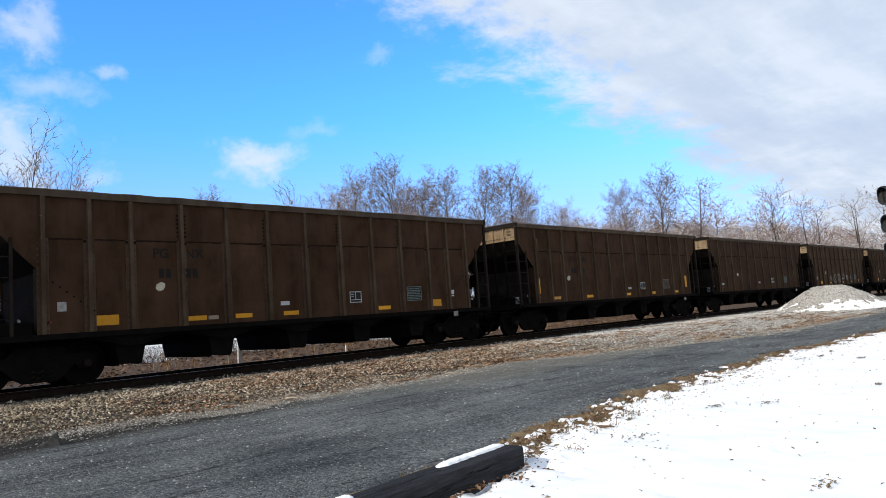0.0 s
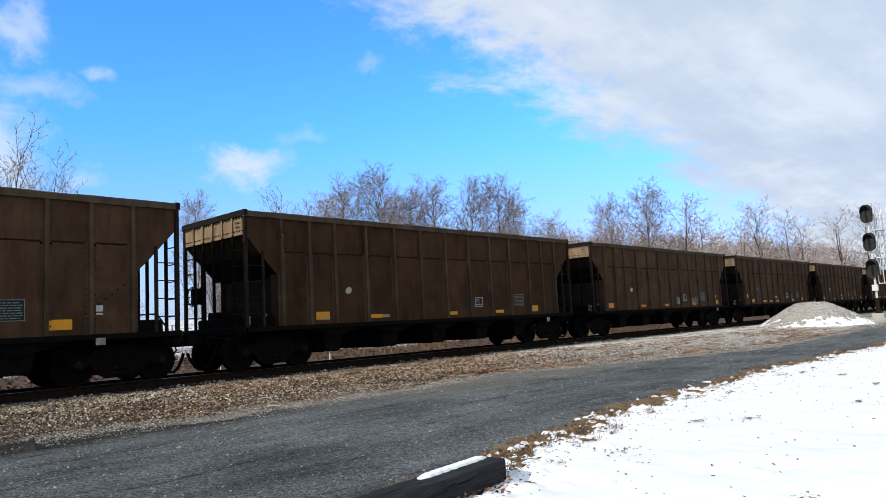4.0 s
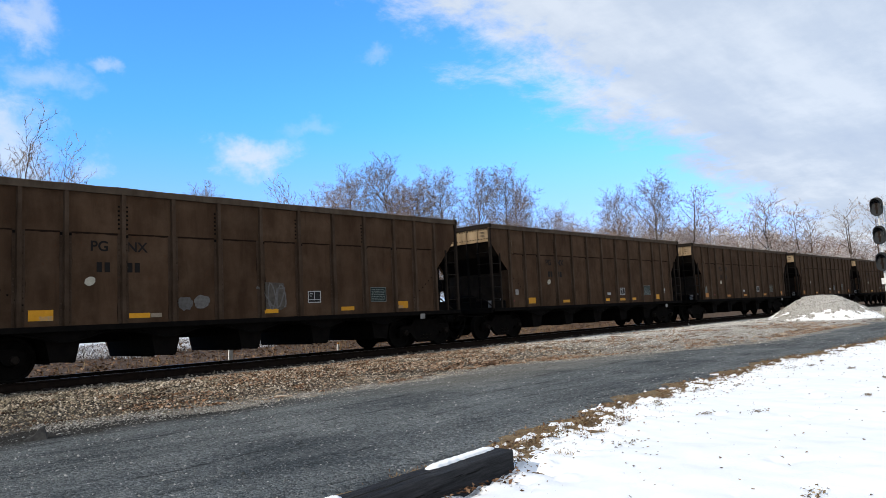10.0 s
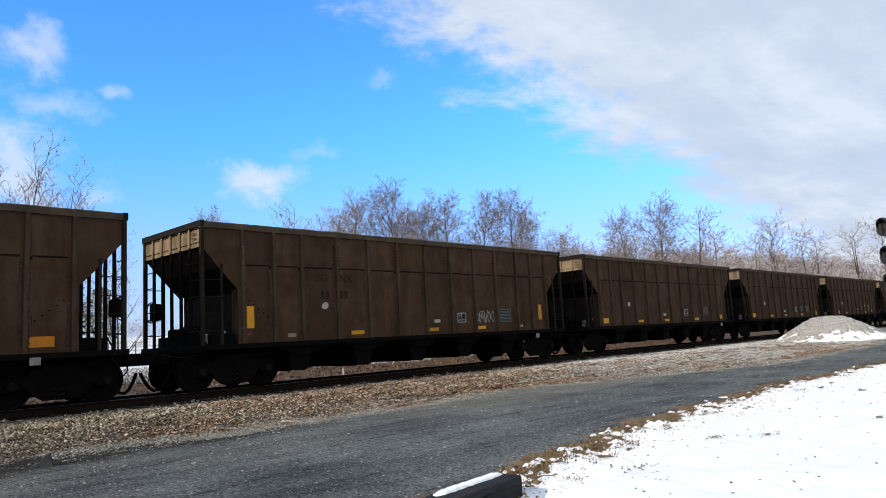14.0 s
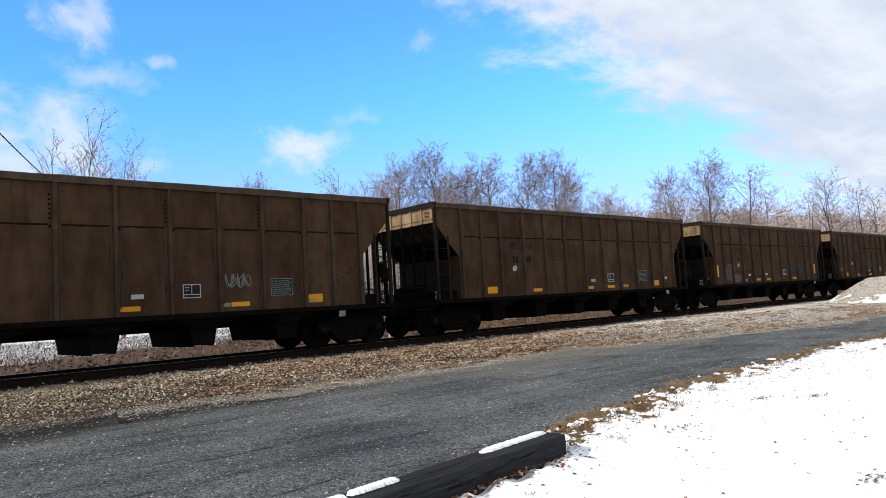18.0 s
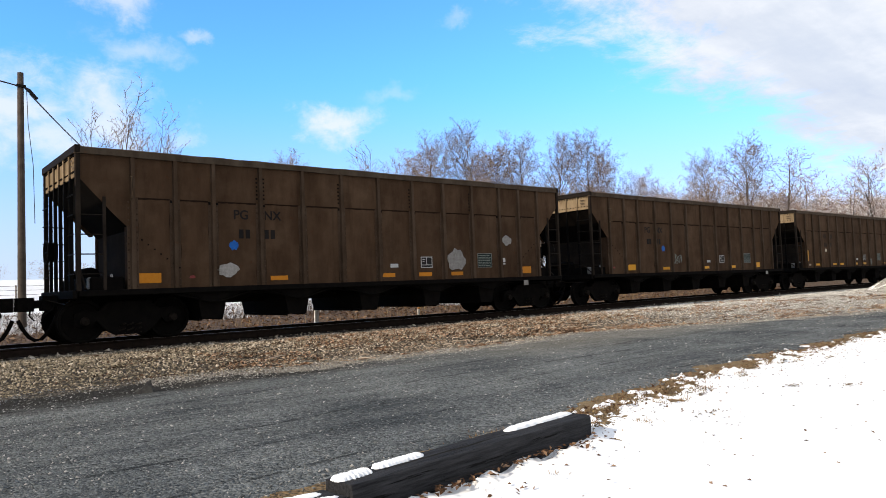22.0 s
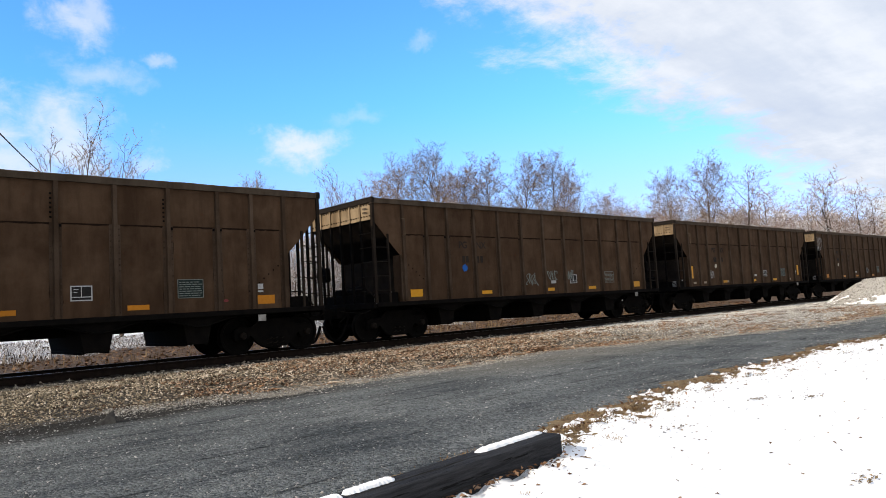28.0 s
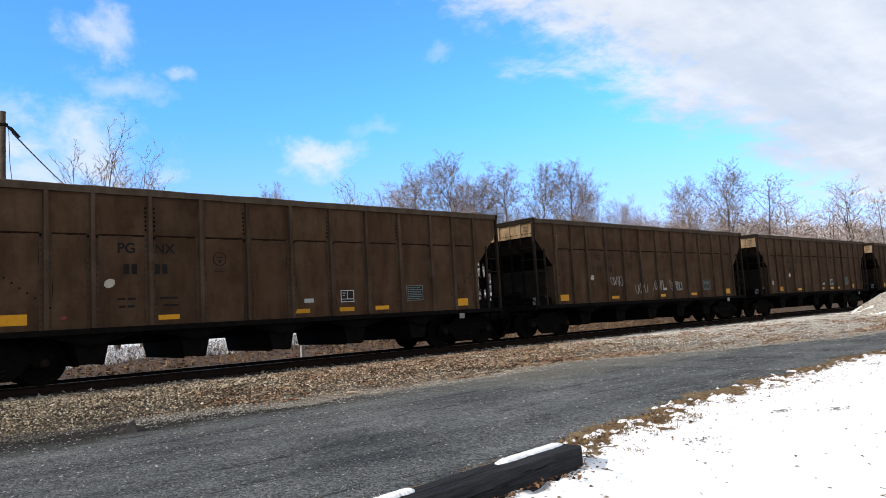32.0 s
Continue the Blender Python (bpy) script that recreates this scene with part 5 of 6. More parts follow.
    for i, (kind, x, *size) in enumerate(marks):
        if kind == "patch":
            plate("reflector", "patch" + tone, lambda: flat_plate(-0.225, 0.225, 0, 0.21).box(-0.16, -0.145, -1.540, -1.538, 0.1, 0.115), sheet, (x, 0, 1.205), "yellow-orange reflective patch")
        elif kind == "upright":
            plate("reflector", "upright", lambda: flat_plate(-0.10, 0.10, 0, 0.54), YELLOW, (x, 0, 1.45), "upright yellow reflective patch")
        elif kind == "strip":
            plate("reflector_strip", "strip" + tone, lambda: flat_plate(-0.225, 0.225, 0, 0.105), sheet, (x, 0, 1.195), "thin yellow reflective strip")
        elif kind == "tan":
            plate("reflector_strip", "tan", lambda: flat_plate(-0.125, 0.125, 0, 0.09), TAN, (x, 0, 1.20), "faded tan reflective strip")
        elif kind == "white":
            plate("small_plate", "white", lambda: flat_plate(-0.13, 0.13, 0, 0.10).box(-0.10, 0.06, -1.540, -1.538, 0.06, 0.075).box(-0.10, 0.09, -1.540, -1.538, 0.03, 0.045), WHITE, (x, 0, 1.45))
        elif kind == "paper":
            plate("paper_tag", "paper", lambda: flat_plate(-0.085, 0.085, 0, 0.19), CHALK, (x, 0, 1.53))
        elif kind == "tall":
            plate("small_plate", "tall", lambda: flat_plate(-0.07, 0.07, 0.07, 0.2).box(-0.07, 0.07, -1.538, -1.532, 0, 0.04), WHITE, (x, 0, 1.49))
        elif kind == "red":
            plate("red_mark", "red", lambda: blotch(3, 0.15, 0.08), RED, (x - 0.07, -1.533, 1.28), "small red patch")
        elif kind == "ring":
            plate("stencil_ring", "ring", lambda: Geo().tube([(0.15 * math.cos(k * math.pi / 10), -1.532, 0.15 * math.sin(k * math.pi / 10)) for k in range(21)], 0.008, 4, False).box(-0.08, 0.08, -1.536, -1.532, 0.03, 0.045).box(-0.02, 0.02, -1.536, -1.532, -0.09, -0.02).box(-0.13, 0.13, -1.536, -1.532, -0.24, -0.225).box(-0.13, 0.13, -1.536, -1.532, -0.29, -0.275), FADED, (x, 0, 2.52), "faint round stencilled seal")
        elif kind in ("chalk", "hatch", "dark"):
            z, w = size
            h = {"chalk": 0.75 if w > 0.7 else 0.36, "hatch": 0.72 if w < 0.9 else 0.4, "dark": 0.42}[kind]
            m, label = {"chalk": (DULL if n == 8 else CHALK, "ragged pale paint patch"), "hatch": (RUBBED, "pale rubbed paint patch"), "dark": (BLACK, "black painted-over patch")}[kind]
            part("paint_patch", blotch(n * 7 + i, w, h, 0.3 if kind != "chalk" else 1.0), m, car, label, (x - w / 2, -1.533, z - h / 2))
            if kind == "hatch":
                part("sprayed_tag", scrawl(n + i, w, h, 0.04, 3), DULL, car, "pale outlined spray lettering", (x - w / 2, -1.537, z - h / 2))
        elif kind == "loops":
            z, w = size
            part("sprayed_tag", scrawl(n, w, 0.95, 0.03, 3), CHALK, car, "white looping spray lines", (x - w / 2, -1.55, z - 0.45))
        else:
            z, w = size
            h = 0.74 if kind == "big" else 0.44
            m = {"pale": CHALK, "big": CHALK, "faint": GREY, "black": BLACK}[kind]
            part("sprayed_tag", scrawl(n * 7 + i, w, h, 0.05 if kind == "big" else 0.022, 2 if kind == "big" else 4), m, car, "sprayed scrawl", (x - w / 2, -1.534, z - h / 2))


def build_train():
    shared = {(text, ink): lettering(text, 0.30, m) for text in ("PG", "NX") for ink, m in (("clear", FADED), ("faint", FAINT))}
    master = build_car()
    cars = sorted(CARS)
    bare = {}
    for n in cars:
        bare[n] = master if n == cars[0] else copy_thing(master, pose(START + PITCH * n, TRACK_Y, 0))
    for n in cars:
        dress(bare[n], n, shared)
        if n in (-2, -1, 0, 1, 3):
            for o in bare[n].children:
                if o.data.materials[0] == PAINT:
                    o.material_slots[0].link = "OBJECT"
                    o.material_slots[0].material = MAROON
        TRAIN[n] = bare[n]


# ---- trackside things ----
LOG_A, LOG_B = Vector((2.20, 3.72, 0)), Vector((4.83, 4.00, 0))


def build_timbers():
    def timber(a, b, w, h, z, seed):
        length = (b - a).length
        r = random.Random(seed)
        g = Geo()
        k = 14
        o = 0
        ring = [(-0.5, 0.03), (-0.47, 0.0), (0.47, 0.0), (0.5, 0.03), (0.5, 0.95), (0.485, 0.985), (0.45, 1.0), (-0.45, 1.0), (-0.485, 0.985), (-0.5, 0.94)]
        for i in range(k + 1):
            for y, q in ring:
                g.v.append((length * i / k, y * w + r.uniform(-0.003, 0.003), q * h + r.uniform(-0.003, 0.003)))
        m = len(ring)
        for i in range(k):
            for j in range(m):
                l = (j + 1) % m
                g.f.append((i * m + j, i * m + l, (i + 1) * m + l, (i + 1) * m + j))
        g.f.append(tuple(range(m)))
        g.f.append(tuple(k * m + j for j in reversed(range(m))))
        ang = math.degrees(math.atan2(b.y - a.y, b.x - a.x))
        t = thing("landscape_timber", pose(a.x, a.y, z, 0, 0, ang), "black weathered timber lying at the edge of the snow", "timber")
        part("beam", g, TIMBER, t)
        for c0, c1, y in ((0.35, length * 0.62, -0.02), (length * 0.3, length * 0.75, -w * 0.505)):
            pts = [(c0 + (c1 - c0) * u / 8, y + r.uniform(-0.006, 0.006), h * (1.0 if y > -0.1 else 0.45) + r.uniform(-0.004, 0.004)) for u in range(9)]
            part("crack", Geo().tube(pts, 0.006, 4), BLACK, t)
        return t, length

    def cap(x0, x1, y, w, z, seed, m):
        r = random.Random(seed)
        g = Geo()
        k, n = 90, 12
        for i in range(k + 1):
            u = i / k
            s = min(1.0, u / 0.10, (1 - u) / 0.10) ** 0.5
            for j in range(n + 1):
                v = j / n - 0.5
                rag = 1 + 0.30 * noise.noise(Vector((u * 16 + seed, math.copysign(1, v), seed))) + 0.09 * noise.noise(Vector((u * 60, math.copysign(2, v), seed)))
                lift = max(0, 1 - (2 * v) ** 4) ** 0.7
                g.v.append((x0 + (x1 - x0) * u, y + v * w * (0.25 + 0.75 * s) * rag, z + (0.028 + 0.006 * noise.noise(Vector((u * 20, v * 4, seed)))) * s * lift + r.uniform(-0.003, 0.004) * lift))
        for i in range(k):
            for j in range(n):
                a = i * (n + 1) + j
                g.f.append((a, a + 1, a + n + 2, a + n + 1))
        solid("snow_strip", g, SNOW, "strip of unmelted snow on the black timber", "snow", m=m, smooth=True)

    zb = -0.53
    t, length = timber(LOG_A, LOG_B, 0.27, 0.275, zb, 1)
    m = t.matrix_basis.copy()
    cap(length - 0.95, length - 0.02, 0.06, 0.10, 0.272, 2, m)
    cap(0.32, 0.78, 0.06, 0.10, 0.272, 3, m)
    cap(-0.01, 0.28, 0.04, 0.12, 0.272, 4, m)
    d = (LOG_B - LOG_A).normalized()
    a2 = LOG_A - d * 2.75 + Vector((0, -0.02, 0))
    t2, l2 = timber(a2, LOG_A - d * 0.04, 0.26, 0.22, zb, 5)
    m2 = t2.matrix_basis.copy()
    cap(0.2, l2 - 0.05, 0.06, 0.13, 0.214, 6, m2)
    cap(0.6, l2 - 0.02, -0.08, 0.09, 0.214, 7, m2)


def build_signal():
    x, y, z = 52.0, 10.2, -0.02
    s = thing("railway_signal", pose(x, y, z), "white railway signal mast with three black hooded heads", "railway signal")
    part("foundation", Geo().box(-0.35, 0.35, -0.35, 0.35, -0.5, 0.12, 0.04), CONCRETE, s, "grey concrete base")
    part("mast", Geo().tube([(0, 0, 0.1), (0, 0, 7.2)], [0.075, 0.06], 14), ALUMINIUM, s)
    part("base_casting", Geo().lathe([(0.22, 0.12), (0.22, 0.2), (0.14, 0.3), (0.11, 1.0), (0.09, 1.1), (0.0, 1.1)], (0, 0, 0), 14, "z"), IRON, s)
    part("junction_box", Geo().box(-0.28, -0.05, -0.17, 0.17, 1.55, 1.95, 0.02), ALUMINIUM, s)
    head = [(0.37 * math.cos(a), 0.37 * math.sin(a) + (0.24 if math.sin(a) > 0 else -0.24)) for a in [i * math.pi / 14 for i in range(28)]]
    for zc in (6.55, 4.72, 3.0):
        h = part("signal_head", Geo().prism(head, -0.32, -0.29, "x"), SIGNALBLACK, s, "black oblong backing plate", (0, 0.0, zc))
        part("lamp_case", Geo().box(-0.29, 0.02, -0.22, 0.22, -0.42, 0.42, 0.04), SIGNALBLACK, h)
        hood = Geo()
        k = 19
        for i in range(k):
            a = math.pi * (-0.12 + 1.24 * i / (k - 1))
            for rad, xx in ((0.31, -0.31), (0.31, -0.85 + 0.2 * abs(math.cos(a))), (0.29, -0.85 + 0.2 * abs(math.cos(a))), (0.29, -0.31)):
                hood.v.append((xx, rad * math.cos(a), 0.10 + rad * math.sin(a) * 1.25))
        for i in range(k - 1):
            for j in range(3):
                hood.f.append((4 * i + j, 4 * i + 4 + j, 4 * i + 5 + j, 4 * i + 1 + j))
        part("hood", hood, SIGNALBLACK, h, "deep black hood")
        for dz in (0.22, -0.1):
            part("lens", Geo().lathe([(0.0, -0.335), (0.06, -0.335), (0.12, -0.322)], (0, 0, dz), 16, "x"), LENS, h)
        part("lens_mount", Geo().box(-0.345, -0.31, -0.06, 0.06, -0.45, 0.3, 0.01), IRON, h)
        part("bracket", Geo().tube([(-0.1, 0, -0.1), (0.0, 0, -0.1)], 0.05, 8), ALUMINIUM, h)
    # ladder with service platforms behind the heads
    ladder = part("ladder", Geo().tube([(0.95, -0.55, 0.0), (0.72, -0.55, 6.9)], 0.03, 6).tube([(0.95, -0.95, 0.0), (0.72, -0.95, 6.9)], 0.03, 6), ALUMINIUM, s, "white steel ladder")
    for k in range(22):
        zz = 0.35 + k * 0.3
        xx = 0.95 - 0.23 * zz / 6.9
        part("ladder_rung", Geo().tube([(xx, -0.95, zz), (xx, -0.55, zz)], 0.016, 5), ALUMINIUM, ladder)
    for zc in (6.3, 5.15, 4.0, 2.95):
        hoop = Geo().tube([(0.72 + 0.62 * math.sin(a), -0.85 - 0.62 * math.cos(a) * 1.0, zc) for a in [i * math.pi / 10 for i in range(11)]], 0.04, 5)
        part("cage_hoop", hoop, ALUMINIUM, ladder)
    for i in range(7):
        a = math.pi * i / 6
        part("cage_bar", Geo().tube([(0.72 + 0.62 * math.sin(a), -0.85 - 0.62 * math.cos(a), 2.6), (0.72 + 0.62 * math.sin(a), -0.85 - 0.62 * math.cos(a), 6.9)], 0.045, 5), ALUMINIUM, ladder)
    for zc in (6.2, 4.4, 2.75):
        part("service_step", Geo().box(0.0, 0.75, -0.75, -0.2, zc - 0.75, zc - 0.70), ALUMINIUM, s)
        part("step_rail", Geo().tube([(0.1, -0.2, zc - 0.7), (0.1, -0.2, zc + 0.25), (0.7, -0.55, zc + 0.25)], 0.025, 5).tube([(0.1, -0.5, zc - 0.7), (0.1, -0.5, zc + 0.25), (0.1, -0.2, zc + 0.25)], 0.025, 5), ALUMINIUM, s)


def build_pile():
    rng = np.random.default_rng(8)
    cx, cy = 39.8, 10.75
    n = 90
    g = np.linspace(-1, 1, n)
    gx, gy = np.meshgrid(g, g)
    rad = np.hypot(gx, gy)
    ridge = np.hypot(np.maximum(0, np.abs(gy) - 0.22) / 0.78, gx)
    h = 1.28 * np.clip(1 - ridge ** 1.15, 0, 1) + (fractal(gx * 5 + 9, gy * 5 + 9, 61) - 0.5) * 0.16 * np.clip(1.1 - rad, 0, 1)
    X, Y = cx + gx * 2.3, cy + gy * 2.8
    Z = land(X, Y) - 0.03 + h
    V = np.stack([X.ravel(), Y.ravel(), Z.ravel()], 1)
    i = np.arange(n - 1)[None] + n * np.arange(n - 1)[:, None]
    F = np.stack([i, i + 1, i + 1 + n, i + n], 2).reshape(-1, 4)
    m = fast_mesh("mound", V, F, PALE)
    m.shade_smooth()
    pile = thing("stone_pile", pose(0, 0, 0), "heap of pale crushed stone with snow on its shaded foot", "stone pile")
    part("mound", m, PALE, pile)
    k = 9000
    u, v = rng.uniform(-1, 1, k), rng.uniform(-1, 1, k)
    iu, iv = ((u + 1) / 2 * (n - 1)).round().astype(int), ((v + 1) / 2 * (n - 1)).round().astype(int)
    ok = h[iv, iu] > 0.03
    u, v, iu, iv = u[ok], v[ok], iu[ok], iv[ok]
    rubble("loose_stone_cover", cx + u * 2.3, cy + v * 2.8, Z[iv, iu] + 0.005, rng.uniform(0.018, 0.042, len(u)), PALE, "pale loose stones on the heap", rng, parent=pile)
    # snow on the foot of the heap, on the side away from the sun
    keep = (h.ravel()[F] > 0.02).all(1)
    cover = fractal(gx * 9 + 3, gy * 9 + 5, 66, 5) * 0.75 + 0.24 - 0.95 * h / 1.28 + 0.12 * (-gy) + 0.06 * gx
    sel = keep & (cover.ravel()[F] > 0.34).all(1)
    V2 = V.copy()
    V2[:, 2] += 0.035 + 0.03 * fractal(gx * 9, gy * 9, 67).ravel()
    sm = fast_mesh("snow_patch", V2, F[sel], SNOW)
    part("snow_patch", sm, SNOW, pile, "white snow patch")


def build_pole():
    px, py = 4.58, 30.0
    p = thing("utility_pole", pose(px, py, float(land(px, py)) - 0.02), "weathered wooden utility pole with a cable fitting", "utility pole")
    top = 9.75
    part("pole", Geo().tube([(0, 0, 0), (0, 0, 5), (0, 0, top)], [0.15, 0.125, 0.105], 14), POLEWOOD, p)
    part("splice_case", Geo().tube([(0.05, -0.12, 9.22), (0.25, -0.12, 9.09), (0.55, -0.1, 8.79)], [0.03, 0.075, 0.05], 8), SIGNALBLACK, p, "black cable splice")
    part("bracket", Geo().box(-0.16, 0.16, -0.16, -0.10, 9.17, 9.27, 0.01), IRON, p)
    part("hanging_wire", Geo().tube([(0.18, -0.12, 9.12), (0.22, -0.13, 7.8), (0.38, -0.14, 6.2), (0.42, -0.14, 4.0)], 0.012, 4), WIRE, p)
    z0 = float(land(px, py)) + 9.17
    span = thing("overhead_cable", pose(px, py, z0), "black overhead cable slung from the pole", "cable")
    part("cable", Geo().tube([(0.0 - 14 * u, -0.12 + 4 * u, 4.6 * u - 1.2 * u * (1 - u)) for u in [i / 10 for i in range(11)]], 0.028, 5), WIRE, span)
    far = Vector((0.262 * 60 - px, 60 - py, 0.168 * 60 + 0.93 - z0))
    part("cable", Geo().tube([tuple(Vector((0.3, -0.12, -0.25)) * (1 - u) + far * u - Vector((0, 0, 0.9 * u * (1 - u)))) for u in [i / 12 for i in range(13)]], 0.03, 5), WIRE, span)


def build_small():
    # marker stakes beyond the track
    for (dx, dz), y, w, h in (((0.565, 0), 19.6, 0.08, 1.0), ((0.775, 0), 20.4, 0.05, 0.55)):
        x = dx * y
        z = float(land(x, y))
        s = thing("marker_stake", pose(x, y, z - 0.03, 0, 2, 10), "short white marker stake in leaf litter", "stake")
        part("post", Geo().box(-w, w, -0.02, 0.02, 0, h, 0.006), STAKE, s)
        part("top", Geo().box(-w, w, -0.021, 0.021, h, h + 0.06, 0.01), ORANGE if w < 0.07 else STAKE, s)
    # a lone dark stone at the road's edge
    x, y = 3.17, 10.83
    g = Geo().prism([(-0.16, -0.02), (-0.12, 0.06), (-0.02, 0.10), (0.05, 0.19), (0.10, 0.21), (0.13, 0.10), (0.15, -0.02)], -0.1, 0.11, "y")
    solid("boulder", g, plain("dark_rock", (0.03, 0.029, 0.028), (0.085, 0.082, 0.078), 0.9, 0, 9.0, 0.6), "dark angular rock at the road's edge", "rock", m=pose(x, y, float(land(x, y)) - 0.01, 0, 0, -20) @ Matrix.Scale(0.95, 4))
    # fence along the field
    f = thing("field_fence", pose(0, 0, 0), "grey post-and-wire fence along a snowy field", "fence")
    post = Geo().box(-0.05, 0.05, -0.05, 0.05, -0.2, 1.15, 0.01).mesh("fence_post", FENCE)
    for i in range(26):
        x = 2 + i * 2.4
        y = 62 + 0.05 * x
        part("fence_post", post, FENCE, f, at=(x, y, float(land(x, y))))
    for h in (0.4, 0.75, 1.08):
        part("fence_wire", Geo().tube([(2 + i * 2.4, 61.94 + 0.05 * (2 + i * 2.4), float(land(2 + i * 2.4, 62 + 0.05 * (2 + i * 2.4))) + h) for i in range(26)], 0.012, 4), WIRE, f)


def build_litter():
    rng = np.random.default_rng(5)
    # ballast stones, dense where the camera passes nearest
    k = 66000
    x = rng.uniform(0, 1, k) ** 1.5 * 55 + 0.5
    e = ballast_edge(x)
    y = e - 0.3 + 0.15 * step(x, 8.5, 6.0) + (15.6 - e) * rng.uniform(0, 1, k) ** 0.62
    big = step(y, 12.0, 14.5)
    size = rng.uniform(0.013, 0.031, k) * (0.72 + 0.32 * big)
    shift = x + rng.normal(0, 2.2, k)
    # dark, then tan, then pale stones with growing x
    for ok, mat, label in ((shift < 6, DARKSTONES, "dark grey-brown ballast stones"), ((shift >= 6) & (shift < 20), STONES, "loose tan and grey ballast stones"), (shift >= 20, GREYSTONES, "pale grey ballast stones further along")):
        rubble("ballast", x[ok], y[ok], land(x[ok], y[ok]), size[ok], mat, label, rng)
    k = 7000
    x = rng.uniform(-2, 45, k)
    y = rng.uniform(15.4, 18.9, k)
    rubble("ballast", x, y, land(x, y) - 0.005, rng.uniform(0.02, 0.05, k), STONES, "dusty stones between the ties", rng)
    k = 22000
    x = rng.uniform(0, 1, k) ** 1.8 * 32 + 0.5
    lo, hi = snow_edge(x) + 0.5, ballast_edge(x) + 0.2
    y = lo + (hi - lo) * rng.uniform(0, 1, k)
    rubble("road_chippings", x, y, land(x, y) + 0.012, rng.uniform(0.004, 0.010, k) * rng.choice([1, 1, 1, 1.9], k), CHIPS, "grey loose chippings on the road", rng, 0.6)
    k = 21000
    x = rng.uniform(0, 1, k) ** 1.3 * 34 + 3.5
    y = ballast_edge(x) + 0.35 - np.abs(rng.normal(0, 0.75, k)) * (0.6 + 0.8 * hash_noise(x * 0.5, y=x * 0, seed=14))
    rubble("spilt_stone", x, y, land(x, y) + 0.01, rng.uniform(0.004, 0.011, k) * rng.choice([1, 1, 1, 1.7], k), DUSTSTONE, "small pale stones spilt onto the road", rng, 0.6)
    # leaf litter beyond the track and in drifts on the ballast
    k = 16000
    x = rng.uniform(-2, 60, k)
    y = 19.0 + rng.uniform(0, 1, k) ** 1.4 * 20
    flakes("leaf_litter", x, y, land(x, y), rng.uniform(0.05, 0.11, k), LEAVES, "brown fallen leaves on the bank", rng, "leaves")
    k = 3600
    x, y = rng.uniform(2, 45, k), 19.2 + rng.uniform(0, 1, k) ** 1.5 * 14
    ok = fractal(x * 0.5, y * 0.5, 55) > 0.48
    blades("dry_weeds", x[ok], y[ok], land(x[ok], y[ok]), rng.uniform(0.08, 0.45, ok.sum()), 0.7, 0.008, GRASS, "dry brown weed stalks beyond the track", rng, "weeds")
    k = 34000
    y = rng.uniform(27.5, 38, k)
    x = rng.uniform(0, 1, k) * (y + 6)
    ok = (fractal(x * 0.6, y * 0.6, 57) > 0.40) & (y > 27.5 + 3 * hash_noise(x * 0.4, y * 0, 58))
    blades("frosted_weeds", x[ok], y[ok], land(x[ok], y[ok]), rng.uniform(0.04, 0.26, ok.sum()), 2.2, 0.012, STALKS, "snow-dusted dry stalks at the field's edge", rng, "weeds")
    k = 15000
    x, y = rng.uniform(5, 36, k), rng.uniform(0, 1, k) ** 1.3
    y = ballast_edge(x) + 0.1 + y * (14.6 - ballast_edge(x))
    ok = fractal(x * 0.35, y * 0.9, 77) + 0.25 * (fractal(x * 2, y * 2, 78) - 0.5) - 0.06 * step(x, 20, 32) > 0.47
    x, y = x[ok], y[ok]
    flakes("leaf_litter", x, y, land(x, y) + 0.02, rng.uniform(0.02, 0.05, len(x)), HUSKS, "tan dead leaves in the ballast", rng, "leaves")
    # drifts of leaf and bark along the track, their shadows included in the dark colour
    k, n = 190, 34
    cx = rng.uniform(0, 1, k) ** 1.2 * 38 + 3.0
    cy = ballast_edge(cx) + 0.25 + (14.5 - ballast_edge(cx)) * rng.uniform(0, 1, k) ** 1.2
    l = rng.uniform(0.08, 0.42, k)[:, None]
    x = (cx[:, None] + rng.normal(0, 1, (k, n)) * l).ravel()
    y = (cy[:, None] + rng.normal(0, 0.045, (k, n)) + 0.10 * rng.normal(0, 1, (k, 1)) * (x.reshape(k, n) - cx[:, None])).ravel()
    flakes("leaf_drift", x, y, land(x, y) + 0.022, rng.uniform(0.012, 0.034, k * n), DRIFT, "drifts of leaf and bark in the ballast, darkened by painted shade", rng, "leaves")
    # leaves gathered along the snow's edge
    k = 900
    x = rng.uniform(0, 1, k) ** 1.3 * 26 + 4.5
    y = snow_edge(x) + 0.12 + rng.normal(0, 0.14, k) + (fractal(x * 1.6, x * 0 + 3, 91) - 0.5) * 0.5
    flakes("leaf_litter", x, y, land(x, y) + 0.03, rng.uniform(0.012, 0.035, k), LEAVES, "brown leaves along the melting snow edge", rng, "leaves")
    # leaves caught against the timber
    k = 260
    u = rng.uniform(-0.7, 1.02, k)
    x, y = LOG_A.x + (LOG_B.x - LOG_A.x) * u, LOG_A.y + (LOG_B.y - LOG_A.y) * u - 0.17 - np.abs(rng.normal(0, 0.05, k))
    flakes("leaf_litter", x, y, land(x, y) + 0.04 + rng.uniform(0, 0.04, k), rng.uniform(0.014, 0.034, k), LEAVES, "russet leaves caught against the timber", rng, "leaves")
    # bits of leaf and bark blown over the snow
    k = 1500
    x = rng.uniform(2.5, 24, k)
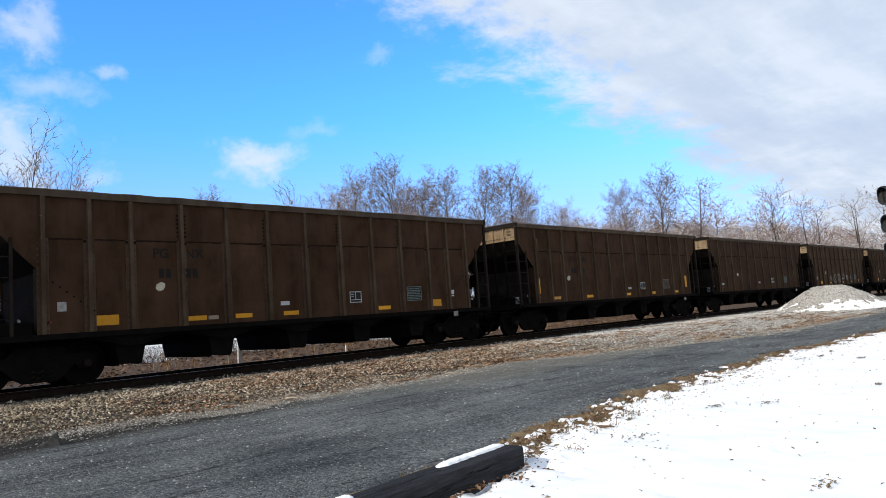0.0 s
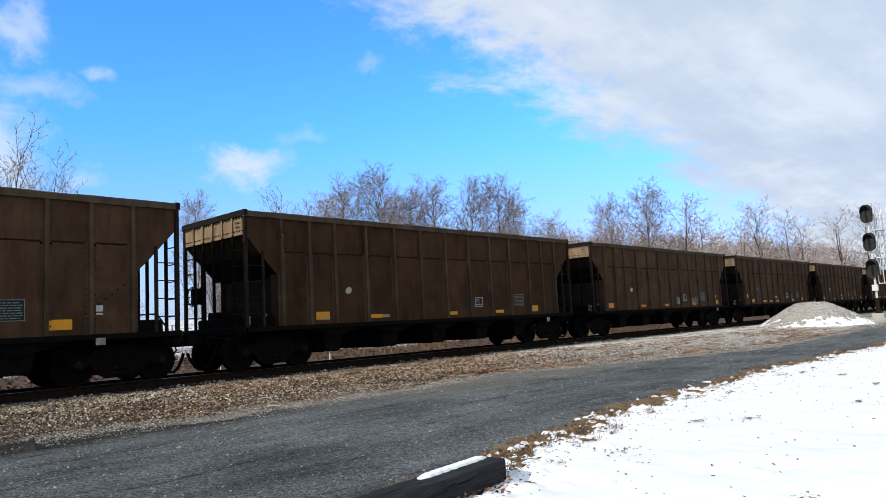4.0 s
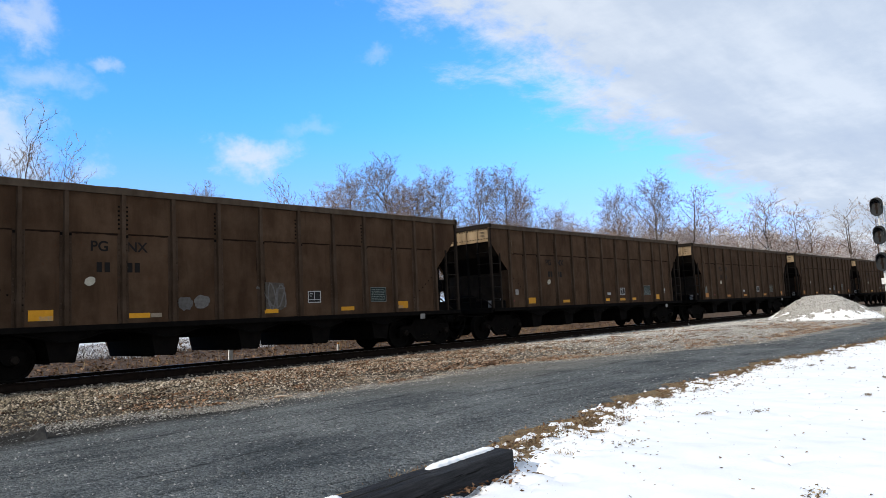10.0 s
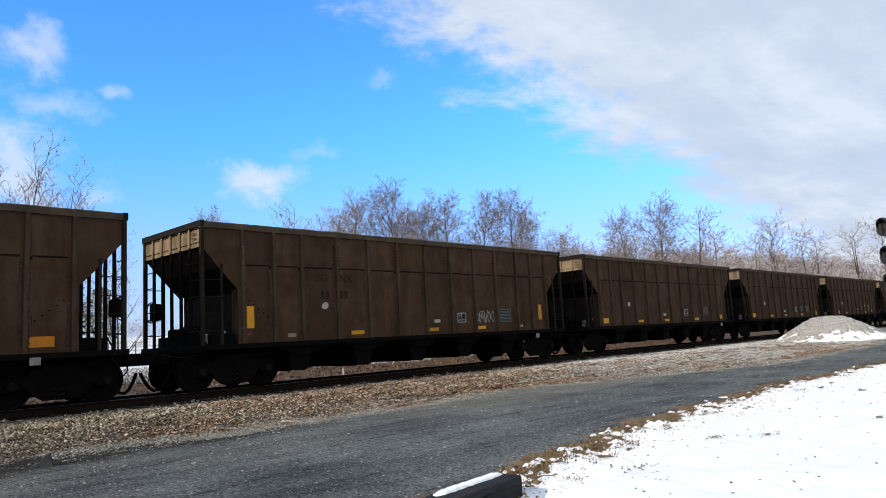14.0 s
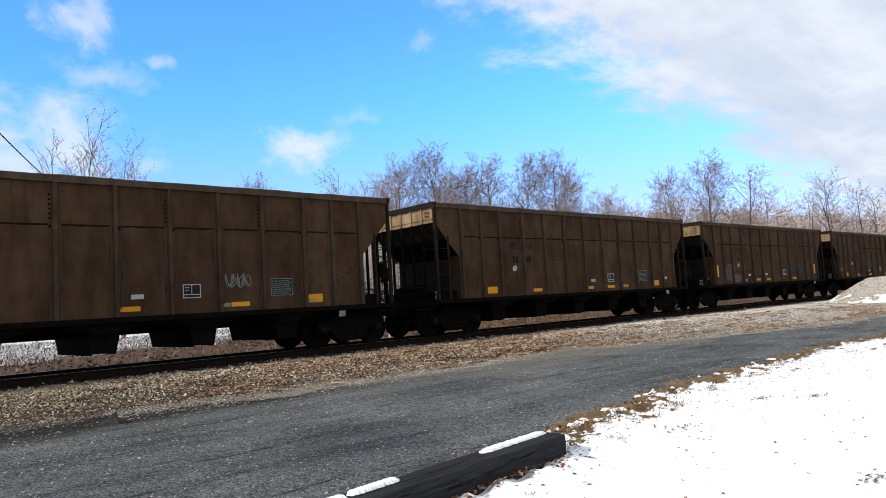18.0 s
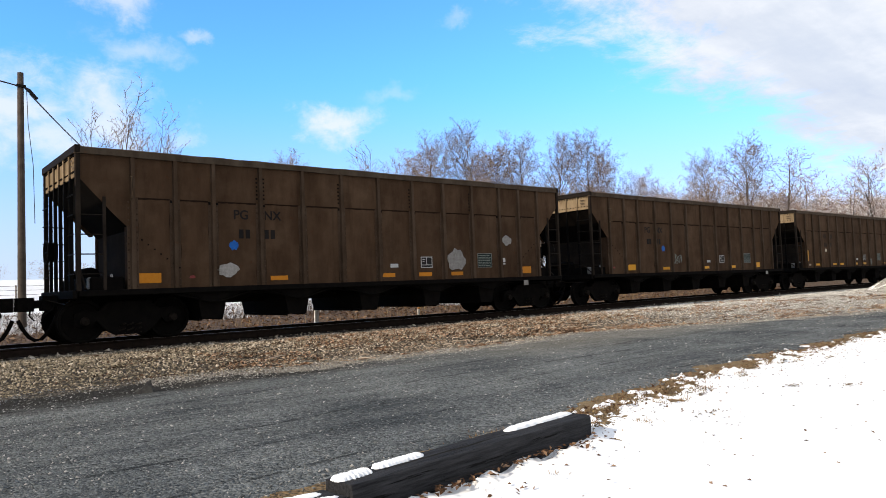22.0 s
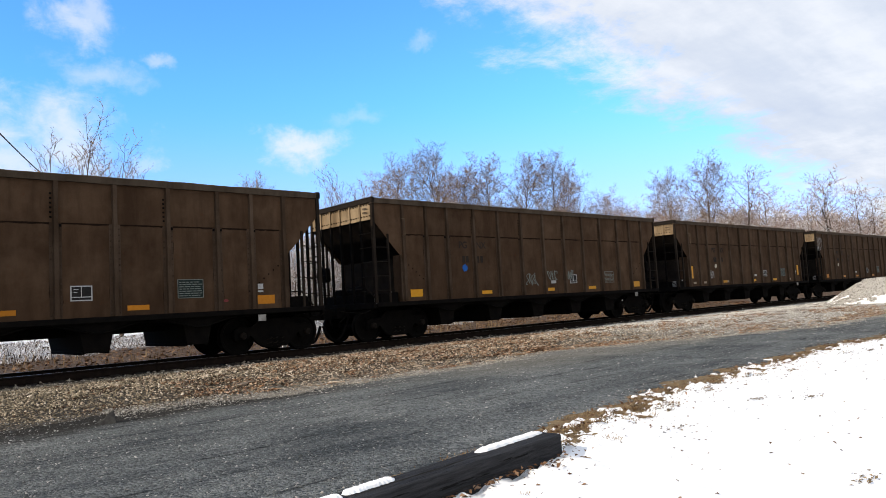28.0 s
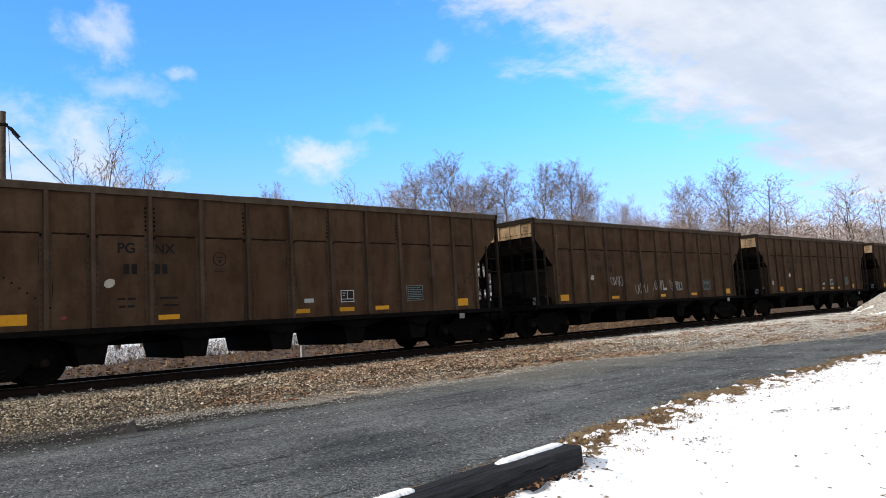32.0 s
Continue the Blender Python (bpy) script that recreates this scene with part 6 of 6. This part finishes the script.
    y = snow_edge(x) - np.where(rng.uniform(0, 1, k) < 0.7, np.abs(rng.normal(0, 0.55, k)), rng.uniform(0, 4.2, k))
    flakes("blown_leaves", x, y, land(x, y) + 0.058, rng.uniform(0.008, 0.024, k), LEAVES, "brown leaf scraps on the snow", rng, "leaves")
    # matted clumps of dead grass showing through the snow
    k = 85
    cx = rng.uniform(3.2, 22, k)
    cy = snow_edge(cx) - np.where(rng.uniform(0, 1, k) < 0.75, np.abs(rng.normal(0.0, 0.3, k)), rng.uniform(0.3, 4.0, k))
    n = 46
    w = rng.uniform(0.02, 0.085, k)[:, None]
    x = (cx[:, None] + rng.normal(0, 1.5, (k, n)) * w).ravel()
    y = (cy[:, None] + rng.normal(0, 0.6, (k, n)) * w).ravel()
    flakes("matted_grass", x, y, land(x, y) + 0.052 + rng.uniform(0, 0.022, k * n), rng.uniform(0.006, 0.02, k * n), CLUMPS, "brown matted clumps of dead grass in the snow", rng, "grass")
    # sticks
    g = Geo()
    for i in range(240):
        sx = rng.uniform(6, 34)
        sy = min(14.2, ballast_edge(sx) + abs(rng.normal(0.6, 0.7)))
        a, l = rng.normal(0, 0.6), rng.uniform(0.06, 0.30) * rng.choice([1, 1, 1, 1, 2.2])
        z = float(land(sx, sy)) + 0.045
        g.tube([(sx, sy, z), (sx + l / 2 * math.cos(a), sy + l / 2 * math.sin(a), z + 0.02), (sx + l * math.cos(a + 0.15), sy + l * math.sin(a + 0.15), z)], rng.uniform(0.005, 0.016), 5)
    solid("fallen_sticks", g, STICKS, "dry broken sticks on the ballast", "sticks", "stuff")
    # dead grass between road and snow, and tufts through the snow
    k = 10000
    x = rng.uniform(0, 1, k) ** 1.4 * 32 + 1.0
    y = snow_edge(x) + 0.16 + rng.normal(0, 0.15, k) + (fractal(x * 1.6, x * 0 + 3, 91) - 0.5) * 0.6
    blades("dead_grass", x, y, land(x, y), rng.uniform(0.012, 0.042, k), 2.4, 0.004, GRASS, "tan matted dead grass along the road", rng, "grass")
    k = 130
    tx, ty = rng.uniform(3.5, 26, k), rng.uniform(0.8, 4.6, k)
    ty = np.where(rng.uniform(0, 1, k) < 0.65, snow_edge(tx) - np.abs(rng.normal(0.3, 0.45, k)), ty)
    n = 34
    x = (tx[:, None] + rng.normal(0, 0.06, (k, n))).ravel()
    y = (ty[:, None] + rng.normal(0, 0.05, (k, n))).ravel()
    blades("grass_tufts", x, y, land(x, y) + 0.03, rng.uniform(0.01, 0.035, k * n), 2.6, 0.004, GRASS, "straw-coloured tufts poking through snow", rng, "grass")
    k = 900
    x, y = rng.uniform(2, 9, k), rng.uniform(4.0, 5.2, k)
    ok = (y < np.interp(x, [2, 5, 9], [4.35, 4.6, 5.2])) & (fractal(x * 2.5, y * 2.5, 95) > 0.5)
    blades("grass_tufts", x[ok], y[ok], land(x[ok], y[ok]) + 0.01, rng.uniform(0.03, 0.08, ok.sum()), 1.4, 0.004, GRASS, "straw tufts in the gravel behind the timber", rng, "grass")


# ---- trees ----


def grow(r, wood, twig, p, d, length, radius, level, spread, counts, low, fine=3, least=0.0011):
    """One stem with its shoots: straight, rising, ever finer."""
    n = (7, 5, 4, 3, 2)[level]
    pts, rad = [p], [radius]
    q, w = p.copy(), d.copy()
    for i in range(n):
        w = (w + Vector((r.gauss(0, 1), r.gauss(0, 1), r.gauss(0, 1))) * (0.035, 0.055, 0.075, 0.09, 0.10)[level] + Vector((0, 0, (0.03, 0.075, 0.05, 0.03, 0.02)[level]))).normalized()
        q = q + w * (length / n)
        pts.append(q.copy())
        rad.append(radius * (1 - 0.93 * (i + 1) / n))
    if level < fine:
        (wood if level < 2 else twig).tube(pts, rad, (7, 4, 3)[level], False)
    else:
        # the finest shoots: narrow strips
        side = w.cross(Vector((r.gauss(0, 1), r.gauss(0, 1), r.gauss(0, 1)))).normalized()
        o = len(twig.v)
        for i, (a, b) in enumerate(zip(pts, rad)):
            twig.v += [tuple(a + side * b * 0.8), tuple(a - side * b * 0.8)]
            if i:
                twig.f.append((o + 2 * i - 2, o + 2 * i - 1, o + 2 * i + 1, o + 2 * i))
    if level == len(counts):
        return
    count = counts[level]
    turn = r.uniform(0, 6.28)
    for k in range(count):
        f = (low + (0.985 - low) * ((k + r.random()) / count) ** 0.75) if level == 0 else (0.15 + 0.83 * (k + r.random()) / count)
        i = min(n - 1, int(f * n))
        base = pts[i].lerp(pts[i + 1], f * n - i)
        way = (pts[i + 1] - pts[i]).normalized()
        turn += 2.4 + r.uniform(-0.5, 0.5)
        axis = way.orthogonal().normalized()
        axis.rotate(Matrix.Rotation(turn, 3, way))
        nd = way.copy()
        nd.rotate(Matrix.Rotation(radians(r.uniform(34, 58) - (12 * f if level == 0 else 0)) * spread, 3, axis))
        nl = length * ((0.40 - 0.24 * f) * r.uniform(0.75, 1.25) if level == 0 else r.uniform(0.30, 0.52) * (1.15 - 0.45 * f))
        grow(r, wood, twig, base, nd, nl, max(rad[i] * (0.58 if level == 0 else 0.6), least), level + 1, spread, counts, low, fine, least)


def tree_meshes(seed, spread, mat, counts=(38, 11, 7, 4), low=0.13, stems=1, girth=0.010, fine=3, least=0.0011):
    r = random.Random(seed)
    wood, twig = Geo(), Geo()
    for k in range(stems):
        d = Vector((r.uniform(-0.33, 0.33), r.uniform(-0.33, 0.33), 1)).normalized() if stems > 1 else Vector((0, 0, 1))
        grow(r, wood, twig, Vector((0, 0, 0)), d, r.uniform(0.78, 0.98) if stems > 1 else 0.98, girth, 0, spread, counts, low, fine, least)
    out = []
    for g, m, nm in ((wood, BARK, "trunk"), (twig, mat, "crown")):
        me = bpy.data.meshes.new(nm)
        me.from_pydata(g.v, [], g.f)
        me.materials.append(m)
        out.append(me)
    return out


# x, y, height of the single trees
TREES = [
    (8.6, 34.0, 9.0, 's'),
    (10.3, 36.0, 8.8, 's'),
    (12.1, 38.0, 8.9, 's'),
    (11.7, 30.0, 5.9, 'b'),
    (57.4, 110.0, 19.4, 1),
    (39.8, 58.0, 12.2, 's'),
    (43.6, 60.0, 13.2, 's'),
    (40.6, 52.0, 11.7, 2),
    (40.7, 50.0, 12.3, 0),
    (44.4, 50.0, 13.9, 1),
    (50.4, 54.0, 12.6, 2),
    (51.6, 52.0, 12.7, 3),
    (51.2, 48.0, 13.2, 0),
    (53.8, 46.0, 13.5, 3),
    (56.7, 44.0, 13.6, 0),
    (64.2, 48.0, 12.7, 1),
    (69.8, 46.0, 11.0, 2),
    (75.2, 46.0, 11.5, 4),
    (78.4, 44.0, 13.4, 1),
    (88.8, 44.0, 15.9, 0),
    (96.0, 42.0, 15.5, 6),
    (107.6, 44.0, 14.3, 6),
    (117.3, 42.0, 16.2, 5),
    (126.9, 42.0, 17.3, 6),
    (127.9, 40.0, 17.7, 5),
    (137.9, 40.0, 16.2, 6),
    (144.2, 40.0, 15.4, 6),
    (164.9, 38.0, 19.7, 5),
    (191.2, 38.0, 21.4, 6),
]


def build_trees():
    kinds = [tree_meshes(1, 1.0, TWIGS), tree_meshes(2, 0.9, TWIGS), tree_meshes(3, 1.1, RUSSET), tree_meshes(4, 0.95, TWIGS), tree_meshes(5, 1.05, RUSSET, (12, 8, 6), 0.10, 2, 0.009, 2, 0.0020)]
    kinds += [tree_meshes(6, 1.05, FROSTED, (12, 8, 6), 0.08, 2, 0.009, 2, 0.0020), tree_meshes(7, 1.1, RUSSET, (24, 9, 6), 0.08, 1, 0.011, 2, 0.0018)]
    slim = tree_meshes(9, 0.72, TWIGS, (13, 5, 4, 2), 0.40, 2, 0.0080)
    low_tree = tree_meshes(13, 0.95, TWIGS, (15, 6, 4, 2), 0.12, 3, 0.0075)
    r = random.Random(12)

    def plant(x, y, h, kind, label, group="bare trees behind the track", wide=1.25):
        z = float(land(x, y)) - 0.1
        t = thing("tree", Matrix.LocRotScale((x, y, z), Euler((r.uniform(-0.05, 0.05), r.uniform(-0.05, 0.05), r.uniform(0, 6.28))), (h * wide * r.uniform(0.9, 1.15), h * wide * r.uniform(0.9, 1.15), h)), label, "tree", group)
        part("trunk", kind[0], BARK, t)
        part("crown", kind[1], kind[1].materials[0], t, "fine bare branches dusted with snow")

    for i, (x, y, h, k) in enumerate(TREES):
        plant(x, y, h * 1.17 if k == "s" else h * 1.05, slim if k == "s" else low_tree if k == "b" else kinds[k], ("slender bare tree beside the field", "leafless grey tree dusted with snow", "leafless russet-twigged tree dusted with snow")[0 if k in ("s", "b") else 2 if k in (2, 4) else 1])
    for i in range(230):
        u = (i + r.random()) / 230
        x = 40 + 175 * u
        y = 45 + r.uniform(0, 26) - 5 * u
        plant(x, y, r.uniform(9.0, 12.0) * (0.80 + 0.40 * u) * (1 + 0.012 * (y - 45)), kinds[r.choice((2, 5, 4, 6, 6, 5))], "leafless young tree in a snowy wood edge", "young trees of the wood edge", 1.45)
    for i in range(90):
        y = r.uniform(34, 46)
        x = y * r.uniform(0.56, 0.92)
        plant(x, y, r.uniform(5.2, 6.6) * y / 42, kinds[5], "snowy leafless sapling at the wood edge", "saplings of the wood edge")
    # thicket along the foot of the wood
    rng = np.random.default_rng(31)
    bw, bt = tree_meshes(21, 1.2, RUSSET, (8, 5, 2), 0.04, 2, 0.009, 2, 0.0032)
    V = np.array([v.co for v in bt.vertices])
    F = np.array([tuple(p.vertices) for p in bt.polygons])
    k = 500
    x = 24 + 190 * rng.uniform(0, 1, k) ** 0.9
    y = rng.uniform(38, 74, k)
    h = rng.uniform(3.0, 7.0, k) * (0.62 + 1.60 * step(x, 45, 120)) * (1 + 0.010 * (y - 38))
    a = rng.uniform(0, 6.28, k)
    z = land(x, y) - 0.1
    c, s = np.cos(a)[:, None], np.sin(a)[:, None]
    W = np.stack([x[:, None] + (V[None, :, 0] * c - V[None, :, 1] * s) * h[:, None] * 1.3, y[:, None] + (V[None, :, 0] * s + V[None, :, 1] * c) * h[:, None] * 1.3, z[:, None] + V[None, :, 2] * h[:, None]], 2)
    G = F[None] + len(V) * np.arange(k)[:, None, None]
    solid("thicket", fast_mesh("thicket", W.reshape(-1, 3), G.reshape(-1, 4), FROSTED), FROSTED, "dense snowy brush at the foot of the wood", "brush", "stuff")
    # far wood across the field
    k = 110
    x = rng.uniform(-40, 200, k)
    y = rng.uniform(270, 300, k)
    h = rng.uniform(4.0, 7.5, k)
    z = land(x, y) - 0.2
    a = rng.uniform(0, 6.28, k)
    c, s = np.cos(a)[:, None], np.sin(a)[:, None]
    W = np.stack([x[:, None] + (V[None, :, 0] * c - V[None, :, 1] * s) * h[:, None] * 2.4, y[:, None] + (V[None, :, 0] * s + V[None, :, 1] * c) * h[:, None] * 2.4, z[:, None] + V[None, :, 2] * h[:, None]], 2)
    G = F[None] + len(V) * np.arange(k)[:, None, None]
    solid("far_wood", fast_mesh("far_wood", W.reshape(-1, 3), G.reshape(-1, 4), TWIGS), TWIGS, "grey leafless wood across the snowy field", "wood", "stuff")
    # pines by the field
    for (x, y, h) in ((31.0, 100.0, 9.5), (47.0, 150.0, 11.0), (58.0, 160.0, 12.0)):
        z = float(land(x, y))
        t = thing("pine_tree", Matrix.LocRotScale((x, y, z - 0.1), None, (1, 1, 1)), "snow-dusted green pine in the field", "tree")
        part("trunk", Geo().tube([(0, 0, 0), (0, 0, h * 0.9)], [0.22, 0.05], 8), BARK, t)
        k = 2600
        u = rng.uniform(0, 1, k)
        rr = h * 0.40 * np.sin(np.pi * np.clip(u * 0.85 + 0.12, 0, 1)) ** 0.7 * rng.uniform(0.35, 1, k) ** 0.5
        aa = rng.uniform(0, 6.28, k)
        lump = 0.8 + 0.35 * np.sin(aa * 3 + u * 9)
        px, py, pz = rr * lump * np.cos(aa), rr * lump * np.sin(aa), h * (0.08 + 0.92 * u)
        N = rng.normal(0, 1, (k, 3, 3)) * np.array([0.28, 0.28, 0.16])
        VV = np.stack([px, py, pz], 1)[:, None] + N
        part("crown", fast_mesh("crown", VV.reshape(-1, 3), np.arange(k * 3).reshape(-1, 3), NEEDLES), NEEDLES, t)


build_ground()
build_road()
build_snow()
build_track()
build_train()
build_timbers()
build_signal()
build_pile()
build_pole()
build_small()
build_trees()
build_litter()


# how far the train lags behind a steady pace, in metres
LAG = [(0, 0.04), (1, 0.07), (2, 0.08), (3, 0.09), (6, 0.18), (7, 0.27), (8, 0.36), (9, 0.46), (10, 0.49), (11, 0.56), (12, 0.13), (13, 0.13), (14, 0.17), (17, 0.17), (18, 0.22), (19, 0.23), (20, 0.27), (21, 0.25), (22, 0.21), (23, 0.18), (24, 0.17), (25, 0.13), (26.5, -0.15), (28, -0.41), (29, -0.4), (30, -0.39), (31, -0.39), (32, -0.38)]


def rolled(t):
    return SPEED * t - float(np.interp(t, [a for a, _ in LAG], [b for _, b in LAG]))


def motions():
    """The train rolls by at a nearly steady pace; its wheels turn with it."""
    for n, car in TRAIN.items():
        x = START + PITCH * n
        walk(car, [(t, pose(x - rolled(t), TRACK_Y, 0)) for t, _ in LAG])
    master = TRAIN[min(TRAIN)]
    turns = {}
    for axle in [o for o in master.children_recursive if o.name.startswith("wheelset")]:
        x = round(axle.location.x, 2)
        if x not in turns:
            walk(axle, [(i / FPS, pose(x, 0, WHEEL_R, 0, -math.degrees(rolled(i / FPS) / WHEEL_R), 0)) for i in range(32 * FPS + 1)])
            turns[x] = axle.animation_data
    for car in TRAIN.values():
        for axle in [o for o in car.children_recursive if o.name.startswith("wheelset")]:
            if axle.animation_data is None:
                src = turns[round(axle.location.x, 2)]
                axle.rotation_mode = "QUATERNION"
                keys = axle.animation_data_create()
                keys.action = src.action
                keys.action_slot = src.action_slot


motions()
